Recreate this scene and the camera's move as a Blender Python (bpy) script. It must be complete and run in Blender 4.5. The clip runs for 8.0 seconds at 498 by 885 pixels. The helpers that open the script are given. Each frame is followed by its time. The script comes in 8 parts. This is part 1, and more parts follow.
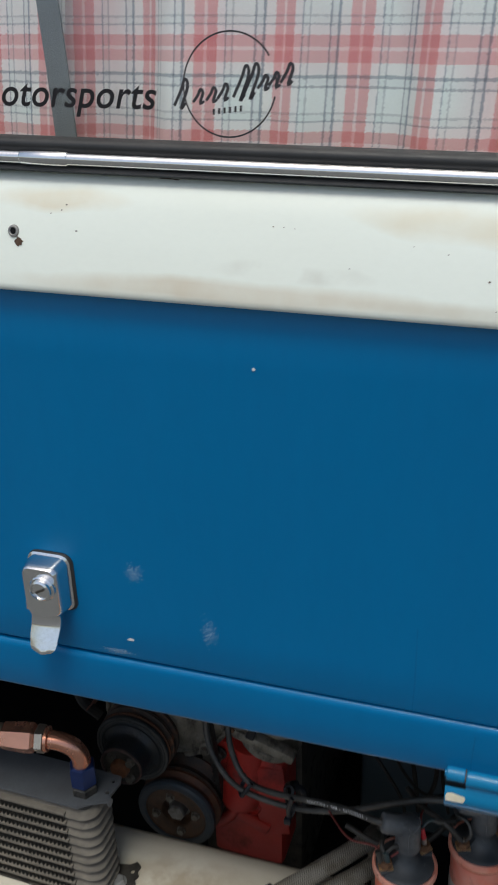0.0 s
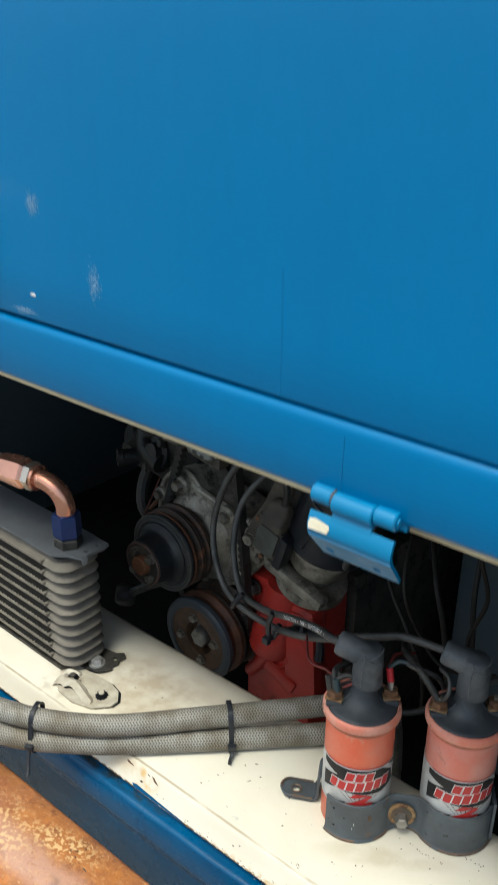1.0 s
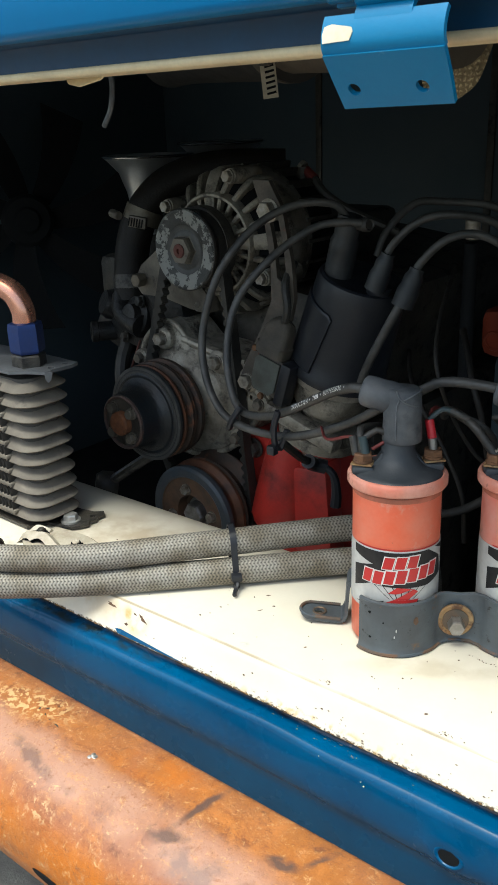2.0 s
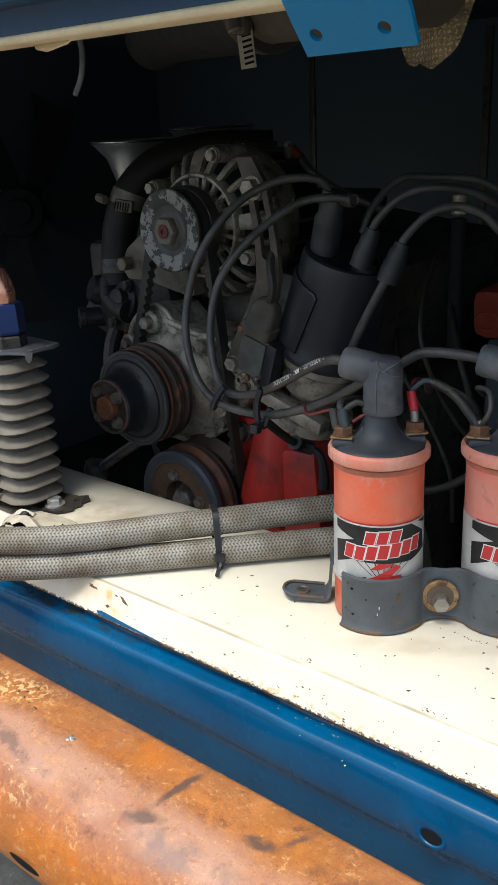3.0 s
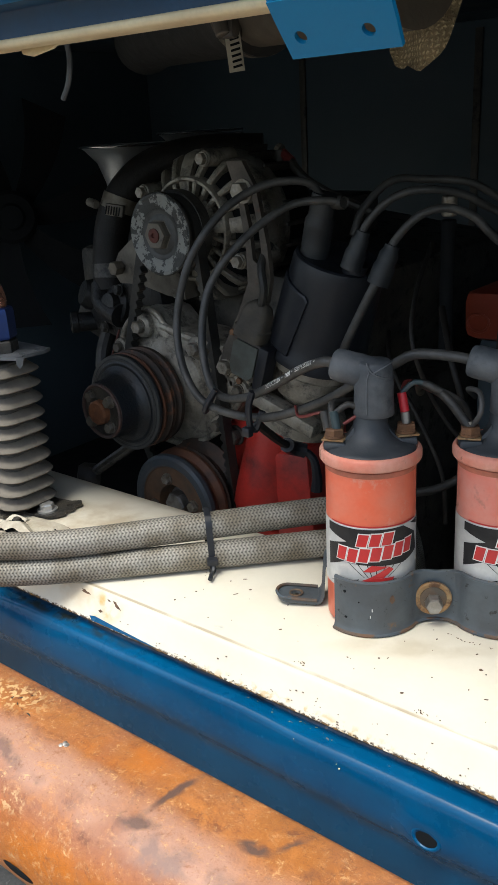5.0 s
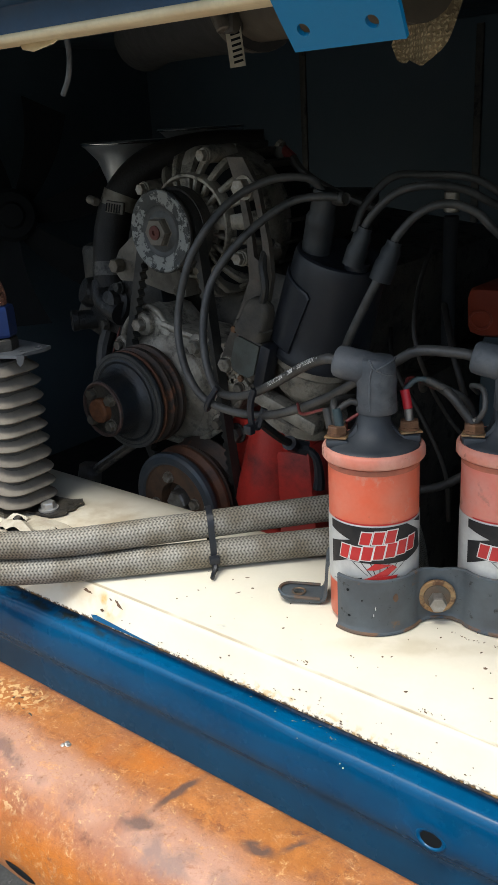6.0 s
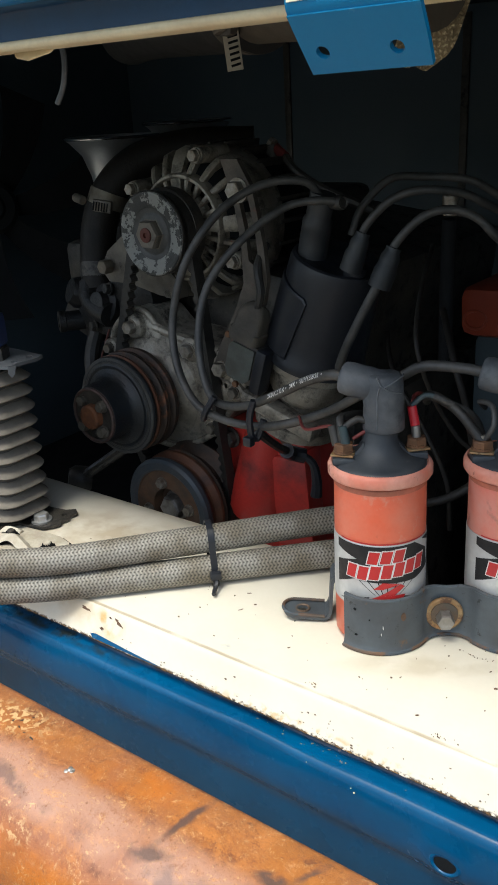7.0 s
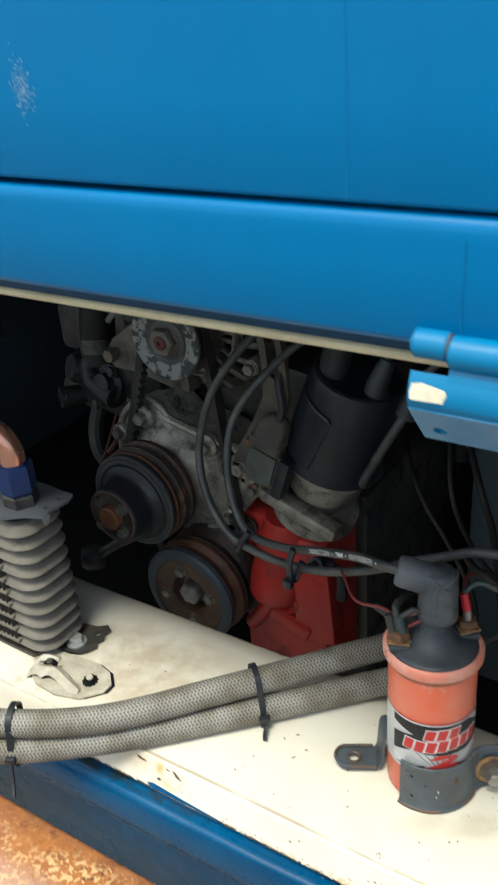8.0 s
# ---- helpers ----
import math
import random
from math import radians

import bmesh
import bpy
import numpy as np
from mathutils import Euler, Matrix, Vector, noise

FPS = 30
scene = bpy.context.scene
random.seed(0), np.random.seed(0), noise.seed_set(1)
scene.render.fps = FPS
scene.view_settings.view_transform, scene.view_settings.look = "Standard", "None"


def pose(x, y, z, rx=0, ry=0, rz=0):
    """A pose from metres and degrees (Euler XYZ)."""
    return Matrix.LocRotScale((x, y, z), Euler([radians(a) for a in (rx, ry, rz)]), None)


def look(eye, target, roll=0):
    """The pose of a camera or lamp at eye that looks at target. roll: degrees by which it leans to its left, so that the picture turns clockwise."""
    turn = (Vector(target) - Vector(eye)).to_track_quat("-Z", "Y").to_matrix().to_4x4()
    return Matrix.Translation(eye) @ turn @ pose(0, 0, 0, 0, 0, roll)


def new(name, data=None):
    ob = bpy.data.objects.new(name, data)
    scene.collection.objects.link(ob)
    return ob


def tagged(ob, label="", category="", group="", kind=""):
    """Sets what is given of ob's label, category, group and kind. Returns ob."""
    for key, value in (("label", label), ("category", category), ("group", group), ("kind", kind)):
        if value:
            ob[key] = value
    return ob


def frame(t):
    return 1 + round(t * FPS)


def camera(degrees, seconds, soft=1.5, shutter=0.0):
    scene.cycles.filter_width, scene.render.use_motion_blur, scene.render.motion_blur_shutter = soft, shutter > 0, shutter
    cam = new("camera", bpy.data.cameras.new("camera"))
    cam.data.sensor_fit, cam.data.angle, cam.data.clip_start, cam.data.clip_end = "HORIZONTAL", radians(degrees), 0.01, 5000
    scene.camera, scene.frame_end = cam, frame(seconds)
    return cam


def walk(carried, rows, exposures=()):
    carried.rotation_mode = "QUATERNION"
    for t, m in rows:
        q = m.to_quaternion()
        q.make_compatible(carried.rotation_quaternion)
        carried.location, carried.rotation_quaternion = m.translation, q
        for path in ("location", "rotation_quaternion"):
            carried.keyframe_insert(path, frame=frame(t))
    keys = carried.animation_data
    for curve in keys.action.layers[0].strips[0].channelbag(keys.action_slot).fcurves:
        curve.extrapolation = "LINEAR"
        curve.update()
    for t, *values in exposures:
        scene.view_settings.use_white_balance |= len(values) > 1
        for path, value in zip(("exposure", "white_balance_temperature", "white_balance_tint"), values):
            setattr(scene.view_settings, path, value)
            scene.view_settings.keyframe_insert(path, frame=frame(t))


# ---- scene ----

cam = camera(32.7, 8.0, 1.0, 0.2)
# seconds, eye, target, roll
PATH = [
    (0.0, (0.108, -0.439, 1.408), (-0.492, 1.277, 0.575), -1.7),
    (0.2, (0.178, -0.416, 1.377), (-0.638, 1.265, 0.665), -0.9),
    (0.5, (0.273, -0.358, 1.338), (-0.892, 1.066, 0.554), 0.7),
    (0.7, (0.328, -0.341, 1.275), (-0.905, 1.035, 0.507), 2.0),
    (1.0, (0.318, -0.311, 1.170), (-0.871, 1.06, 0.329), 0.6),
    (1.2, (0.316, -0.296, 1.09), (-0.892, 1.065, 0.261), -0.1),
    (1.5, (0.296, -0.287, 0.986), (-0.901, 1.109, 0.2), -0.9),
    (1.7, (0.289, -0.289, 0.937), (-0.917, 1.138, 0.221), -1.4),
    (2.8, (0.303, -0.28, 0.9), (-0.912, 1.141, 0.189), -2.7),
    (3.0, (0.301, -0.275, 0.896), (-0.92, 1.141, 0.188), -2.8),
    (3.5, (0.298, -0.265, 0.89), (-0.925, 1.149, 0.18), -3.4),
    (4.0, (0.301, -0.271, 0.897), (-0.914, 1.15, 0.187), -3.1),
    (4.5, (0.303, -0.273, 0.896), (-0.912, 1.152, 0.194), -3.1),
    (6.0, (0.3, -0.271, 0.894), (-0.916, 1.152, 0.189), -3.4),
    (6.5, (0.295, -0.27, 0.892), (-0.912, 1.154, 0.175), -3.4),
    (7.0, (0.277, -0.266, 0.911), (-0.889, 1.176, 0.163), -3.4),
    (7.5, (0.257, -0.25, 0.974), (-0.872, 1.177, 0.144), -3.7),
    (7.7, (0.245, -0.25, 1.021), (-0.831, 1.172, 0.116), -4.2),
    (8.0, (0.195, -0.246, 1.072), (-0.825, 1.188, 0.122), -4.4),
]
EXPOSURES = [(0.0, -0.36, 6400, 5), (0.5, -0.42, 6500, 6), (1.0, 0.58, 6500, 0), (1.5, 0.88, 6500, -1), (3.0, 0.74, 6500, 5), (7.0, 0.72, 6500, 4), (7.5, 0.80, 6500, 1), (8.0, 0.76, 6500, -1)]
walk(cam, [(t, look(eye, target, roll)) for t, eye, target, roll in PATH], EXPOSURES)

# ---- light: an overcast sky ----
world = bpy.data.worlds.new("overcast_sky")
scene.world = world
world.use_nodes = True
sky = world.node_tree.nodes.new("ShaderNodeTexSky")
sky.sky_type = "NISHITA"
sky.sun_disc = False
sky.sun_elevation, sky.sun_rotation = radians(68), radians(197)
sky.air_density, sky.dust_density, sky.ozone_density = 1.0, 4.0, 1.0
background = world.node_tree.nodes["Background"]
background.inputs["Strength"].default_value = 0.17
world.node_tree.links.new(sky.outputs["Color"], background.inputs["Color"])
sun_data = bpy.data.lights.new("sun", "SUN")
sun_data.energy, sun_data.angle, sun_data.color = 1.6, radians(16), (1.0, 1.0, 0.97)
sun = new("sun", sun_data)
sun.matrix_world = look((0.4, -1.32, 4.0), (0.0, 0.0, 0.6))


# ---- materials ----
def stain_or_shading(nodes, links, coords, below, centre, size, turn, colour, strength, warp=0.006, speckle=60.0, cut=(0.38, 0.58)):
    """A blotch with a ragged edge: an ellipsoid of dirt, rubbed paint or painted-in sheen or shade at a place on the
    thing.
    """
    noise = nodes.new("ShaderNodeTexNoise")
    noise.inputs["Scale"].default_value, noise.inputs["Detail"].default_value = speckle, 7.0
    links.new(coords.outputs["Object"], noise.inputs["Vector"])
    shift = nodes.new("ShaderNodeVectorMath")
    shift.operation = "MULTIPLY_ADD"
    links.new(noise.outputs["Color"], shift.inputs[0])
    shift.inputs[1].default_value = (2 * warp, 2 * warp, 2 * warp)
    links.new(coords.outputs["Object"], shift.inputs[2])
    local = nodes.new("ShaderNodeMapping")
    local.vector_type = "TEXTURE"
    local.inputs["Location"].default_value = tuple(c + warp for c in centre)
    local.inputs["Rotation"].default_value = tuple(radians(a) for a in turn)
    local.inputs["Scale"].default_value = size
    links.new(shift.outputs[0], local.inputs["Vector"])
    far = nodes.new("ShaderNodeVectorMath")
    far.operation = "LENGTH"
    links.new(local.outputs["Vector"], far.inputs[0])
    inside = nodes.new("ShaderNodeMapRange")
    inside.inputs["From Min"].default_value, inside.inputs["From Max"].default_value = 1.0, 0.45
    links.new(far.outputs["Value"], inside.inputs["Value"])
    broken = nodes.new("ShaderNodeMapRange")
    broken.inputs["From Min"].default_value, broken.inputs["From Max"].default_value = cut
    links.new(noise.outputs["Fac"], broken.inputs["Value"])
    amount = nodes.new("ShaderNodeMath")
    amount.operation = "MULTIPLY"
    links.new(inside.outputs[0], amount.inputs[0])
    links.new(broken.outputs[0], amount.inputs[1])
    part_of = nodes.new("ShaderNodeMath")
    part_of.operation = "MULTIPLY"
    links.new(amount.outputs[0], part_of.inputs[0])
    part_of.inputs[1].default_value = strength
    x = nodes.new("ShaderNodeMix")
    x.data_type = "RGBA"
    links.new(part_of.outputs[0], x.inputs["Factor"])
    links.new(below, x.inputs[6])
    x.inputs[7].default_value = (*colour, 1)
    return x.outputs[2]


def material(name, colour, rough=0.5, metal=0.0, second=None, scale=30.0, amount=0.5, fine=400.0, bump=0.1,
             third=None, third_scale=12.0, third_cut=0.62, third_rough=0.8, third_soft=0.03, fourth=None, fourth_scale=30.0, fourth_cut=0.62, coat=0.0, stretch=(1, 1, 1), spec=0.5, grainy=0.25, stains=()):
    """A worn surface: a base colour, a second tone in soft clouds, a third one in sharp patches, grain and fine relief."""
    m = bpy.data.materials.new(name)
    m.use_nodes = True
    nodes, links = m.node_tree.nodes, m.node_tree.links
    shader = nodes["Principled BSDF"]
    coords = nodes.new("ShaderNodeTexCoord")
    mapping = nodes.new("ShaderNodeMapping")
    mapping.inputs["Scale"].default_value = stretch
    links.new(coords.outputs["Object"], mapping.inputs["Vector"])

    def clouds(size, detail=5.0, roughness=0.6):
        n = nodes.new("ShaderNodeTexNoise")
        n.inputs["Scale"].default_value, n.inputs["Detail"].default_value, n.inputs["Roughness"].default_value = size, detail, roughness
        links.new(mapping.outputs["Vector"], n.inputs["Vector"])
        return n.outputs["Fac"]

    def ramp(value, low, high):
        r = nodes.new("ShaderNodeMapRange")
        r.inputs["From Min"].default_value, r.inputs["From Max"].default_value = low, high
        links.new(value, r.inputs["Value"])
        return r.outputs["Result"]

    def blend(factor, a, b, kind="MIX"):
        x = nodes.new("ShaderNodeMix")
        x.data_type, x.blend_type = "RGBA", kind
        links.new(factor, x.inputs["Factor"])
        for socket, value in ((x.inputs[6], a), (x.inputs[7], b)):
            if isinstance(value, tuple):
                socket.default_value = (*value, 1)
            else:
                links.new(value, socket)
        return x.outputs[2]

    def scaled(value, k):
        s = nodes.new("ShaderNodeMath")
        s.operation = "MULTIPLY"
        links.new(value, s.inputs[0])
        s.inputs[1].default_value = k
        return s.outputs[0]

    second = second or tuple(c * 0.72 for c in colour)
    tone = blend(scaled(ramp(clouds(scale), 0.35, 0.7), amount), colour, second)
    grain = clouds(fine, 3.0)
    tone = blend(scaled(ramp(grain, 0.4, 0.75), grainy), tone, tuple(c * 0.6 for c in colour))
    roughness = scaled(ramp(clouds(scale * 2.3), 0.0, 1.0), 0.35)
    add = nodes.new("ShaderNodeMath")
    links.new(roughness, add.inputs[0])
    add.inputs[1].default_value = rough - 0.17
    rough_out = add.outputs[0]
    if third:
        patch = ramp(clouds(third_scale, 8.0, 0.68), third_cut, third_cut + third_soft)
        tone = blend(patch, tone, third)
        x = nodes.new("ShaderNodeMix")
        links.new(patch, x.inputs["Factor"])
        links.new(rough_out, x.inputs[2])
        x.inputs[3].default_value = third_rough
        rough_out = x.outputs[0]
        x = nodes.new("ShaderNodeMix")
        links.new(patch, x.inputs["Factor"])
        x.inputs[2].default_value, x.inputs[3].default_value = metal, 0.0
        links.new(x.outputs[0], shader.inputs["Metallic"])
    else:
        shader.inputs["Metallic"].default_value = metal
    if fourth:
        tone = blend(ramp(clouds(fourth_scale, 9.0, 0.72), fourth_cut, fourth_cut + 0.06), tone, fourth)
    for spec_of_stain in stains:
        tone = stain_or_shading(nodes, links, coords, tone, *spec_of_stain)
    links.new(tone, shader.inputs["Base Color"])
    links.new(rough_out, shader.inputs["Roughness"])
    shader.inputs["Coat Weight"].default_value = coat
    shader.inputs["Coat Roughness"].default_value = 0.08
    shader.inputs["Specular IOR Level"].default_value = spec
    if bump:
        b = nodes.new("ShaderNodeBump")
        b.inputs["Strength"].default_value, b.inputs["Distance"].default_value = bump, 0.001
        links.new(grain, b.inputs["Height"])
        links.new(b.outputs["Normal"], shader.inputs["Normal"])
    return m


BLUE = material("blue_paint", (0.000, 0.148, 0.350), 0.36, second=(0.000, 0.130, 0.316), scale=7, amount=0.6, fine=120, bump=0.0, spec=0.22, stretch=(1, 1, 0.3), grainy=0.08, coat=0.12)
HINGE_BLUE = material("glossy_hinge_blue", (0.002, 0.165, 0.34), 0.38, second=(0.01, 0.17, 0.34), scale=40, amount=0.7, bump=0.08, coat=0.15, grainy=0.1, spec=0.3, third=(0.05, 0.21, 0.37), third_scale=90, third_cut=0.66, third_soft=0.05)
BARE_CREAM = material("bare_cream", (0.72, 0.66, 0.50), 0.5, second=(0.55, 0.46, 0.30), scale=120, amount=0.8)
BLUE_SILL = material("blue_sill_paint", (0.0003, 0.074, 0.180), 0.26, second=(0.0003, 0.046, 0.118), scale=14, amount=0.9, bump=0.03, spec=0.25, coat=0.14, grainy=0.15,
                     third=(0.012, 0.03, 0.045), third_scale=40, third_cut=0.70, third_soft=0.1,
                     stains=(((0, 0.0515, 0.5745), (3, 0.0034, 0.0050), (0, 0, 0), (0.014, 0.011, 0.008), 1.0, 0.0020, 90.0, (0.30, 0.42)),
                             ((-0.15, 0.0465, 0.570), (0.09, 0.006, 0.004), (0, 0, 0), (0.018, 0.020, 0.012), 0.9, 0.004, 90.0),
                             ((0.07, 0.0475, 0.570), (0.07, 0.004, 0.003), (0, 0, 0), (0.35, 0.27, 0.12), 0.8, 0.003, 300.0, (0.64, 0.68))))
CREAM = material("cream_paint", (0.90, 0.94, 0.85), 0.35, second=(0.84, 0.86, 0.75), scale=5, amount=0.5, bump=0.01, coat=0.2, grainy=0.04, stretch=(0.5, 1, 1),
                 stains=(((-0.165, 0.006, 1.3315), (0.050, 0.02, 0.0085), (0, 0, 0), (0.74, 0.60, 0.38), 0.75, 0.008, 18.0, (0.2, 0.6)),
                         ((0.065, 0.006, 1.3270), (0.060, 0.02, 0.0095), (0, 3, 0), (0.76, 0.66, 0.46), 0.65, 0.008, 18.0, (0.2, 0.6)),
                         ((-0.06, -0.004, 1.2850), (0.150, 0.02, 0.0085), (0, 0, 0), (0.60, 0.47, 0.32), 0.7, 0.006, 16.0, (0.2, 0.65)),
                         ((0.10, -0.004, 1.2835), (0.090, 0.02, 0.0065), (0, 0, 0), (0.56, 0.48, 0.36), 0.6, 0.006, 16.0, (0.2, 0.65)),
                         ((-0.02, -0.002, 1.2985), (0.050, 0.02, 0.006), (0, 0, 0), (0.62, 0.60, 0.52), 0.6, 0.006, 25.0)))
SHELF = material("cream_shelf_paint", (0.67, 0.63, 0.525), 0.55, second=(0.59, 0.52, 0.40), scale=13, amount=0.55, bump=0.03, coat=0.0, grainy=0.06,
                 third=(0.16, 0.085, 0.045), third_scale=95, third_cut=0.735,
                 stains=(((-0.106, 0.047, 0.592), (0.020, 0.012, 0.013), (0, 0, 0), (0.60, 0.34, 0.06), 0.9, 0.004, 90.0),
                         ((-0.140, 0.050, 0.596), (0.040, 0.014, 0.02), (0, 0, 0), (0.48, 0.32, 0.14), 0.4, 0.005, 60.0),
                         # brown line along the bend: the crease's shading, put into the colour
                         ((0.0, 0.0563, 0.5990), (2.0, 0.0016, 0.0030), (0, 0, 0), (0.34, 0.28, 0.19), 0.85, 0.0005, 30.0, (0.25, 0.55)),
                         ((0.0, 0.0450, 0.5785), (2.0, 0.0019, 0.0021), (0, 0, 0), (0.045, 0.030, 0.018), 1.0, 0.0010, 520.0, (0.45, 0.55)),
                         ((0.06, 0.0460, 0.580), (0.10, 0.004, 0.0050), (0, 0, 0), (0.50, 0.35, 0.15), 0.7, 0.002, 220.0, (0.50, 0.62)),
                         ((-0.014, 0.063, 0.600), (0.0042, 0.0036, 0.01), (0, 0, 20), (0.40, 0.40, 0.37), 0.9, 0.0015, 300.0),
                         ((0.10, 0.11, 0.600), (0.06, 0.012, 0.02), (0, 0, 30), (0.45, 0.38, 0.26), 0.5, 0.006, 40.0),
                         ((-0.19, 0.12, 0.600), (0.11, 0.055, 0.02), (0, 0, 10), (0.42, 0.335, 0.225), 0.75, 0.012, 40.0),
                         ((-0.235, 0.085, 0.600), (0.045, 0.03, 0.02), (0, 0, 20), (0.24, 0.175, 0.105), 0.8, 0.010, 70.0, (0.45, 0.62))))
# the rail's blue again, darkened: shade under the rail put into the colour
BLUE_SHADED = material("shaded_blue_underside", (0.001, 0.046, 0.115), 0.42, second=(0.004, 0.026, 0.058), scale=40, bump=0.05)
CREAM_EDGE = material("cream_edge", (0.80, 0.67, 0.42), 0.5, second=(0.50, 0.36, 0.20), scale=30)
CHROME = material("chrome", (0.88, 0.88, 0.88), 0.13, 1.0, second=(0.75, 0.75, 0.75), bump=0.0)
STEEL = material("dull_steel", (0.38, 0.37, 0.35), 0.45, 0.8, second=(0.16, 0.14, 0.12), scale=120, amount=0.8)
BAND = material("clamp_band", (0.17, 0.150, 0.115), 0.5, 0.35, second=(0.08, 0.062, 0.042), scale=90, amount=1.0)
CLAMP_STRAP = material("bright_clamp_strap", (0.62, 0.56, 0.43), 0.45, 0.3, second=(0.34, 0.28, 0.19), scale=110)
ZINC = material("zinc_bolt", (0.36, 0.34, 0.30), 0.5, 0.6, second=(0.16, 0.125, 0.085), scale=160, amount=1.0)
RUSTY_BOLT = material("rusty_bolt", (0.19, 0.092, 0.042), 0.7, 0.2, second=(0.08, 0.042, 0.025), scale=150, amount=1.0, bump=0.3)
ALUMINIUM = material("cast_aluminium", (0.40, 0.365, 0.300), 0.48, 0.4, second=(0.115, 0.096, 0.070), scale=30, amount=1.0, fine=420, bump=0.6,
                     third=(0.034, 0.029, 0.023), third_scale=55, third_cut=0.50, third_soft=0.16, grainy=0.45)
FLAKED = material("flaked_pulley_paint", (0.052, 0.053, 0.050), 0.55, 0.2, second=(0.030, 0.030, 0.028), scale=90, amount=0.8, bump=0.4,
                  third=(0.23, 0.232, 0.212), third_scale=62, third_cut=0.50, third_soft=0.012, fourth=(0.050, 0.051, 0.048), fourth_scale=110, fourth_cut=0.56)
WORN_GREY = material("worn_grey_paint", (0.085, 0.085, 0.080), 0.55, 0.2, second=(0.040, 0.039, 0.036), scale=60, amount=0.9, bump=0.3)
BLACK_METAL = material("black_metal", (0.024, 0.0235, 0.022), 0.45, 0.15, second=(0.095, 0.082, 0.064), scale=30, amount=0.9, fine=260, bump=0.6, third=(0.010, 0.010, 0.010), third_scale=45, third_cut=0.54, third_soft=0.1)
BLUE_BLACK = material("blue_black_pulley", (0.011, 0.017, 0.023), 0.40, 0.25, second=(0.034, 0.029, 0.024), scale=40, amount=0.7, bump=0.5, third=(0.12, 0.06, 0.035), third_scale=60, third_cut=0.68, third_soft=0.06)
PULLEY_RUST = material("rusty_groove", (0.14, 0.055, 0.026), 0.6, 0.2, second=(0.05, 0.026, 0.018), scale=60, amount=1.0, bump=0.3)
RUBBER = material("black_rubber", (0.019, 0.0185, 0.017), 0.52, second=(0.046, 0.042, 0.035), scale=40, amount=0.8, fine=300, bump=0.35, third=(0.012, 0.011, 0.010), third_scale=50, third_cut=0.56, third_soft=0.15)
GREY_RUBBER = material("grey_rubber", (0.038, 0.045, 0.052), 0.55, second=(0.125, 0.132, 0.136), scale=42, amount=0.95, fine=260, bump=0.2, third=(0.030, 0.034, 0.038), third_scale=40, third_cut=0.56, third_soft=0.15)
WIRE = material("ignition_cable", (0.026, 0.026, 0.025), 0.48, second=(0.080, 0.077, 0.070), scale=60, amount=0.9, bump=0.2)
GRIMY_STEEL = material("grimy_steel", (0.17, 0.15, 0.12), 0.55, 0.25, second=(0.07, 0.06, 0.047), scale=40, amount=1.0, bump=0.4, third=(0.025, 0.022, 0.018), third_scale=50, third_cut=0.55, third_soft=0.12)
BOOT_BLACK = material("black_plug_boot", (0.013, 0.016, 0.019), 0.5, second=(0.042, 0.043, 0.042), scale=50, amount=0.9, bump=0.15)
CAP_BLACK = material("weathered_cap", (0.024, 0.031, 0.039), 0.55, second=(0.060, 0.066, 0.071), scale=50, amount=0.9, bump=0.12, third=(0.105, 0.112, 0.115), third_scale=55, third_cut=0.60, third_soft=0.14)
TRUMPET = material("spun_alloy", (0.44, 0.46, 0.47), 0.36, 0.85, second=(0.30, 0.30, 0.30), scale=30, bump=0.02)
FOOT_RUST = material("rusty_foot", (0.085, 0.072, 0.058), 0.5, 0.3, second=(0.17, 0.09, 0.04), scale=60, amount=1.0, bump=0.3, third=(0.03, 0.03, 0.032), third_scale=60, third_cut=0.54, third_soft=0.1)
HOSE_BLACK = material("oily_black", (0.0095, 0.0085, 0.0075), 0.55, second=(0.020, 0.016, 0.012), scale=36, amount=0.8, bump=0.35, spec=0.25)
GREASY = material("greasy_black_casting", (0.008, 0.009, 0.010), 0.45, second=(0.024, 0.020, 0.017), scale=45, amount=0.8, fine=260, bump=0.9, spec=0.35)
PLASTIC = material("black_plastic", (0.011, 0.013, 0.018), 0.42, second=(0.022, 0.023, 0.026), scale=40, amount=0.8, bump=0.08, spec=0.4)
# dark red third tone: grime, spread wider to paint in shadows on the casting
ENGINE_RED = material("engine_red", (0.50, 0.036, 0.026), 0.40, second=(0.26, 0.024, 0.018), scale=22, bump=0.2,
                      third=(0.075, 0.018, 0.014), third_scale=16, third_cut=0.55, third_soft=0.20)
COIL_RED = material("coil_red", (0.68, 0.115, 0.05), 0.45, second=(0.62, 0.22, 0.145), scale=26, amount=0.9, bump=0.03, grainy=0.1,
                    third=(0.60, 0.30, 0.22), third_scale=34, third_cut=0.58, third_soft=0.12, fourth=(0.28, 0.10, 0.06), fourth_scale=90, fourth_cut=0.68)
COIL_FADED = material("coil_faded", (0.60, 0.17, 0.12), 0.55, second=(0.56, 0.28, 0.23), scale=36, amount=1.0, bump=0.03, grainy=0.1,
                      third=(0.36, 0.17, 0.13), third_scale=48, third_cut=0.60, third_soft=0.1)
RUSTY_COPPER_FIT = material("copper_fitting", (0.74, 0.36, 0.25), 0.24, 0.85, second=(0.6, 0.27, 0.17), scale=25, fine=40, bump=0.0)
NICKEL = material("nickel_collar", (0.55, 0.47, 0.38), 0.3, 0.9, bump=0.02)
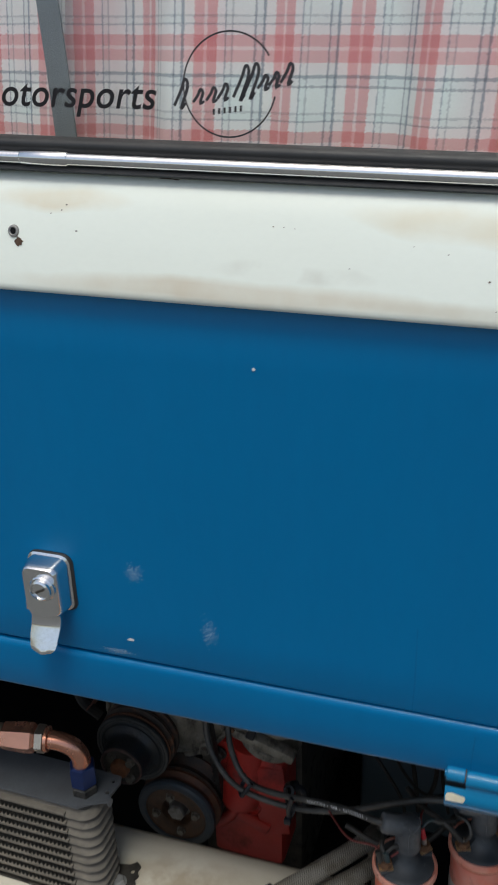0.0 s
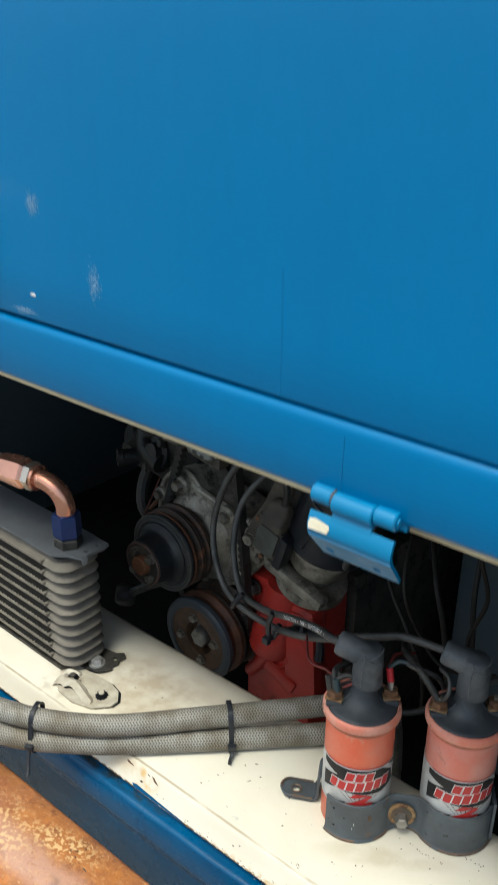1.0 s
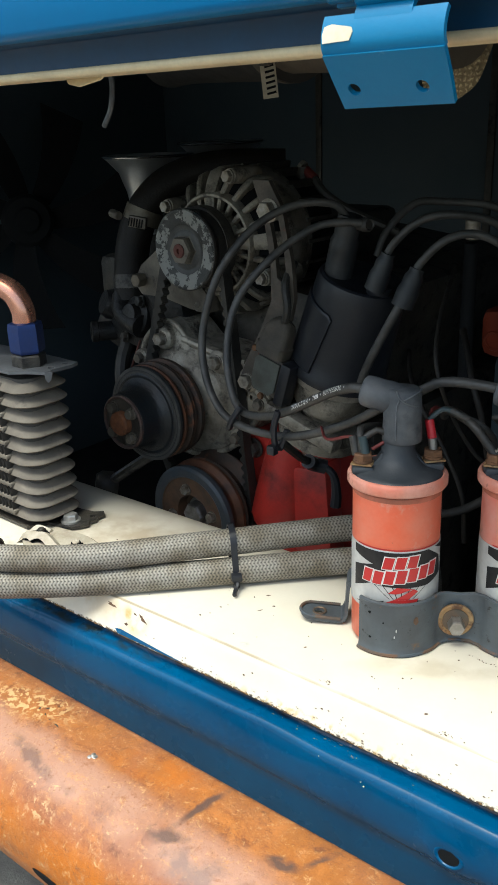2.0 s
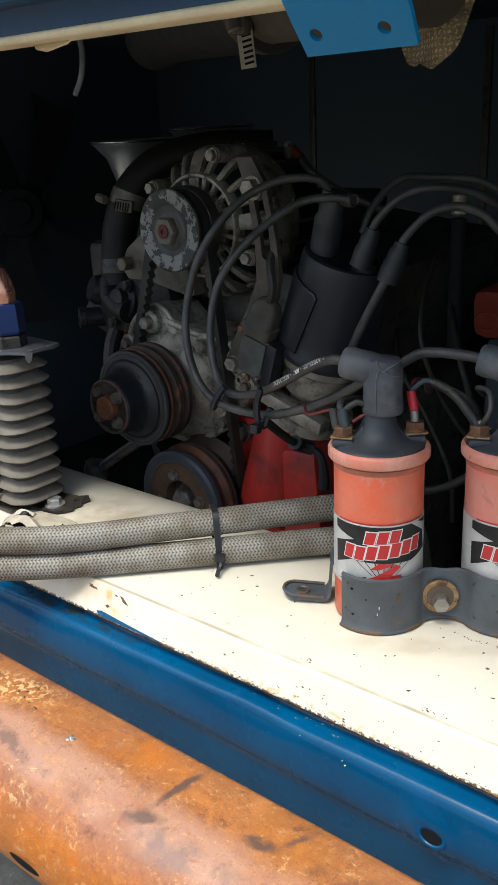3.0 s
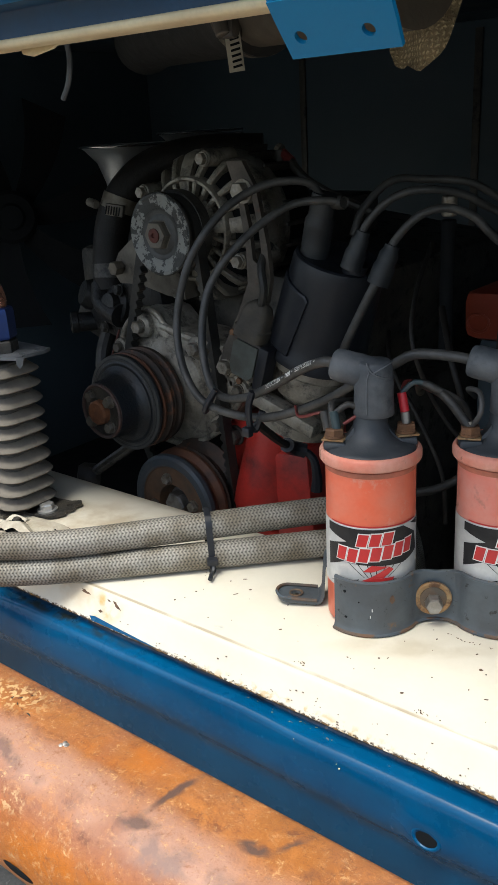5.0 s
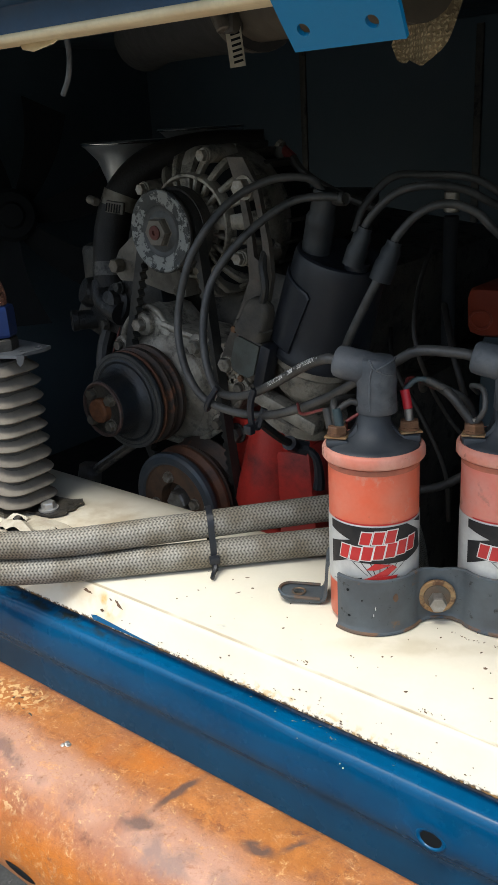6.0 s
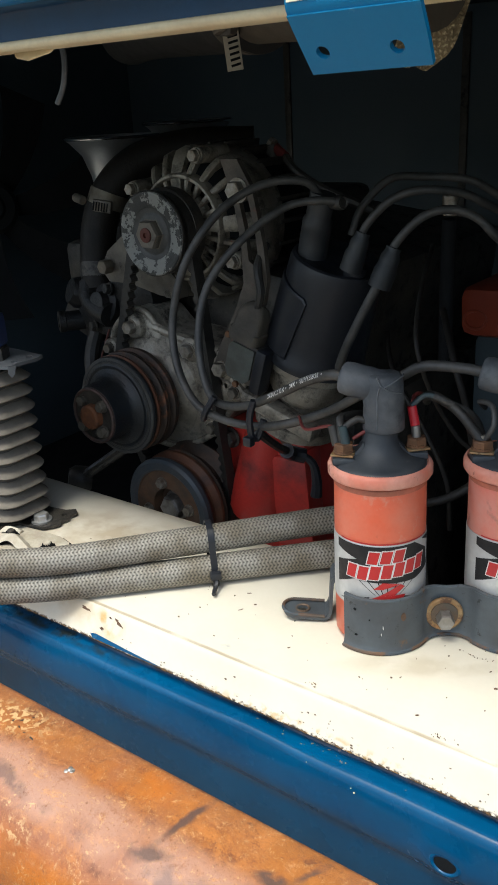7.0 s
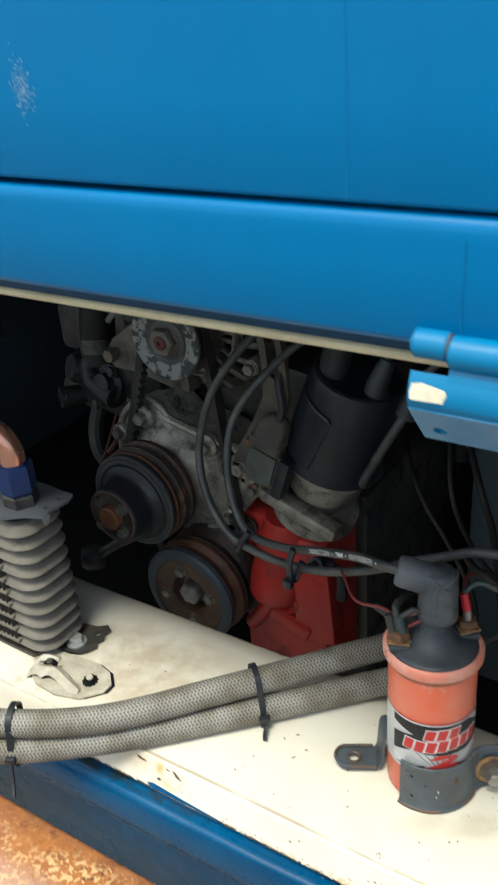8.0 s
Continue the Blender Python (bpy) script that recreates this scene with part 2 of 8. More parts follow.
BLUE_ANODISED = material("blue_anodised", (0.018, 0.045, 0.17), 0.35, 0.6, second=(0.03, 0.04, 0.10), scale=90, bump=0.03)
COOLER = material("cooler_grey", (0.190, 0.168, 0.135), 0.75, 0.0, second=(0.11, 0.097, 0.08), scale=34, amount=0.8, bump=0.1, spec=0.25,
                  third=(0.08, 0.07, 0.058), third_scale=45, third_cut=0.60, third_soft=0.15)
COOLER_TOP = material("cooler_plate", (0.115, 0.125, 0.135), 0.5, 0.2, second=(0.07, 0.07, 0.07), scale=35, bump=0.1)
FIN = material("cooler_fin", (0.07, 0.065, 0.058), 0.7, 0.2, bump=0.1)
BRACKET = material("bracket_grey", (0.080, 0.098, 0.112), 0.48, 0.15, second=(0.050, 0.052, 0.055), scale=30, amount=0.9, fine=300, bump=0.25,
                   third=(0.15, 0.085, 0.042), third_scale=48, third_cut=0.615, third_soft=0.08, fourth=(0.018, 0.018, 0.018), fourth_scale=130, fourth_cut=0.60)
SILVER_LABEL = material("silver_label", (0.56, 0.565, 0.55), 0.4, 0.2, second=(0.30, 0.30, 0.29), scale=60, bump=0.02)
BLACK_INK = material("black_ink", (0.014, 0.014, 0.015), 0.5, second=(0.035, 0.034, 0.033), scale=120, bump=0.0, spec=0.25)
RED_INK = material("red_ink", (0.45, 0.02, 0.02), 0.45, second=(0.3, 0.03, 0.03), scale=120, bump=0.0)
WHITE_INK = material("white_ink", (0.7, 0.7, 0.68), 0.5, bump=0.0)
ORANGE_RED = material("orange_red_paint", (0.31, 0.050, 0.022), 0.5, second=(0.13, 0.024, 0.013), scale=30, bump=0.1)
BAY_BLACK = material("bay_black", (0.046, 0.070, 0.086), 0.6, second=(0.066, 0.082, 0.092), scale=8, bump=0.1)
DUCT_BROWN = material("brown_duct_hose", (0.026, 0.024, 0.020), 0.6, second=(0.012, 0.012, 0.011), scale=40, amount=0.9, bump=0.3)
DIRTY_DUCT = material("dirty_duct", (0.10, 0.082, 0.057), 0.7, second=(0.05, 0.042, 0.032), scale=40, bump=0.2)
ASPHALT = material("worn_concrete", (0.165, 0.163, 0.150), 0.85, second=(0.085, 0.083, 0.075), scale=45, amount=0.9, fine=260, bump=0.9, grainy=0.7, third=(0.28, 0.27, 0.25), third_scale=120, third_cut=0.62, third_soft=0.05)
TYRE_BLACK = material("seal_rubber", (0.018, 0.018, 0.019), 0.5, second=(0.04, 0.04, 0.04), scale=40, bump=0.1)
BARE = material("bare_chip", (0.72, 0.72, 0.70), 0.5, bump=0.05)
RED_PLASTIC = material("red_terminal", (0.5, 0.02, 0.03), 0.4, bump=0.0)
DULL_RED = material("dull_red_wire", (0.15, 0.024, 0.021), 0.5, bump=0.0)
BRIGHT_BOLT = material("bright_steel_bolt", (0.58, 0.57, 0.55), 0.35, 0.7, second=(0.36, 0.35, 0.33), scale=120)
GREEN_PLASTIC = material("green_terminal", (0.022, 0.045, 0.050), 0.5, second=(0.05, 0.06, 0.06), scale=200, bump=0.0)


def patina_material():
    """Heat-coloured steel: orange and ochre mottling, lilac-brown clouds, pale flecks, dark scuffs, and the crown's sky
    sheen painted in pink.
    """
    m = bpy.data.materials.new("copper_patina")
    m.use_nodes = True
    nodes, links = m.node_tree.nodes, m.node_tree.links
    shader = nodes["Principled BSDF"]
    coords = nodes.new("ShaderNodeTexCoord")

    def field(size, low, high, detail=8.0, roughness=0.65, stretch=(1, 1, 1)):
        mapping = nodes.new("ShaderNodeMapping")
        mapping.inputs["Scale"].default_value = stretch
        links.new(coords.outputs["Object"], mapping.inputs["Vector"])
        n = nodes.new("ShaderNodeTexNoise")
        n.inputs["Scale"].default_value, n.inputs["Detail"].default_value, n.inputs["Roughness"].default_value = size, detail, roughness
        n.inputs["Distortion"].default_value = 0.4
        links.new(mapping.outputs["Vector"], n.inputs["Vector"])
        r = nodes.new("ShaderNodeMapRange")
        r.inputs["From Min"].default_value, r.inputs["From Max"].default_value = low, high
        links.new(n.outputs["Fac"], r.inputs["Value"])
        return r.outputs["Result"]

    def over(factor, below, colour):
        x = nodes.new("ShaderNodeMix")
        x.data_type = "RGBA"
        links.new(factor, x.inputs["Factor"])
        if isinstance(below, tuple):
            x.inputs[6].default_value = (*below, 1)
        else:
            links.new(below, x.inputs[6])
        x.inputs[7].default_value = (*colour, 1)
        return x.outputs[2]

    tone = over(field(9, 0.40, 0.62), (0.34, 0.125, 0.030), (0.29, 0.115, 0.055))
    pink, orange = (0.43, 0.250, 0.180), (0.46, 0.130, 0.008)
    tone = over(field(34, 0.50, 0.62, 12.0, 0.82), tone, (0.45, 0.170, 0.045))
    tone = over(field(55, 0.52, 0.63, 12.0, 0.84), tone, (0.16, 0.058, 0.026))
    # first zone: the sky's sheen on the crown, painted pink; the others are patina
    for zone in (((0, -0.047, 0.550), (3.0, 0.021, 0.013), (0, 0, 0), pink, 0.72, 0.008, 30.0, (0.25, 0.5)),
                 ((0, -0.084, 0.503), (3.0, 0.030, 0.052), (0, 0, 0), orange, 0.92, 0.010, 26.0, (0.22, 0.5)),
                 ((-0.02, -0.012, 0.552), (0.05, 0.016, 0.02), (0, 0, 8), orange, 0.7, 0.010, 40.0, (0.3, 0.6))):
        tone = stain_or_shading(nodes, links, coords, tone, *zone)
    tone = over(field(60, 0.54, 0.64, 12.0, 0.84), tone, (0.24, 0.085, 0.030))
    tone = over(field(75, 0.545, 0.62, 12.0, 0.88, (1, 1.8, 1)), tone, (0.50, 0.240, 0.095))
    tone = over(field(170, 0.555, 0.64, 10.0, 0.86), tone, (0.60, 0.36, 0.16))
    tone = over(field(130, 0.60, 0.69, 10.0, 0.84, (1, 2.4, 1)), tone, (0.22, 0.085, 0.040))
    tone = over(field(480, 0.58, 0.74, 6.0), tone, (0.19, 0.078, 0.034))
    dark, pale = (0.115, 0.066, 0.050), (0.62, 0.42, 0.20)
    for blotch in (((0.020, -0.018, 0.55), (0.0035, 0.026, 0.05), (0, 0, -10), dark, 1.0, 0.004, 90.0, (0.28, 0.5)),
                   ((0.016, -0.046, 0.55), (0.016, 0.0055, 0.05), (0, 0, 20), dark, 0.9, 0.004, 90.0, (0.28, 0.5)),
                   ((0.004, -0.043, 0.55), (0.0025, 0.014, 0.05), (0, 0, 12), dark, 0.7, 0.003, 90.0, (0.38, 0.6)),
                   ((0.080, -0.025, 0.55), (0.013, 0.0050, 0.05), (0, 0, 10), dark, 1.0, 0.004, 90.0, (0.28, 0.5)),
                   ((0.095, -0.010, 0.55), (0.0030, 0.014, 0.05), (0, 0, -22), dark, 0.9, 0.004, 90.0, (0.28, 0.5)),
                   ((-0.058, -0.054, 0.548), (0.008, 0.004, 0.05), (0, 0, 0), dark, 0.6, 0.004, 90.0, (0.36, 0.6)),
                   ((-0.135, -0.018, 0.55), (0.045, 0.016, 0.05), (0, 0, 10), pale, 0.85, 0.008, 240.0, (0.51, 0.55)),
                   ((-0.066, -0.068, 0.536), (0.016, 0.008, 0.008), (0, 0, 0), pale, 0.6, 0.006, 260.0, (0.55, 0.58)),
                   ((-0.200, -0.040, 0.55), (0.060, 0.030, 0.06), (0, 0, 0), pale, 0.7, 0.010, 240.0, (0.52, 0.57)),
                   ((-0.095, -0.050, 0.548), (0.030, 0.006, 0.05), (0, 0, -14), dark, 0.7, 0.006, 90.0, (0.42, 0.56)),
                   ((0.050, -0.052, 0.548), (0.050, 0.010, 0.05), (0, 0, 6), (0.20, 0.125, 0.105), 0.8, 0.010, 70.0, (0.40, 0.58)),
                   ((0.135, -0.020, 0.55), (0.030, 0.012, 0.05), (0, 0, 12), dark, 0.8, 0.008, 80.0, (0.40, 0.56))):
        tone = stain_or_shading(nodes, links, coords, tone, *blotch)
    links.new(tone, shader.inputs["Base Color"])
    links.new(field(40, -0.4, 1.9), shader.inputs["Roughness"])
    shader.inputs["Coat Weight"].default_value = 0.25
    shader.inputs["Coat Roughness"].default_value = 0.22
    shader.inputs["Coat IOR"].default_value = 1.6
    shader.inputs["Specular IOR Level"].default_value = 0.35
    bump = nodes.new("ShaderNodeBump")
    bump.inputs["Strength"].default_value, bump.inputs["Distance"].default_value = 0.4, 0.001
    links.new(field(220, 0.2, 0.8), bump.inputs["Height"])
    links.new(bump.outputs["Normal"], shader.inputs["Normal"])
    return m


COPPER_RUST = patina_material()


def weave_material():
    """Coarse tan scrim: crossing threads with dark gaps and stains."""
    m = bpy.data.materials.new("scrim_cloth")
    m.use_nodes = True
    nodes, links = m.node_tree.nodes, m.node_tree.links
    shader = nodes["Principled BSDF"]
    coords = nodes.new("ShaderNodeTexCoord")
    threads = []
    for way in ("X", "Z"):
        w = nodes.new("ShaderNodeTexWave")
        w.bands_direction = way
        w.inputs["Scale"].default_value, w.inputs["Distortion"].default_value, w.inputs["Detail"].default_value, w.inputs["Detail Scale"].default_value = 95, 5.5, 2.0, 4.0
        links.new(coords.outputs["Object"], w.inputs["Vector"])
        threads.append(w.outputs["Fac"])
    both = nodes.new("ShaderNodeMath")
    both.operation = "MULTIPLY"
    links.new(threads[0], both.inputs[0])
    links.new(threads[1], both.inputs[1])
    tone = nodes.new("ShaderNodeMix")
    tone.data_type = "RGBA"
    links.new(both.outputs[0], tone.inputs["Factor"])
    tone.inputs[6].default_value, tone.inputs[7].default_value = (0.24, 0.185, 0.10, 1), (0.66, 0.54, 0.32, 1)
    dirty = stain_or_shading(nodes, links, coords, tone.outputs[2], (0.02, 0.245, 0.95), (0.06, 0.06, 0.06), (0, 0, 0), (0.09, 0.065, 0.038), 0.6, 0.01, 90.0, (0.50, 0.64))
    links.new(dirty, shader.inputs["Base Color"])
    shader.inputs["Roughness"].default_value = 0.9
    bump = nodes.new("ShaderNodeBump")
    bump.inputs["Strength"].default_value, bump.inputs["Distance"].default_value = 0.8, 0.001
    links.new(both.outputs[0], bump.inputs["Height"])
    links.new(bump.outputs["Normal"], shader.inputs["Normal"])
    return m


RAG = weave_material()


def glass_material():
    m = bpy.data.materials.new("window_glass")
    m.use_nodes = True
    s = m.node_tree.nodes["Principled BSDF"]
    s.inputs["Base Color"].default_value = (1.0, 1.0, 1.0, 1)
    s.inputs["Roughness"].default_value = 0.0
    s.inputs["IOR"].default_value = 1.5
    s.inputs["Transmission Weight"].default_value = 1.0
    return m


GLASS = glass_material()


def braid_material(name, light, dark):
    """Woven steel strands, laid by the hose's own length and girth."""
    m = bpy.data.materials.new(name)
    m.use_nodes = True
    nodes, links = m.node_tree.nodes, m.node_tree.links
    shader = nodes["Principled BSDF"]
    uv = nodes.new("ShaderNodeUVMap")
    sep = nodes.new("ShaderNodeSeparateXYZ")
    links.new(uv.outputs["UV"], sep.inputs[0])

    def math_node(op, a, b=None):
        n = nodes.new("ShaderNodeMath")
        n.operation = op
        for i, v in enumerate((a, b)):
            if v is None:
                continue
            if isinstance(v, (int, float)):
                n.inputs[i].default_value = v
            else:
                links.new(v, n.inputs[i])
        return n.outputs[0]

    # u: once round; v: metres along; strands run in chevrons, row by row, with a dark notch where they dive under
    band = math_node("MULTIPLY", sep.outputs[0], 13.0)
    saw = math_node("MULTIPLY", math_node("ABSOLUTE", math_node("SUBTRACT", math_node("FRACT", band), 0.5)), 2.0)
    phase = math_node("ADD", math_node("DIVIDE", sep.outputs[1], 0.0026), math_node("MULTIPLY", saw, 0.62))
    stripe = math_node("ADD", math_node("MULTIPLY", math_node("SINE", math_node("MULTIPLY", phase, 2 * math.pi)), 0.5), 0.5)
    fold = math_node("POWER", math_node("ABSOLUTE", math_node("SUBTRACT", math_node("MULTIPLY", saw, 2.0), 1.0)), 3.0)
    notch = math_node("MULTIPLY", fold, math_node("SUBTRACT", 1.0, stripe))
    wires = math_node("MULTIPLY", math_node("SINE", math_node("MULTIPLY", phase, 8 * math.pi)), 0.10)
    body = math_node("ADD", math_node("ADD", math_node("MULTIPLY", stripe, 0.46), 0.42), wires)
    over = math_node("SUBTRACT", body, math_node("MULTIPLY", notch, 0.80))
    noise_node = nodes.new("ShaderNodeTexNoise")
    coords = nodes.new("ShaderNodeTexCoord")
    links.new(coords.outputs["Object"], noise_node.inputs["Vector"])
    noise_node.inputs["Scale"].default_value = 45
    dirt = nodes.new("ShaderNodeMapRange")
    dirt.inputs["From Min"].default_value, dirt.inputs["From Max"].default_value = 0.42, 0.68
    links.new(noise_node.outputs["Fac"], dirt.inputs["Value"])
    mix = nodes.new("ShaderNodeMix")
    mix.data_type = "RGBA"
    links.new(over, mix.inputs["Factor"])
    mix.inputs[6].default_value, mix.inputs[7].default_value = (*dark, 1), (*light, 1)
    mix2 = nodes.new("ShaderNodeMix")
    mix2.data_type, mix2.blend_type = "RGBA", "MULTIPLY"
    links.new(math_node("MULTIPLY", dirt.outputs[0], 0.9), mix2.inputs["Factor"])
    links.new(mix.outputs[2], mix2.inputs[6])
    mix2.inputs[7].default_value = (0.56, 0.50, 0.40, 1)
    links.new(mix2.outputs[2], shader.inputs["Base Color"])
    shader.inputs["Metallic"].default_value = 0.12
    shader.inputs["Roughness"].default_value = 0.55
    bump = nodes.new("ShaderNodeBump")
    bump.inputs["Strength"].default_value, bump.inputs["Distance"].default_value = 0.6, 0.0005
    links.new(over, bump.inputs["Height"])
    links.new(bump.outputs["Normal"], shader.inputs["Normal"])
    return m


BRAID = braid_material("steel_braid", (0.355, 0.335, 0.288), (0.045, 0.040, 0.032))


def plaid_material():
    """Tartan cloth: red and green bands both ways with thin dark lines."""
    m = bpy.data.materials.new("plaid_cloth")
    m.use_nodes = True
    nodes, links = m.node_tree.nodes, m.node_tree.links
    shader = nodes["Principled BSDF"]
    uv = nodes.new("ShaderNodeUVMap")
    sep = nodes.new("ShaderNodeSeparateXYZ")
    links.new(uv.outputs["UV"], sep.inputs[0])

    weave = nodes.new("ShaderNodeTexNoise")
    weave.inputs["Scale"].default_value, weave.inputs["Detail"].default_value = 900, 2.0
    links.new(uv.outputs["UV"], weave.inputs["Vector"])

    def bands(socket, period, shift):
        frayed = nodes.new("ShaderNodeMath")
        frayed.operation = "MULTIPLY_ADD"
        links.new(weave.outputs["Fac"], frayed.inputs[0])
        frayed.inputs[1].default_value = 0.0030
        links.new(socket, frayed.inputs[2])
        d = nodes.new("ShaderNodeMath")
        d.operation = "MULTIPLY_ADD"
        links.new(frayed.outputs[0], d.inputs[0])
        d.inputs[1].default_value, d.inputs[2].default_value = 1.0 / period, shift
        f = nodes.new("ShaderNodeMath")
        f.operation = "FRACT"
        links.new(d.outputs[0], f.inputs[0])
        r = nodes.new("ShaderNodeValToRGB")
        r.color_ramp.interpolation = "CONSTANT"
        stops = [(0.0, (0.86, 0.91, 0.90)), (0.14, (0.42, 0.47, 0.51)), (0.165, (0.80, 0.85, 0.85)), (0.24, (0.36, 0.41, 0.46)), (0.275, (0.88, 0.86, 0.85)), (0.40, (0.80, 0.45, 0.45)), (0.52, (0.88, 0.70, 0.70)),
                 (0.56, (0.78, 0.42, 0.42)), (0.68, (0.88, 0.86, 0.86)), (0.78, (0.45, 0.50, 0.54)), (0.80, (0.82, 0.88, 0.87)), (0.86, (0.58, 0.63, 0.65)), (0.885, (0.86, 0.91, 0.90))]
        while len(r.color_ramp.elements) < len(stops):
            r.color_ramp.elements.new(0.5)
        for e, (p, c) in zip(r.color_ramp.elements, stops):
            e.position, e.color = p, (*c, 1)
        links.new(f.outputs[0], r.inputs[0])
        return r.outputs[0]

    mix = nodes.new("ShaderNodeMix")
    mix.data_type, mix.blend_type = "RGBA", "MULTIPLY"
    mix.inputs["Factor"].default_value = 0.9
    links.new(bands(sep.outputs[0], 0.047, 0.2), mix.inputs[6])
    links.new(bands(sep.outputs[1], 0.050, 0.35), mix.inputs[7])
    noise_node = nodes.new("ShaderNodeTexNoise")
    coords = nodes.new("ShaderNodeTexCoord")
    links.new(coords.outputs["Object"], noise_node.inputs["Vector"])
    noise_node.inputs["Scale"].default_value = 1400
    grain = nodes.new("ShaderNodeMix")
    grain.data_type, grain.blend_type = "RGBA", "MULTIPLY"
    links.new(noise_node.outputs["Fac"], grain.inputs["Factor"])
    links.new(mix.outputs[2], grain.inputs[6])
    grain.inputs[7].default_value = (0.8, 0.8, 0.8, 1)
    cloud = nodes.new("ShaderNodeTexNoise")
    cloud.inputs["Scale"].default_value = 9
    links.new(coords.outputs["Object"], cloud.inputs["Vector"])
    wash = nodes.new("ShaderNodeMapRange")
    wash.inputs["From Min"].default_value, wash.inputs["From Max"].default_value, wash.inputs["To Max"].default_value = 0.45, 0.72, 0.6
    links.new(cloud.outputs["Fac"], wash.inputs["Value"])
    pink = nodes.new("ShaderNodeMix")
    pink.data_type, pink.blend_type = "RGBA", "MULTIPLY"
    links.new(wash.outputs[0], pink.inputs["Factor"])
    links.new(grain.outputs[2], pink.inputs[6])
    pink.inputs[7].default_value = (0.90, 0.46, 0.50, 1)
    links.new(pink.outputs[2], shader.inputs["Base Color"])
    shader.inputs["Roughness"].default_value = 0.9
    return m


PLAID = plaid_material()


# ---- mesh tools ----
def thing(name, label, category, group="", kind="", at=(0, 0, 0)):
    ob = new(name)
    ob.empty_display_size = 0.02
    ob.matrix_basis = Matrix.Translation(at)
    return tagged(ob, label, category, group, kind)


def finish(name, bm, mat, smooth=35.0):
    me = bpy.data.meshes.new(name)
    bmesh.ops.recalc_face_normals(bm, faces=bm.faces[:])
    sharp = radians(smooth)
    for f in bm.faces:
        f.smooth = True
    for e in bm.edges:
        e.smooth = len(e.link_faces) == 2 and e.calc_face_angle(0.0) < sharp
    bm.to_mesh(me)
    bm.free()
    me.materials.append(mat)
    return me


def part(name, bm, mat, parent, label="", smooth=35.0):
    ob = new(name, finish(name, bm, mat, smooth))
    if parent:
        ob.parent = parent
        base = Vector()
        p = parent
        while p:
            base += p.matrix_basis.translation
            p = p.parent
        ob.matrix_basis = Matrix.Translation(-base)
        if label:
            ob["label"] = label
    return ob


def solo(name, bm, mat, label, category, kind="", group="", smooth=35.0):
    ob = new(name, finish(name, bm, mat, smooth))
    return tagged(ob, label, category, group, kind)


def axes(direction, up=(0, 0, 1)):
    """A turn whose z runs along direction."""
    z = Vector(direction).normalized()
    u = Vector(up)
    if abs(z.dot(u)) > 0.98:
        u = Vector((0, 1, 0))
    x = u.cross(z).normalized()
    return Matrix((x, z.cross(x), z)).transposed().to_4x4()


def place(origin, direction, up=(0, 0, 1)):
    return Matrix.Translation(origin) @ axes(direction, up)


def lathe(bm, profile, m=Matrix(), n=24, close=True):
    """Turns (radius, height) pairs round z; the ends are closed where their radius is not zero."""
    rings = []
    for r, h in profile:
        if r < 1e-6:
            rings.append([bm.verts.new(m @ Vector((0, 0, h)))])
        else:
            rings.append([bm.verts.new(m @ Vector((r * math.cos(2 * math.pi * i / n), r * math.sin(2 * math.pi * i / n), h))) for i in range(n)])
    for a, b in zip(rings, rings[1:]):
        for i in range(n):
            j = (i + 1) % n
            quad = [a[i % len(a)], a[j % len(a)], b[j % len(b)], b[i % len(b)]]
            quad = list(dict.fromkeys(quad))
            if len(quad) > 2:
                bm.faces.new(quad)
    if close:
        for ring in (rings[0], rings[-1]):
            if len(ring) > 2:
                bm.faces.new(ring)
    return bm


def rod(bm, p, q, r, r2=None, n=16, bevel=0.0):
    p, q = Vector(p), Vector(q)
    r2 = r if r2 is None else r2
    h = (q - p).length
    prof = [(r - bevel, 0), (r, bevel), (r2, h - bevel), (r2 - bevel, h)] if bevel else [(r, 0), (r2, h)]
    return lathe(bm, prof, place(p, q - p), n)


def block(bm, centre, size, turn=None, bevel=0.0):
    m = Matrix.Translation(centre) @ (turn or Matrix()) @ Matrix.Diagonal((*size, 1))
    made = bmesh.ops.create_cube(bm, size=1, matrix=m)
    if bevel:
        edges = list({e for v in made["verts"] for e in v.link_edges})
        bmesh.ops.bevel(bm, geom=edges, offset=bevel, segments=2, affect="EDGES", profile=0.5)
    return bm


def glide(points, step=0.006):
    """A smooth line through the points."""
    pts = [Vector(p) for p in points]
    ext = [2 * pts[0] - pts[1]] + pts + [2 * pts[-1] - pts[-2]]
    out = []
    for i in range(1, len(ext) - 2):
        a, b, c, d = ext[i - 1:i + 3]
        k = max(2, int((c - b).length / step))
        for j in range(k):
            t = j / k
            out.append(0.5 * (2 * b + (c - a) * t + (2 * a - 5 * b + 4 * c - d) * t * t + (3 * b - a - 3 * c + d) * t ** 3))
    out.append(pts[-1])
    return out


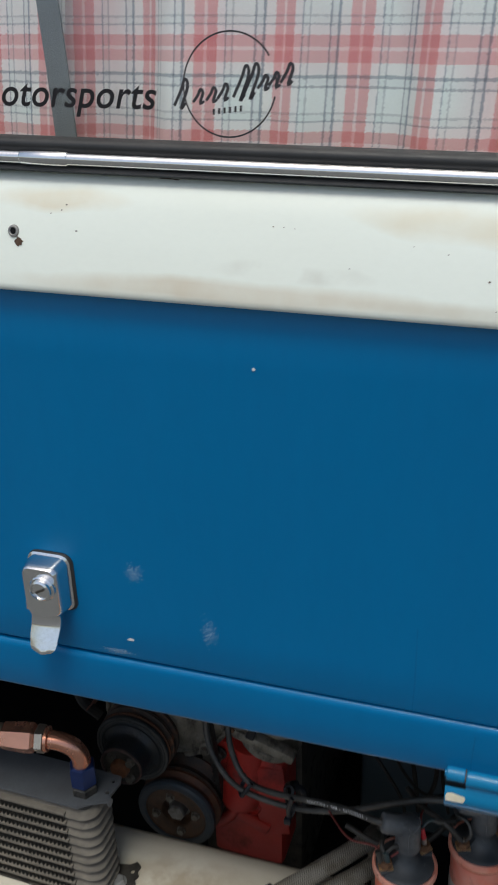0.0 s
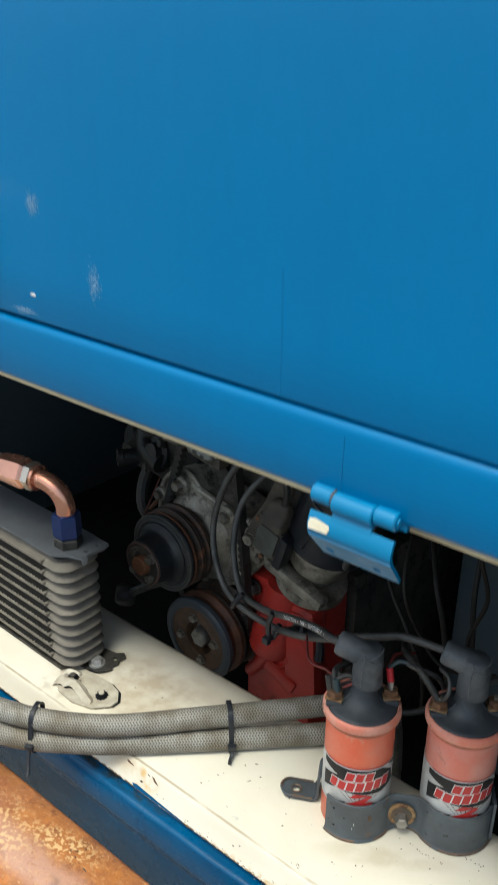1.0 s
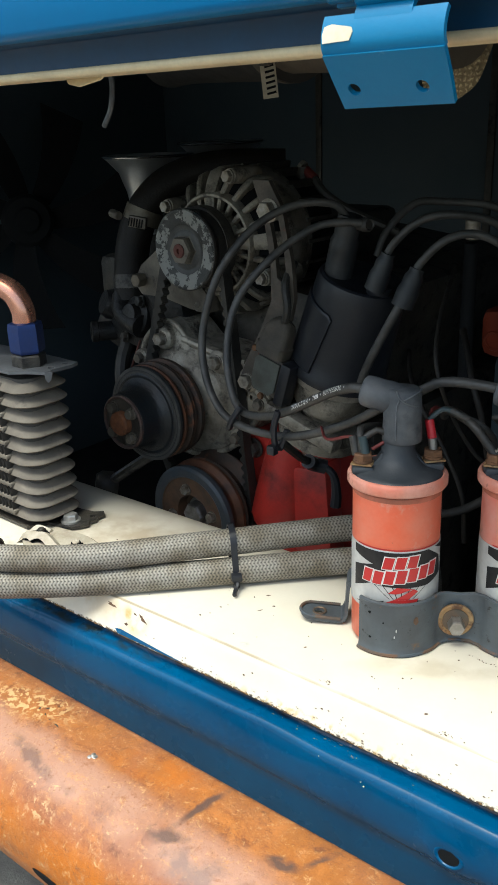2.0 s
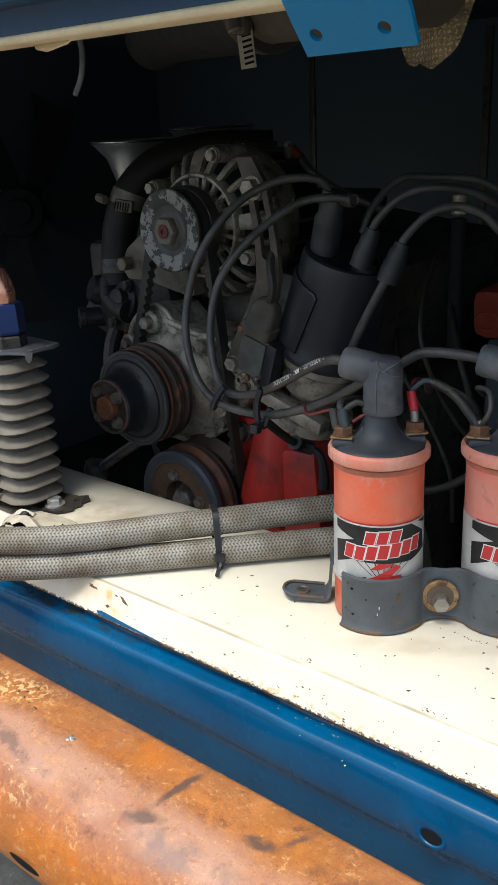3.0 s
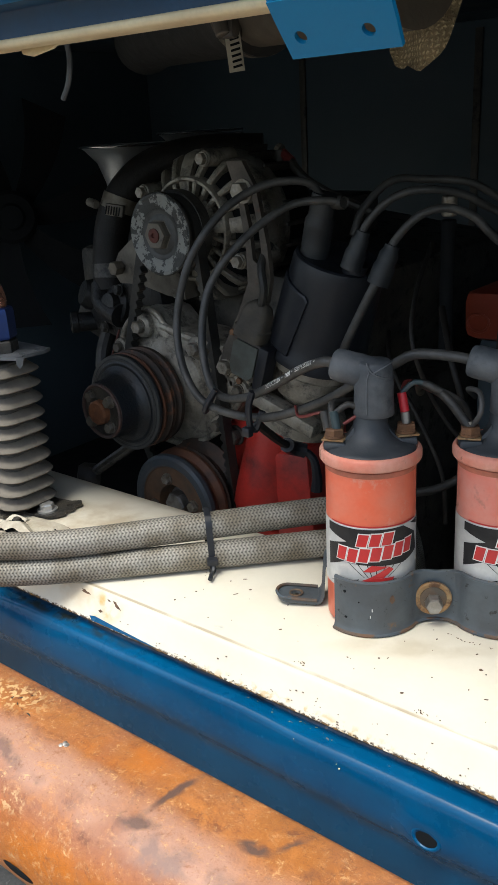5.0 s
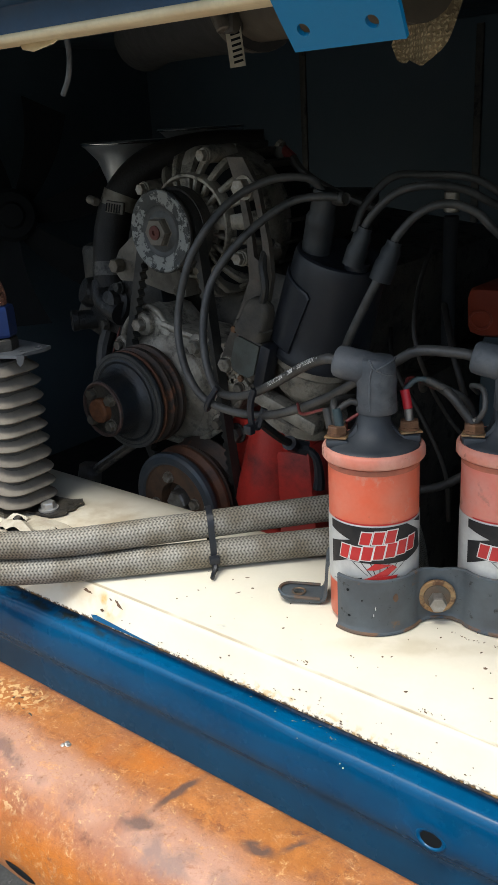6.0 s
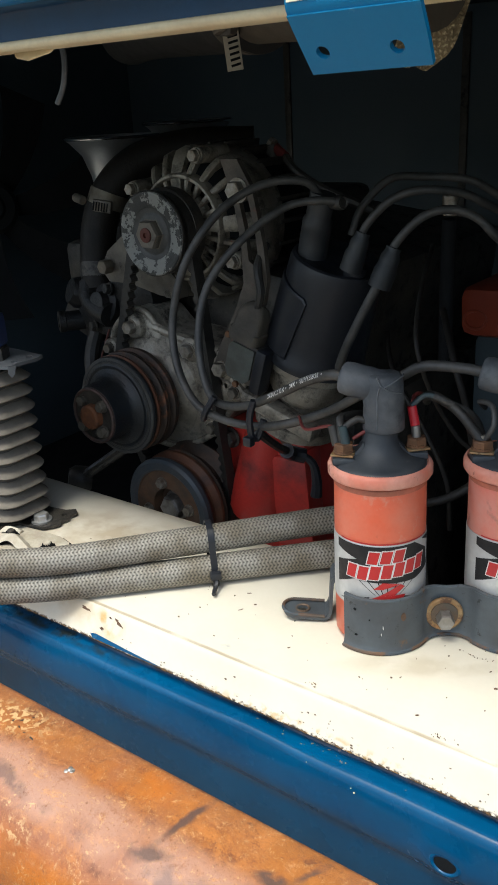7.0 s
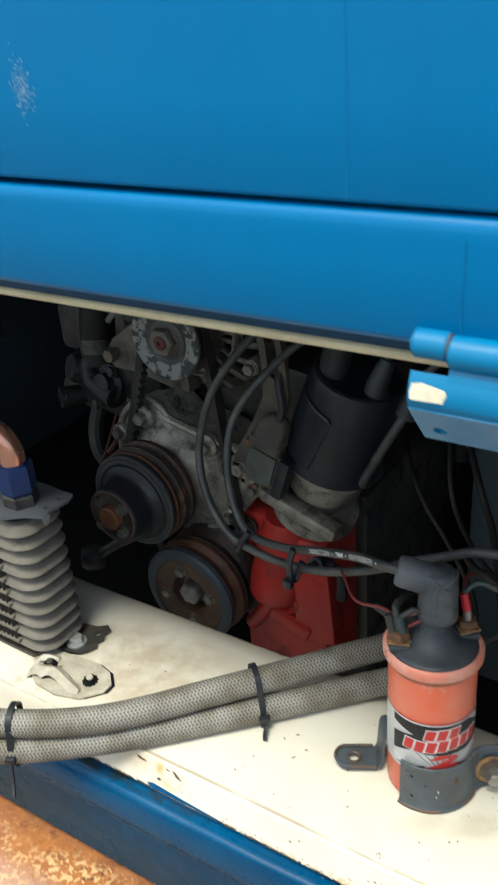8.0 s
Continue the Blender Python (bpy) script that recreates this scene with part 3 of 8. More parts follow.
def tube(bm, points, r, n=12, step=0.006, radii=None, caps=True):
    """A round bar along a smooth line, with its girth and its length in metres as texture coordinates."""
    line = glide(points, step)
    uv = bm.loops.layers.uv.verify()
    rings, lengths, total = [], [], 0.0
    side = None
    for i, p in enumerate(line):
        d = (line[min(i + 1, len(line) - 1)] - line[max(i - 1, 0)]).normalized()
        if side is None:
            side = d.orthogonal().normalized()
        side = (side - d * side.dot(d)).normalized()
        other = d.cross(side)
        if i:
            total += (p - line[i - 1]).length
        rr = r if radii is None else radii(i / (len(line) - 1)) * r
        rings.append([bm.verts.new(p + rr * (math.cos(2 * math.pi * k / n) * side + math.sin(2 * math.pi * k / n) * other)) for k in range(n)])
        lengths.append(total)
    for i in range(len(rings) - 1):
        for k in range(n):
            j = (k + 1) % n
            f = bm.faces.new((rings[i][k], rings[i][j], rings[i + 1][j], rings[i + 1][k]))
            for loop, (u, v) in zip(f.loops, ((k / n, lengths[i]), ((k + 1) / n, lengths[i]), ((k + 1) / n, lengths[i + 1]), (k / n, lengths[i + 1]))):
                loop[uv].uv = (u, v)
    if caps:
        bm.faces.new(rings[0])
        bm.faces.new(rings[-1])
    return bm


def strip(bm, profile, x0, x1, thick=0.0015, cuts=24, dent=None):
    """A folded sheet: (y, z) pairs run along x, with a thickness; dent(x, y, z) moves it in or out."""
    pts = [Vector((0, y, z)) for y, z in profile]
    inner = []
    for i, p in enumerate(pts):
        d = (pts[min(i + 1, len(pts) - 1)] - pts[max(i - 1, 0)]).normalized()
        inner.append(p + thick * Vector((0, -d.z, d.y)))
    loop = pts + inner[::-1]
    rows = []
    for k in range(cuts + 1):
        x = x0 + (x1 - x0) * k / cuts
        rows.append([bm.verts.new((x, *(dent(x, p.y, p.z) if dent else (p.y, p.z)))) for p in loop])
    n = len(loop)
    for a, b in zip(rows, rows[1:]):
        for i in range(n):
            j = (i + 1) % n
            bm.faces.new((a[i], a[j], b[j], b[i]))
    bm.faces.new(rows[0])
    bm.faces.new(rows[-1])
    return bm


def plate(bm, outline, thick, m=Matrix(), holes=()):
    """A flat plate from an outline in x and y, with round holes (x, y, radius), as thick as given along z."""
    edges = []

    def ring(points):
        vs = [bm.verts.new((x, y, 0)) for x, y in points]
        for a, b in zip(vs, vs[1:] + vs[:1]):
            edges.append(bm.edges.new((a, b)))

    ring(outline)
    for x, y, r in holes:
        ring([(x + r * math.cos(i * math.pi / 7), y + r * math.sin(i * math.pi / 7)) for i in range(14)])
    before = set(bm.faces)
    bmesh.ops.triangle_fill(bm, use_beauty=True, edges=edges)
    faces = [f for f in bm.faces if f not in before]
    made = bmesh.ops.extrude_face_region(bm, geom=faces)
    top = [g for g in made["geom"] if isinstance(g, bmesh.types.BMVert)]
    bmesh.ops.translate(bm, verts=top, vec=(0, 0, thick))
    verts = list({v for f in faces for v in f.verts} | set(top))
    bmesh.ops.transform(bm, matrix=m, verts=verts)
    return bm


def hexagon(bm, p, direction, across, height, n=6, washer=0.0):
    r = across / math.sqrt(3)
    m = place(p, direction)
    lathe(bm, [(r, 0), (r, height * 0.85), (r * 0.9, height)], m, n)
    if washer:
        lathe(bm, [(washer, 0), (washer, 0.0015)], m, 20)
    return bm


def bolt(parent, p, direction, across=0.013, height=0.008, washer=0.0, mat=None, name="bolt", label=""):
    return part(name, hexagon(bmesh.new(), p, direction, across, height, 6, washer), mat or ZINC, parent, label, 20)


BACK = Vector((0, -1, 0))


# ---- the place: ground and the van's rear ----
X0, X1 = -1.0, 0.62


def make_ground():
    bm = bmesh.new()
    rings = [0.0, 0.6, 1.5, 4, 12, 40, 160, 600, 2500]
    rows = []
    for r in rings:
        if r == 0:
            rows.append([bm.verts.new((0, 0, 0))])
        else:
            rows.append([bm.verts.new((r * math.cos(2 * math.pi * i / 32), r * math.sin(2 * math.pi * i / 32), 0)) for i in range(32)])
    for a, b in zip(rows, rows[1:]):
        for i in range(32):
            j = (i + 1) % 32
            bm.faces.new(list(dict.fromkeys((a[i % len(a)], b[i], b[j], a[j % len(a)]))))
    solo("ground", bm, ASPHALT, "grey worn concrete ground under the van", "ground", "structure")


make_ground()

van = thing("van_body", "blue and cream van rear with an open engine bay", "van", at=(0, 0.05, 0.45))

# cream belt panel under the window, rolled at its lower edge
BELT = [(0.030, 1.3465), (0.017, 1.3455), (0.0110, 1.3390), (0.0060, 1.3270), (0.0015, 1.3120), (-0.0025, 1.2970), (-0.0045, 1.2870), (-0.0056, 1.2820), (-0.0057, 1.2795), (-0.0046, 1.2774), (0.0015, 1.2766), (0.014, 1.2770)]
belt = part("belt_panel", strip(bmesh.new(), BELT, X0, X1, 0.0015, 40), CREAM, van, "cream panel with brown rub marks and small chips", 60)

# lower rail under the lid: blue face, turned under, with a cream inner lip
RAIL = [(0.034, 1.0036), (0.0085, 1.0036), (0.0070, 1.0034), (0.0056, 1.0027), (0.0046, 1.0016), (0.0040, 1.0001), (0.0037, 0.9982), (0.0036, 0.9955), (0.0038, 0.985), (0.0046, 0.9615), (0.0060, 0.9586), (0.0095, 0.9572), (0.0135, 0.9572)]
part("lower_rail", strip(bmesh.new(), RAIL, X0, X1, 0.0014, 40), BLUE, van, "blue painted rail below the lid", 60)
# the turned-under part, in the blue with its shade painted in
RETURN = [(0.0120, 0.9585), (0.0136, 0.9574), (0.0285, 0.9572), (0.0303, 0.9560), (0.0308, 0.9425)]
part("rail_return", strip(bmesh.new(), RETURN, X0, X1, 0.0012, 20), BLUE_SHADED, van, "blue underside of the rail, darkened to navy for shade", 60)
LIP = [(0.0322, 0.9446), (0.0295, 0.9441), (0.0288, 0.9430), (0.0290, 0.9410), (0.0310, 0.9398), (0.048, 0.9400)]
part("rail_lip", strip(bmesh.new(), LIP, X0, X1, 0.0016, 20), CREAM_EDGE, van, "dull cream inner lip with rust stains", 60)

# cream shelf at the foot of the opening
SHELF_PROFILE = [(0.205, 0.560), (0.199, 0.585), (0.188, 0.5955), (0.172, 0.5995), (0.150, 0.6002), (0.100, 0.6004), (0.0580, 0.6001), (0.0572, 0.5999), (0.0566, 0.5995), (0.0560, 0.5994), (0.0553, 0.5996), (0.0546, 0.5991), (0.0532, 0.5965), (0.0500, 0.5885), (0.0472, 0.5825), (0.0455, 0.5795), (0.0452, 0.5785)]
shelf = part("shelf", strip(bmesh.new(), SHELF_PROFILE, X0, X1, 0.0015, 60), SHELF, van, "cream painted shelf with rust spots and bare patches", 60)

# blue sill under the shelf
SILL = [(0.0525, 0.5790), (0.0520, 0.5735), (0.0508, 0.5712), (0.0484, 0.5702), (0.0440, 0.5696), (0.0408, 0.5690), (0.0394, 0.5682), (0.0385, 0.5668), (0.0380, 0.5645), (0.0374, 0.5600), (0.0372, 0.5550), (0.0378, 0.5450), (0.0384, 0.5390), (0.0392, 0.5345), (0.0408, 0.5305), (0.0426, 0.5270), (0.0438, 0.5230), (0.0442, 0.5180), (0.0440, 0.420), (0.060, 0.400)]


def sill_dent(x, y, z):
    """Hand-beaten unevenness along the fold, and a boss pressed round the drain hole."""
    fold = max(0.0, 1 - abs(z - 0.5665) / 0.012)
    y += fold * (0.0006 * math.sin(x * 31 + 1) + 0.0004 * math.sin(x * 67)) + 0.0005 * math.sin(x * 19 + 2) * (z < 0.565)
    z += fold * (0.0005 * math.sin(x * 43 + 2) + 0.0003 * math.sin(x * 90))
    r = math.hypot((x - HOLE[0]) / 1.15, z - HOLE[1])
    if z < 0.566:
        y -= 0.0022 * math.exp(-((r - 0.0085) / 0.0062) ** 2)
    return y, z


HOLE = (0.1445, 0.5432)
fine_sill = []
for (ya, za), (yb, zb) in zip(SILL, SILL[1:]):
    n = max(1, round(math.hypot(yb - ya, zb - za) / 0.003)) if zb > 0.515 else 1
    fine_sill += [(ya + (yb - ya) * k / n, za + (zb - za) * k / n) for k in range(n)]
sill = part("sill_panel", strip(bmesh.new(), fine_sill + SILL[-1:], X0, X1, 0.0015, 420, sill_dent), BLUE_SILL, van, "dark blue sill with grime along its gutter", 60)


def sill_hole(x, z):
    """The drain hole in its pressed boss."""
    m = place((x, 0.0348, z), (0, -1, 0.12)) @ Matrix.Diagonal((1.15, 0.85, 1, 1))
    part("drain_hole_lip", lathe(bmesh.new(), [(0.0082, -0.0022), (0.0074, -0.0001), (0.0066, 0.0003), (0.0058, 0.0000), (0.0054, -0.0006), (0.0050, -0.0014)], m, 36, False), BLUE_SILL, van, "", 80)
    part("drain_hole", lathe(bmesh.new(), [(0.0055, -0.0007), (0.0, -0.0007)], m, 24, False), FAN_BLACK, van)


FAN_BLACK = material("fan_black", (0.007, 0.008, 0.009), 0.85, second=(0.010, 0.011, 0.012), scale=20, bump=0.05, spec=0.15)
sill_hole(*HOLE)

# rust and bare metal along the seam between shelf and sill
rnd = random.Random(4)
seam = bmesh.new()
girth = [rnd.uniform(0.25, 1.0) * (1.0 if rnd.random() < 0.8 else 1.8) for _ in range(400)]
tube(seam, [(-0.45, 0.0455, 0.5787), (-0.10, 0.0455, 0.5787), (0.30, 0.0455, 0.5787)], 0.0005, 6, 0.0011, lambda t: girth[int(t * 399)])
RUST_SEAM = material("rust_seam", (0.035, 0.020, 0.013), 0.9, second=(0.30, 0.17, 0.05), scale=160, amount=0.8, bump=0.5)
part("rust_seam", seam, RUST_SEAM, van, "rust and flaking paint along the seam")
tagged(van.children[-1], kind="stuff")


def wall(name, centre, size, mat, label):
    solo(name, block(bmesh.new(), centre, size, None, 0.002), mat, label, "wall", "structure")


# the bay's dark shell and the van's upper body, closing the place
wall("wall_west", (X0 - 0.02, 0.75, 0.95), (0.04, 1.40, 1.9), BAY_BLACK, "black painted engine bay side wall")
wall("wall_east", (X1 + 0.02, 0.75, 0.95), (0.04, 1.40, 1.9), BAY_BLACK, "black painted engine bay side wall")
wall("wall_north", (-0.19, 1.02, 0.66), (X1 - X0 - 0.004, 0.03, 0.72), BAY_BLACK, "black firewall at the back of the engine bay")
wall("bay_floor", (-0.19, 0.63, 0.30), (X1 - X0 - 0.004, 0.74, 0.02), FAN_BLACK, "black grimy undertray below the engine")
ceiling = solo("ceiling", block(bmesh.new(), (-0.19, 0.56, 1.045), (X1 - X0 - 0.004, 0.96, 0.02)), BAY_BLACK, "black panel over the engine bay", "ceiling", "structure")
seam_bm = bmesh.new()
for sx in (-0.62, -0.30, 0.02, 0.16, 0.34):
    block(seam_bm, (sx, 1.0035, 0.70), (0.012, 0.004, 0.62), None, 0.001)
solo("trim", seam_bm, BLACK_METAL, "black ribs on the firewall", "trim", "structure")
wall("wall_south", (-0.19, 0.05, 1.83), (X1 - X0, 0.05, 0.20), CREAM, "cream body panel above the rear window")
wall("wall_roof", (-0.19, 0.75, 1.95), (X1 - X0 + 0.08, 1.45, 0.03), CREAM, "cream van roof")
wall("wall_cabin", (-0.19, 1.43, 1.15), (X1 - X0, 0.03, 1.58), BAY_BLACK, "dark inside wall of the van")
for sx in (X0 + 0.06, X1 - 0.06):
    wall("window_pillar", (sx, 0.055, 1.54), (0.12, 0.06, 0.38), CREAM, "cream pillar beside the rear window")


# ---- the upper lid with its lock ----
lid = thing("engine_hatch", "blue painted steel hatch with chips and a chrome lock", "hatch", at=(-0.19, 0.0, 1.01))
LID = [(0.030, 1.2960), (0.004, 1.2950), (0.0015, 1.2920), (0.0010, 1.24), (0.0000, 1.15), (0.0000, 1.04), (0.0000, 1.0092), (0.0006, 1.0076), (0.0030, 1.0069), (0.020, 1.0066)]
part("lid_panel", strip(bmesh.new(), LID, X0 + 0.1, X1 - 0.1, 0.0014, 40), BLUE, lid, "", 60)


def chips(parent, spots, mat, name, seed):
    """Small irregular flakes lying on the lid: (x, z, width, height)."""
    rr = random.Random(seed)
    for cx, cz, w, h, y in spots:
        bm = bmesh.new()
        n = 9
        ring = [(cx + 0.5 * w * rr.uniform(0.7, 1.1) * math.cos(2 * math.pi * i / n), cz + 0.5 * h * rr.uniform(0.7, 1.1) * math.sin(2 * math.pi * i / n)) for i in range(n)]
        plate(bm, ring, 0.0004, Matrix.Translation((0, y, 0)) @ pose(0, 0, 0, 90))
        part(name, bm, mat, parent)


chips(lid, [(-0.139, 1.025, 0.006, 0.0024, -0.0001), (-0.146, 1.0145, 0.011, 0.0016, -0.0003 + 0.001), (-0.042, 1.2405, 0.0022, 0.0022, 0.0008)], BARE, "paint_chip", 3)


def scuff(cx, cz, w, h, seed):
    """A cloud of tiny scratches in the paint."""
    rr = random.Random(seed)
    bm = bmesh.new()
    for _ in range(260):
        a, b = rr.gauss(0, 0.26), rr.gauss(0, 0.26)
        s = 0.00015 + 0.00035 * rr.random() ** 2
        block(bm, (cx + a * w, 0.0, cz + b * h), (s * rr.uniform(0.6, 2.0), 0.0004, s), Euler((0, rr.uniform(0, 3), 0)).to_matrix().to_4x4())
    tagged(part("scuff", bm, SCUFF, lid, "pale scuff mark of fine scratches"), kind="stuff")


SCUFF = material("pale_scratch", (0.22, 0.36, 0.5), 0.6, bump=0.0)
scuff(-0.132, 1.083, 0.012, 0.012, 1)
scuff(-0.078, 1.043, 0.010, 0.019, 2)
scuff(-0.150, 1.0125, 0.02, 0.004, 5)


def rounded(w, h, r, n=5):
    """Outline of a rectangle with rounded corners about (0, 0)."""
    out = []
    for cx, cy, a in ((w / 2 - r, h / 2 - r, 0), (-w / 2 + r, h / 2 - r, 90), (-w / 2 + r, -h / 2 + r, 180), (w / 2 - r, -h / 2 + r, 270)):
        out += [(cx + r * math.cos(radians(a + 90 * i / n)), cy + r * math.sin(radians(a + 90 * i / n))) for i in range(n + 1)]
    return out


def loft(bm, rings, closed=True):
    """Skin over rings of points that have the same count."""
    made = [[bm.verts.new(p) for p in ring] for ring in rings]
    n = len(made[0])
    for a, b in zip(made, made[1:]):
        for i in range(n):
            bm.faces.new((a[i], a[(i + 1) % n], b[(i + 1) % n], b[i]))
    if closed:
        bm.faces.new(made[0])
        bm.faces.new(made[-1])
    return bm


def lid_lock(x, z):
    lock = part("lock_case", loft(bmesh.new(), [[(x - 0.0020 + u * k, y, z - 0.001 + v * k2) for u, v in rounded(0.0320, 0.0445, 0.007)] for k, k2, y in
                                                ((1.05, 1.05, 0.0005), (1.05, 1.05, -0.002), (0.97, 0.98, -0.003), (0.90, 0.94, -0.013), (0.84, 0.90, -0.0165), (0.78, 0.86, -0.0175))]), CHROME, lid, "polished chrome lock case", 40)
    part("backing_gasket", loft(bmesh.new(), [[(x - 0.0010 + u, y, z - 0.001 + v) for u, v in rounded(0.0355, 0.0485, 0.008)] for y in (-0.0008, 0.0006)]), TYRE_BLACK, lock)
    m = place((x + 0.001, -0.0172, z + 0.004), BACK)
    part("cylinder_ring", lathe(bmesh.new(), [(0.0098, 0), (0.0098, 0.002), (0.0088, 0.003), (0.0082, 0.003), (0.0080, 0.0052), (0.0066, 0.006), (0.0063, 0.0045), (0, 0.0045)], m, 32, False), CHROME, lock, "", 30)
    slot = bmesh.new()
    block(slot, (x + 0.001, -0.0222, z + 0.004), (0.0072, 0.0008, 0.0016), Euler((0, radians(-28), 0)).to_matrix().to_4x4())
    part("keyhole", slot, BLACK_METAL, lock)
    # the lever: a thumb tongue that dips in and rolls out at its tip
    bm = bmesh.new()
    rows = []
    for zz, yy, w in ((-0.014, -0.0165, 0.0125), (-0.020, -0.0168, 0.0122), (-0.024, -0.0135, 0.0120), (-0.029, -0.0125, 0.0118), (-0.036, -0.0150, 0.0116), (-0.042, -0.0186, 0.0112), (-0.0465, -0.0205, 0.0108), (-0.0495, -0.0222, 0.0102), (-0.0515, -0.0232, 0.0090), (-0.0530, -0.0238, 0.0068), (-0.0538, -0.0240, 0.0040)):
        row = []
        for k in range(7):
            u = -1 + 2 * k / 6
            row.append(Vector((x - 0.0045 + u * w, yy + 0.0016 * u * u, z + zz * 0.94)))
        rows.append(row)
    loft_rows = [[p for p in row] + [p + Vector((0, 0.0026, 0.0006)) for p in reversed(row)] for row in rows]
    loft(bm, loft_rows)
    part("lever", bm, CHROME, lock, "chrome thumb lever", 60)


lid_lock(-0.1955, 1.0675)

# ---- window over the belt ----
STRAP = material("grey_webbing", (0.10, 0.115, 0.125), 0.8, second=(0.07, 0.08, 0.09), scale=60, fine=700, bump=0.3)
window = tagged(new("window_1"), "rear window with rubber seal, chrome bead and decals", "window", kind="structure")
SEAL = [(0.022, 1.3635), (0.0150, 1.3628), (0.0125, 1.3600), (0.0130, 1.3575), (0.0145, 1.3555), (0.0145, 1.3485), (0.0120, 1.3475), (0.0112, 1.3455), (0.015, 1.3440), (0.030, 1.3435)]
part("window_seal", strip(bmesh.new(), SEAL, X0 + 0.12, X1 - 0.12, 0.003, 30), TYRE_BLACK, window, "black rubber window seal", 60)
part("chrome_bead", tube(bmesh.new(), [(X0 + 0.12, 0.0132, 1.3520), (-0.16, 0.0132, 1.3520), (X1 - 0.12, 0.0132, 1.3520)], 0.0039, 14, 0.05), CHROME, window, "chrome bead in the seal")
part("bead_joiner", lathe(bmesh.new(), [(0.0040, 0), (0.0045, 0.0008), (0.0045, 0.0300), (0.0040, 0.0308)], place((-0.1850, 0.0132, 1.3520), (1, 0, 0)), 24), CHROME, window)
pane = bmesh.new()
block(pane, (-0.19, 0.0395, 1.545), (X1 - X0 - 0.24, 0.004, 0.37), Euler((radians(-5), 0, 0)).to_matrix().to_4x4())
pane_ob = part("pane", pane, GLASS, window)
pane_ob.visible_shadow = False


def glass_y(z):
    return 0.0375 + (z - 1.545) * math.tan(radians(5)) - 0.0004


def words(body, size, shear=0.0, spacing=1.0):
    """A flat mesh of lettering in the built-in font, from (0, 0) to the right."""
    curve = bpy.data.curves.new("words", "FONT")
    curve.body, curve.size, curve.shear, curve.space_character = body, size, shear, spacing
    curve.extrude = size * 0.004
    curve.offset = size * 0.012
    temp = new("words", curve)
    me = bpy.data.meshes.new_from_object(temp.evaluated_get(bpy.context.evaluated_depsgraph_get()))
    bpy.data.objects.remove(temp)
    bpy.data.curves.remove(curve)
    bm = bmesh.new()
    bm.from_mesh(me)
    bpy.data.meshes.remove(me)
    return bm


DECAL = material("black_decal", (0.028, 0.025, 0.029), 0.4, bump=0.0)
sign = words("motorsports", 0.0212, 0.25, 1.05)
width = max(v.co.x for v in sign.verts)
for v in sign.verts:
    v.co = Vector((-0.1025 - width + v.co.x, 0, 1.3795 + v.co.y))
    v.co.y = glass_y(v.co.z) - 0.0002
part("decal_lettering", sign, DECAL, window, "black slanted lettering on the glass")


def ring_decal(cx, cz, r):
    bm = bmesh.new()
    n = 96
    loops = []
    for rr, dy in ((r - 0.00045, 0), (r + 0.00045, 0)):
        loops.append([(cx + rr * math.cos(2 * math.pi * i / n), cz + rr * math.sin(2 * math.pi * i / n)) for i in range(n)])
    inner = [bm.verts.new((a, glass_y(b), b)) for a, b in loops[0]]
    outer = [bm.verts.new((a, glass_y(b), b)) for a, b in loops[1]]
    for i in range(n):
        if 3 < i < 9 or 92 < i < 95:
            continue
        j = (i + 1) % n
        bm.faces.new((inner[i], inner[j], outer[j], outer[i]))
    part("decal_ring", bm, DECAL, window, "thin black ring decal on the glass")


ring_decal(-0.0605, 1.3925, 0.0262)


def stroke(points, w):
    """A flat pen stroke on the glass through (x, z) points."""
    bm = bmesh.new()
    line = glide([(a, 0, b) for a, b in points], 0.0012)
    left, right = [], []
    for i, p in enumerate(line):
        d = (line[min(i + 1, len(line) - 1)] - line[max(i - 1, 0)]).normalized()
        s = Vector((-d.z, 0, d.x)) * w * (0.35 + 0.65 * abs(d.z))
        for side, q in ((left, p + s), (right, p - s)):
            side.append(bm.verts.new((q.x, glass_y(q.z) - 0.0001, q.z)))
    for i in range(len(line) - 1):
        bm.faces.new((left[i], left[i + 1], right[i + 1], right[i]))
    return bm


# the script mark across the ring, as plain pen strokes
for k, (px, pz, tall) in enumerate(((-0.090, 1.3815, 0.014), (-0.079, 1.3835, 0.007), (-0.0715, 1.3845, 0.007), (-0.065, 1.3855, 0.008), (-0.056, 1.3865, 0.016), (-0.0505, 1.3875, 0.016), (-0.0425, 1.391, 0.007), (-0.0365, 1.3925, 0.007), (-0.030, 1.394, 0.010))):
    lean = 0.3 * tall
    part("decal_stroke", stroke([(px - 0.002, pz), (px + 0.5 * lean, pz + 0.6 * tall), (px + lean, pz + tall), (px + lean + 0.0015, pz + 0.7 * tall), (px + 0.002, pz - 0.1 * tall), (px + 0.0045, pz + 0.12 * tall)], 0.0009), DECAL, window)
small = bmesh.new()
for k in range(6):
    block(small, (-0.069 + 0.0031 * k, glass_y(1.3795), 1.3790 + 0.0004 * k), (0.0012, 0.0003, 0.0030), Euler((radians(-5), 0, 0)).to_matrix().to_4x4())
part("decal_bars", small, DECAL, window)


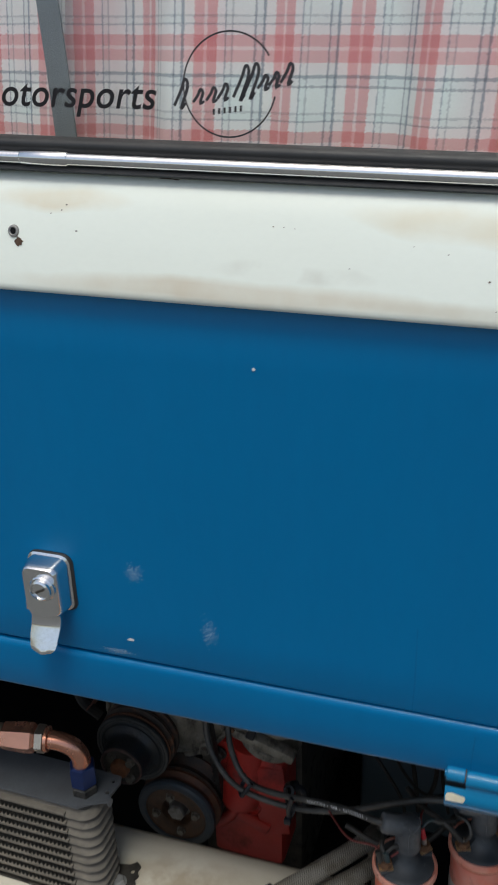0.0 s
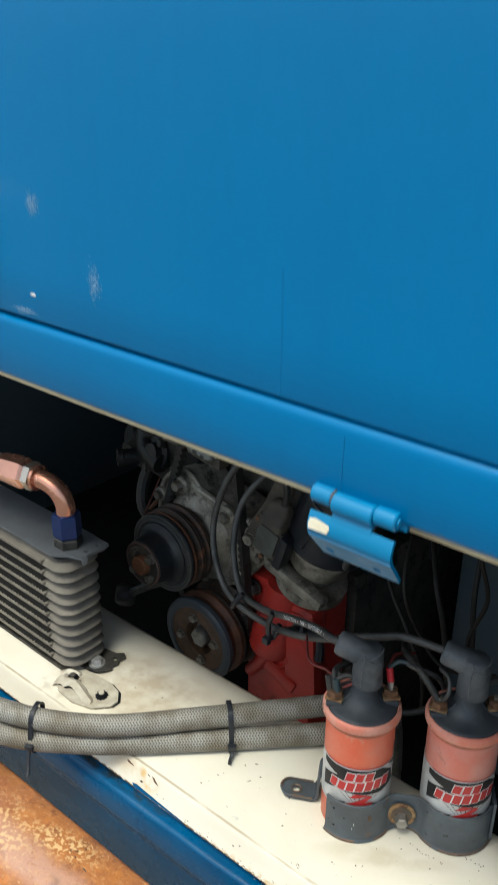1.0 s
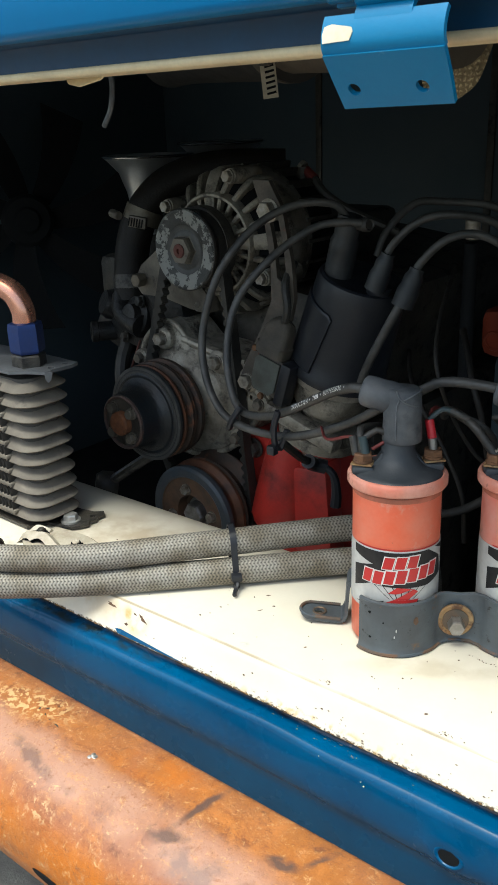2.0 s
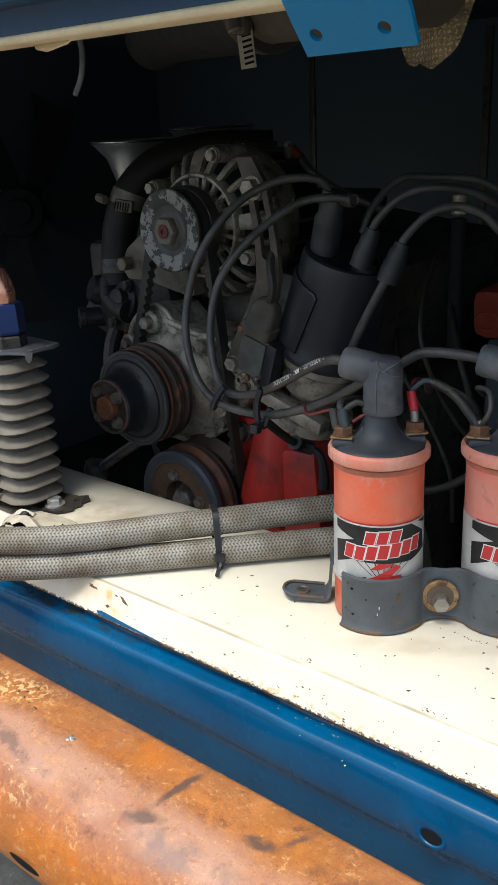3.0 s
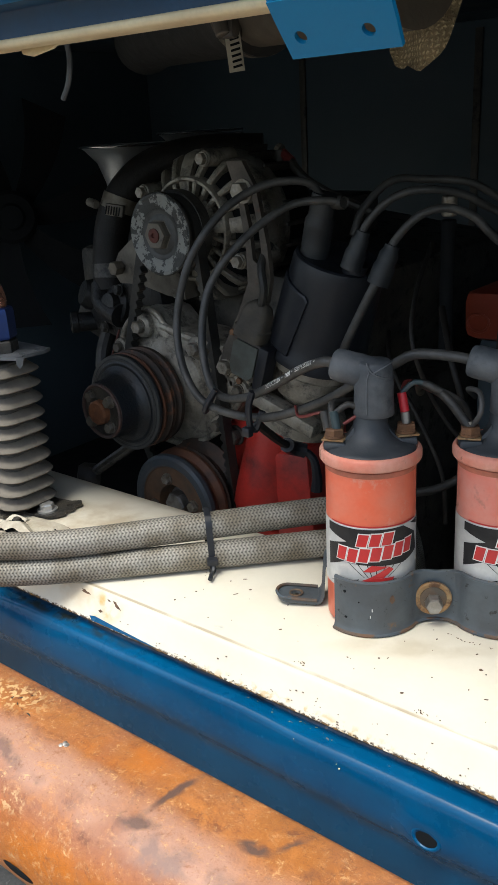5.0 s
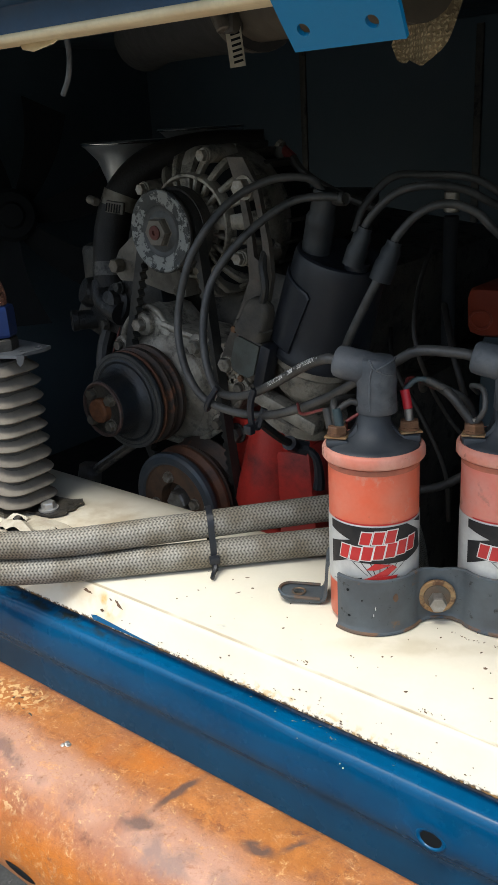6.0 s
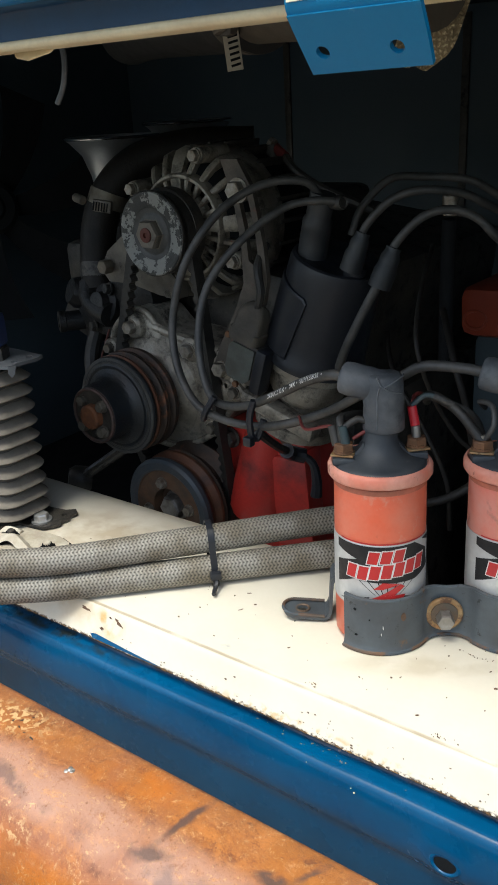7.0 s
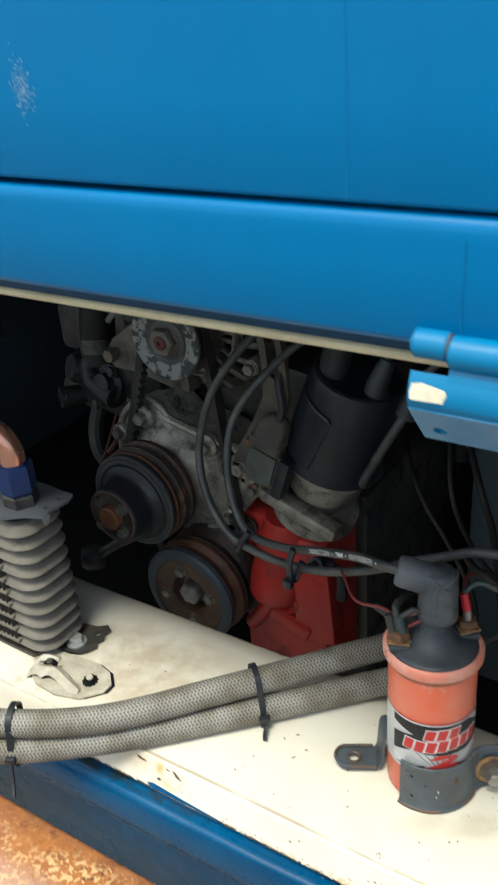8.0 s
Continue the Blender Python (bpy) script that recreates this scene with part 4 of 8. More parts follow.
def curtain(x0, x1, y, seed):
    """A hanging cloth with soft folds."""
    bm = bmesh.new()
    uv = bm.loops.layers.uv.verify()
    nx, nz = 90, 24
    rr = random.Random(seed)
    ph = [rr.uniform(0, 6) for _ in range(3)]
    grid, run = [], []
    for i in range(nx + 1):
        x = x0 + (x1 - x0) * i / nx
        fold = 0.008 * math.sin(x * 42 + ph[0]) + 0.006 * math.sin(x * 83 + ph[1]) + 0.003 * math.sin(x * 170 + ph[2])
        run.append((run[-1] + math.hypot((x1 - x0) / nx, fold - last)) if run else 0.0)
        last = fold
        grid.append([bm.verts.new((x + 0.004 * math.sin(ph[1] + z * 9), y + fold * (0.5 + 0.5 * (1.74 - z) / 0.4) + (z - 1.36) * 0.085, z)) for z in (1.352 + 0.38 * k / nz for k in range(nz + 1))])
    for i in range(nx):
        for k in range(nz):
            f = bm.faces.new((grid[i][k], grid[i + 1][k], grid[i + 1][k + 1], grid[i][k + 1]))
            for loop, (a, b) in zip(f.loops, ((i, k), (i + 1, k), (i + 1, k + 1), (i, k + 1))):
                loop[uv].uv = (run[a], 0.38 * b / nz)
    return solo("curtain", bm, PLAID, "red and grey plaid cloth curtain behind the window", "curtain", smooth=80)


hangings = [curtain(-0.82, -0.1640, 0.052, 2), curtain(-0.1800, 0.45, 0.056, 7)]
bm = bmesh.new()
loft(bm, [[(x0, 0.0285 + (z - 1.352) * 0.085, z), (x0 + 0.0135, 0.0285 + (z - 1.352) * 0.085, z), (x0 + 0.0135, 0.0300 + (z - 1.352) * 0.085, z), (x0, 0.0300 + (z - 1.352) * 0.085, z)] for x0, z in ((-0.1690, 1.354), (-0.1740, 1.40), (-0.1790, 1.44), (-0.208, 1.70))])
hangings.append(solo("curtain_strap", bm, STRAP, "dark grey webbing strap between the curtains", "strap"))


# ---- bumper ----
bumper = thing("bumper", "steel bumper with orange copper and rust patina", "bumper", at=(-0.19, -0.04, 0.49))
BUMPER = [(0.006, 0.536), (0.0052, 0.5455), (0.0035, 0.5485), (0.0005, 0.5500), (-0.014, 0.5506), (-0.034, 0.5505), (-0.050, 0.5480), (-0.064, 0.5410), (-0.074, 0.5290), (-0.0785, 0.5130), (-0.0790, 0.5000), (-0.0775, 0.4900), (-0.0735, 0.4850), (-0.066, 0.4830), (-0.050, 0.4830)]
part("bumper_bar", strip(bmesh.new(), BUMPER, X0 - 0.05, X1 + 0.05, 0.003, 80), COPPER_RUST, bumper, "", 70)
rnd = random.Random(8)
bm = bmesh.new()
for k in range(7):
    lathe(bm, [(0.0017 * rnd.uniform(0.6, 1.2), 0), (0.0014, 0.0006), (0, 0.0011)], place((-0.062 + rnd.gauss(0, 0.0016), -0.0285 + rnd.gauss(0, 0.0011), 0.5503), (rnd.uniform(-0.3, 0.3), rnd.uniform(-0.3, 0.3), 1)), 8)
part("solder_blob", bm, STEEL, bumper, "small bare metal blob")
for sx in (-0.62, 0.24):
    bm = bmesh.new()
    block(bm, (sx, 0.02, 0.49), (0.05, 0.09, 0.05), None, 0.004)
    part("bumper_bracket", bm, BLACK_METAL, bumper)

# ---- hinge left on the rail, its leaf hanging free ----
hinge = thing("hinge", "blue painted steel hinge with a loose drilled leaf", "hinge", at=(0.115, 0.006, 0.957))
HX0, HX1 = 0.0868, 0.1375
for a, b, z, r in ((HX0, 0.0995, 0.9602, 0.0052), (0.0999, 0.1245, 0.9586, 0.0059), (0.1249, HX1, 0.9602, 0.0052)):
    part("knuckle", rod(bmesh.new(), (a, 0.0035, z), (b, 0.0035, z), r, None, 24, 0.0008), HINGE_BLUE, hinge, "", 30)
part("hinge_pin", rod(bmesh.new(), (HX0 - 0.0010, 0.0035, 0.9600), (HX1 + 0.0010, 0.0035, 0.9600), 0.0026, None, 14), HINGE_BLUE, hinge)
part("rail_leaf", block(bmesh.new(), ((HX0 + HX1) / 2 + 0.002, 0.0085, 0.9578), (HX1 - HX0 + 0.002, 0.0036, 0.008), None, 0.0008), HINGE_BLUE, hinge)
part("rust_ring", lathe(bmesh.new(), [(0.0044, 0), (0.0050, 0.0001), (0.0050, 0.0005), (0.0044, 0.0006)], place((0.0993, 0.0035, 0.9600), (1, 0, 0)), 24), RUSTY_BOLT, hinge, "rusty gap between the knuckles")


def hinge_leaf():
    """The leaf: it rolls off the pin, stands out, then folds in and down; two holes in its lower flange."""
    leaf = bmesh.new()
    strip(leaf, [(0.0004, 0.9508), (-0.0010, 0.9484), (-0.0022, 0.9448), (-0.0026, 0.9412), (-0.0020, 0.9388), (-0.0008, 0.9370)], 0.0868, 0.1376, 0.0022, 1)
    strip(leaf, [(0.0034, 0.9554), (0.0012, 0.9532), (-0.0002, 0.9508), (-0.0008, 0.9488)], 0.1003, 0.1241, 0.0021, 1)
    ob = part("hanging_leaf", leaf, HINGE_BLUE, hinge, "", 50)
    d = Vector((0, 0.0138, -0.0170)).normalized()
    m = Matrix.Translation((0, 0.0004, 0.9380)) @ Matrix(((1, 0, 0), (0, d.y, d.z), (0, d.z, -d.y))).to_4x4()
    low = bmesh.new()
    plate(low, [(0.0868, -0.0005), (0.1376, -0.0005), (0.1368, 0.012), (0.1356, 0.0234), (0.0876, 0.0238), (0.0870, 0.010)], 0.0022, m, ((0.0954, 0.0150, 0.0027), (0.1247, 0.0152, 0.0027)))
    part("flange", low, HINGE_BLUE, ob, "", 30)
    bare = bmesh.new()
    plate(bare, [(0.0878, 0.0), (0.0996, 0.0004), (0.1008, 0.0034), (0.1001, 0.0050), (0.0916, 0.0066), (0.0882, 0.0059), (0.0874, 0.003)], 0.0004, Matrix.Translation((0, -0.0028, 0.9412)) @ pose(0, 0, 0, 79))
    part("bare_patch", bare, BARE_CREAM, ob, "bare cream patch in the blue paint")


hinge_leaf()

# ---- oil cooler ----
cooler = thing("oil_cooler", "grey finned oil cooler with rounded plates standing on the shelf", "oil cooler", at=(-0.38, 0.10, 0.601))
CL, CR = -0.520, -0.2475
CCX, CCW, CCY, CCD = (CL + CR) / 2, CR - CL, 0.1030, 0.050


def cooler_plate(z, h):
    """A pressed skirt: it slopes out and down to a thin lip, then turns in underneath."""
    rings = []
    for f, inset in ((0.0, 0.0088), (0.07, 0.0030), (0.12, 0.0007), (0.20, 0.0), (0.32, 0.0006), (0.48, 0.0022), (0.68, 0.0044), (0.88, 0.0070), (1.0, 0.0090)):
        rings.append([(CCX + u, CCY + v + 0.0004 * math.sin(u * 260), z + (f - 0.5) * h + 0.0005 * math.sin(u * 150 + z * 900)) for u, v in rounded(CCW - 2 * inset, CCD - 2 * inset, 0.016, 6)])
    return loft(bmesh.new(), rings)


ROWS_N, PITCH = 10, 0.0123
for k in range(ROWS_N):
    part("cooler_plate", cooler_plate(0.6145 + k * PITCH, 0.0110), COOLER, cooler, "", 60)
part("core", loft(bmesh.new(), [[(CCX + u, CCY + v, z) for u, v in rounded(CCW - 0.014, CCD - 0.014, 0.012)] for z in (0.607, 0.731)]), FIN, cooler)
# zigzag air fins in the gaps, between the end tanks
for k in range(ROWS_N - 1):
    bm = bmesh.new()
    z0, z1 = 0.6145 + k * PITCH + 0.0005, 0.6145 + (k + 1) * PITCH - 0.0005
    n = 90
    front, back = [], []
    for i in range(n + 1):
        x = CL + 0.030 + (CCW - 0.062) * i / n
        z = z0 if i % 2 else z1
        front.append(bm.verts.new((x, CCY - CCD / 2 - 0.0012, z)))
        back.append(bm.verts.new((x, CCY - CCD / 2 + 0.0080, z)))
    for i in range(n):
        bm.faces.new((front[i], front[i + 1], back[i + 1], back[i]))
    tagged(part("air_fin", bm, FIN, cooler, "", 5), kind="stuff")
for k in range(ROWS_N):
    bm = bmesh.new()
    block(bm, (CCX, CCY - CCD / 2 + 0.0030, 0.6145 + k * PITCH), (CCW - 0.062, 0.0095, 0.0032), None, 0.0006)
    part("flat_tube", bm, COOLER, cooler)
top = bmesh.new()
plate(top, [(CL - 0.004, 0.0785), (CR - 0.016, 0.0785), (CR - 0.004, 0.0880), (CR + 0.010, 0.0940), (CR + 0.0115, 0.0985), (CR + 0.009, 0.1015), (CR + 0.0115, 0.1190), (CR + 0.0085, 0.1275), (CR - 0.004, 0.1275), (CR - 0.014, 0.1285), (CL - 0.004, 0.1285)],
      0.0026, Matrix.Translation((0, 0, 0.7365)), ((CR + 0.0040, 0.1045, 0.0026), (CR + 0.0035, 0.1190, 0.0024)))
part("top_plate", top, COOLER_TOP, cooler, "grey top plate with two holes", 30)
tooth = bmesh.new()
plate(tooth, [(0, 0), (0.006, 0.0), (0.0045, -0.006), (0.002, -0.0085), (0.0, -0.0055)], 0.002, Matrix.Translation((CR + 0.0085, 0.0945, 0.7385)) @ pose(0, 0, 0, 90, 0, 60))
part("bent_tooth", tooth, COOLER_TOP, cooler)
foot = bmesh.new()
plate(foot, [(CL - 0.004, 0.0785), (CR - 0.020, 0.0785), (CR - 0.012, 0.0945), (CR + 0.004, 0.0965), (CR + 0.012, 0.0995), (CR + 0.0165, 0.1050), (CR + 0.0195, 0.1120), (CR + 0.0160, 0.1160), (CR + 0.0185, 0.1215), (CR + 0.0150, 0.1260), (CR + 0.0160, 0.1330), (CR + 0.010, 0.1370), (CR + 0.004, 0.1315), (CR - 0.010, 0.1285), (CL - 0.004, 0.1285)], 0.0022, Matrix.Translation((0, 0, 0.6018)), ((CR + 0.010, 0.1245, 0.0026),))
part("foot_plate", foot, BLACK_METAL, cooler, "black flaking foot plate", 30)
bolt(cooler, (-0.2455, 0.1075, 0.6040), (0, 0, 1), 0.0105, 0.0065, 0.0085, BRIGHT_BOLT)

# hose end on the cooler: blue nut, copper elbow and hose
NUT = Vector((-0.2665, 0.1015, 0.7390))
DUSTY_HOSE = material("dusty_hose", (0.12, 0.098, 0.068), 0.75, second=(0.05, 0.042, 0.032), scale=40, amount=0.9, bump=0.3)
fitting = thing("hose_fitting", "copper elbow hose fitting with a blue anodised nut", "fitting", at=tuple(NUT))
part("base_nut", hexagon(bmesh.new(), NUT, (0, 0, 1), 0.0235, 0.0095), BLACK_METAL, fitting, "", 20)
part("swivel_nut", lathe(bmesh.new(), [(0.0128, 0), (0.0138, 0.002), (0.0138, 0.020), (0.0130, 0.0235), (0.0105, 0.0245)], place(NUT + Vector((0, 0, 0.0105)), (0, 0, 1)), 6), BLUE_ANODISED, fitting, "scuffed blue anodised nut", 20)
E0 = NUT + Vector((0, 0, 0.0335))
part("elbow", tube(bmesh.new(), [E0, E0 + Vector((0, 0, 0.010)), E0 + Vector((-0.006, -0.0015, 0.022)), E0 + Vector((-0.018, -0.004, 0.0285)), E0 + Vector((-0.030, -0.0065, 0.0300))], 0.0093, 20, 0.002), RUSTY_COPPER_FIT, fitting, "copper coloured elbow")
AXIS = Vector((-0.97, -0.21, 0.03)).normalized()
E1 = E0 + Vector((-0.028, -0.006, 0.0300))
part("collar", lathe(bmesh.new(), [(0.0105, 0), (0.0125, 0.0008), (0.0125, 0.004), (0.0105, 0.0048)], place(E1, AXIS), 24), RUSTY_COPPER_FIT, fitting)
part("lock_nut", hexagon(bmesh.new(), E1 + AXIS * 0.0048, AXIS, 0.0245, 0.0085), NICKEL, fitting, "", 20)
part("socket", lathe(bmesh.new(), [(0.0120, 0), (0.0150, 0.003), (0.0155, 0.010), (0.0143, 0.024), (0.0135, 0.033), (0.0128, 0.034)], place(E1 + AXIS * 0.0135, AXIS), 6), RUSTY_COPPER_FIT, fitting, "copper hex socket", 20)
E2 = E1 + AXIS * 0.047
part("feed_hose", tube(bmesh.new(), [E2, E2 + AXIS * 0.06, E2 + AXIS * 0.14 + Vector((0, 0.010, -0.004)), E2 + AXIS * 0.24 + Vector((0, 0.035, -0.012)), E2 + AXIS * 0.36 + Vector((0, 0.10, -0.03))], 0.0118, 14), DUSTY_HOSE, fitting, "black ribbed rubber hose")

# ---- cut-off bracket on the shelf ----
STUB = material("dirty_cream_paint", (0.50, 0.46, 0.37), 0.6, second=(0.30, 0.25, 0.18), scale=70, amount=1.0, bump=0.3, third=(0.055, 0.045, 0.035), third_scale=60, third_cut=0.60, third_soft=0.06)
stub = thing("shelf_bracket", "torn cream painted bracket screwed on the shelf", "bracket", at=(-0.225, 0.080, 0.6))
BASE_OUT = [(-0.249, 0.0945), (-0.230, 0.0975), (-0.213, 0.0985), (-0.199, 0.0955), (-0.189, 0.0860), (-0.189, 0.0770), (-0.201, 0.0630), (-0.222, 0.0565), (-0.244, 0.0580), (-0.258, 0.0655), (-0.261, 0.0740), (-0.257, 0.0860)]
part("sealant", plate(bmesh.new(), [(-0.2222 + (a + 0.225) * (0.975 + 0.010 * math.sin(a * 900)), 0.0808 + (b - 0.079) * (0.965 + 0.02 * math.sin(a * 700 + 1))) for a, b in BASE_OUT], 0.0008, Matrix.Translation((0, 0, 0.6004))), FAN_BLACK, stub, "black sealant showing at the edge")
part("base", plate(bmesh.new(), BASE_OUT, 0.0022, Matrix.Translation((0, 0, 0.6006))), STUB, stub, "", 30)
TORN_RIDGE = [(-0.2575, 0.0660, 0.6030), (-0.2500, 0.0675, 0.6085), (-0.2420, 0.0690, 0.6090), (-0.2330, 0.0705, 0.6110), (-0.2250, 0.0700, 0.6085), (-0.2160, 0.0685, 0.6060), (-0.2060, 0.0672, 0.6035)]
rnd = random.Random(19)
ridge_girth = [rnd.uniform(0.75, 1.15) for _ in range(30)]


def ridge(points, wide, thick, mat, name, label=""):
    """A torn, buckled strip along a line."""
    rows = []
    line = glide(points, 0.003)
    for k, p in enumerate(line):
        g = ridge_girth[k % 30]
        rows.append([p + Vector((0.12 * wide * g, -wide * g, -0.5 * wide * g)), p + Vector((0, 0.1 * wide, thick * g)), p + Vector((-0.1 * wide * g, wide * g, -0.35 * wide)), p + Vector((0, 0.1 * wide, -thick))])
    return part(name, loft(bmesh.new(), rows), mat, stub, label, 50)


ridge(TORN_RIDGE, 0.0062, 0.0014, STUB, "torn_tab", "bent torn flap")
ridge([(x, y + 0.0015, z - 0.0026) for x, y, z in TORN_RIDGE], 0.0060, 0.0010, FAN_BLACK, "torn_edge", "black torn edge")
ridge([(-0.2600, 0.0760, 0.6030), (-0.2560, 0.0800, 0.6070), (-0.2500, 0.0830, 0.6065), (-0.2440, 0.0850, 0.6040)], 0.0042, 0.0012, STUB, "torn_tab")
ridge([(-0.2395, 0.0800, 0.6030), (-0.2370, 0.0770, 0.6055), (-0.2360, 0.0735, 0.6070)], 0.0036, 0.0010, STUB, "torn_tab")
for (x, y), core in (((-0.2470, 0.0780), BLACK_METAL), ((-0.2060, 0.0805), STUB)):
    head = place((x, y, 0.6026), (0.12, -0.1, 1))
    bm = bmesh.new()
    rings = []
    for r, h in ((0.0066, 0.0), (0.0064, 0.0014), (0.0046, 0.0024), (0.0040, 0.0046), (0.0030, 0.0054)):
        rings.append([head @ Vector((r * (1.0 if k % 2 else 0.84) * math.cos(2 * math.pi * k / 22), r * (1.0 if k % 2 else 0.84) * math.sin(2 * math.pi * k / 22), h)) for k in range(22)])
    part("screw", loft(bm, rings), FAN_BLACK, stub, "corroded black screw", 15)
    part("screw_core", lathe(bmesh.new(), [(0.0030, 0.0050), (0.0026, 0.0062), (0.0014, 0.0066), (0, 0.0062)], head, 10, False), core, stub)

# ---- braided hoses with cable ties ----
LOW = [(-0.62, -0.015, 0.6085), (-0.45, -0.022, 0.6075), (-0.340, -0.034, 0.6068), (-0.235, -0.015, 0.6068), (-0.160, 0.031, 0.6088), (-0.091, 0.095, 0.6105), (-0.012, 0.176, 0.6110), (0.010, 0.207, 0.6065), (0.014, 0.236, 0.590), (0.010, 0.262, 0.550), (0.008, 0.275, 0.49)]
UP = [(-0.62, -0.005, 0.6285), (-0.45, -0.010, 0.6275), (-0.335, -0.024, 0.6260), (-0.238, -0.007, 0.6260), (-0.158, 0.035, 0.6280), (-0.094, 0.102, 0.6295), (-0.020, 0.190, 0.6295), (0.000, 0.222, 0.6235), (0.004, 0.250, 0.605), (0.002, 0.276, 0.560), (0.000, 0.29, 0.49)]
for line in (LOW, UP):
    tagged(solo("braided_hose", tube(bmesh.new(), line, 0.0098, 28, 0.004), BRAID, "steel braided hose lying along the shelf edge", "hose"), group="braided hoses")


def cable_tie(centre, along, tail, low_off, up_off):
    """A strap round both hoses with its head and a loose tail."""
    tie = thing("cable_tie", "black plastic cable tie strapped round both braided hoses", "cable tie", "cable ties", at=centre)
    c, d = Vector(centre), Vector(along).normalized()
    s = Vector((-d.y, d.x, 0)).normalized()
    up = Vector((0, 0, 1))
    path = []
    for i in range(40):
        a = 2 * math.pi * i / 40
        r = 0.0113
        path.append((r * math.cos(a) + (up_off if math.sin(a) > 0 else low_off), r * math.sin(a) + (0.0098 if math.sin(a) > 0 else -0.0098)))
    bm = bmesh.new()
    inner, outer = [], []
    for dx in (-0.0022, 0.0022):
        inner.append([bm.verts.new(c + d * dx + s * a + up * b) for a, b in path])
        outer.append([bm.verts.new(c + d * dx + s * (a + (0.0013 if a > 0 else -0.0013)) + up * b * 1.05) for a, b in path])
    n = len(path)
    for i in range(n):
        j = (i + 1) % n
        bm.faces.new((outer[0][i], outer[0][j], outer[1][j], outer[1][i]))
        bm.faces.new((inner[0][i], inner[1][i], inner[1][j], inner[0][j]))
        for k in (0, 1):
            bm.faces.new((inner[k][i], inner[k][j], outer[k][j], outer[k][i]))
    part("strap", bm, PLASTIC, tie)
    h = c + s * (low_off - 0.0118) - up * 0.0085
    part("head", block(bmesh.new(), h, (0.0065, 0.005, 0.0075), axes(d, up), 0.0008), PLASTIC, tie)
    part("tail", tube(bmesh.new(), [h, h - s * 0.003 - up * 0.005, h + Vector(tail) * 0.6 - up * 0.007, h + Vector(tail) - up * 0.008], 0.0016, 6, 0.002), PLASTIC, tie)


cable_tie((-0.0745, 0.1195, 0.6200), (0.66, 0.75, 0), (0.006, -0.010, 0.0), -0.0050, 0.0035)
cable_tie((-0.2050, 0.005, 0.6170), (0.88, 0.47, 0), (0.010, -0.012, -0.012), -0.0026, 0.0040)

# ---- ignition coils in their bracket ----
CU = Vector((math.cos(radians(33)), math.sin(radians(33)), 0))
CN = Vector((CU.y, -CU.x, 0))
UPW = Vector((0, 0, 1))
COIL_A, COIL_B = Vector((0.0525, 0.1315, 0.6005)), Vector((0.1185, 0.1745, 0.6005))


def wrapped(bm, poly, r, centre, facing):
    """A convex patch of (arc, height) points wrapped round an upright can."""
    flat = bmesh.new()
    flat.faces.new([flat.verts.new((a, 0, b)) for a, b in poly])
    lo, hi = min(a for a, b in poly), max(a for a, b in poly)
    k = int((hi - lo) / 0.0025)
    for i in range(1, k + 1):
        bmesh.ops.bisect_plane(flat, geom=flat.verts[:] + flat.edges[:] + flat.faces[:], plane_co=(lo + (hi - lo) * i / (k + 1), 0, 0), plane_no=(1, 0, 0))
    seen = {}
    for f in flat.faces:
        vs = []
        for v in f.verts:
            if v not in seen:
                t = facing + v.co.x / r
                seen[v] = bm.verts.new((centre.x + r * math.cos(t), centre.y + r * math.sin(t), centre.z + v.co.z))
            vs.append(seen[v])
        bm.faces.new(vs)
    flat.free()
    return bm


LEAN_BACK = Matrix.Rotation(radians(2), 4, Vector((-0.84, -0.54, 0)))
RIM_PINK = material("rubbed_rim", (0.64, 0.20, 0.130), 0.5, second=(0.62, 0.35, 0.275), scale=40, amount=1.0, bump=0.05, third=(0.30, 0.12, 0.08), third_scale=60, third_cut=0.62, third_soft=0.06, fourth=(0.8, 0.72, 0.66), fourth_scale=70, fourth_cut=0.70)


RUSTY_WASHER = material("rusty_zinc", (0.33, 0.235, 0.125), 0.55, 0.4, second=(0.28, 0.13, 0.045), scale=130, amount=1.0, third=(0.10, 0.048, 0.024), third_scale=110, third_cut=0.52, third_soft=0.1)


DUST = material("rubber_dust", (0.120, 0.130, 0.137), 0.7, second=(0.06, 0.068, 0.075), scale=120, amount=1.0, bump=0.1)
RIM_GRIME = material("rim_grime", (0.28, 0.105, 0.060), 0.7, second=(0.52, 0.15, 0.09), scale=60, amount=1.0, bump=0.1)


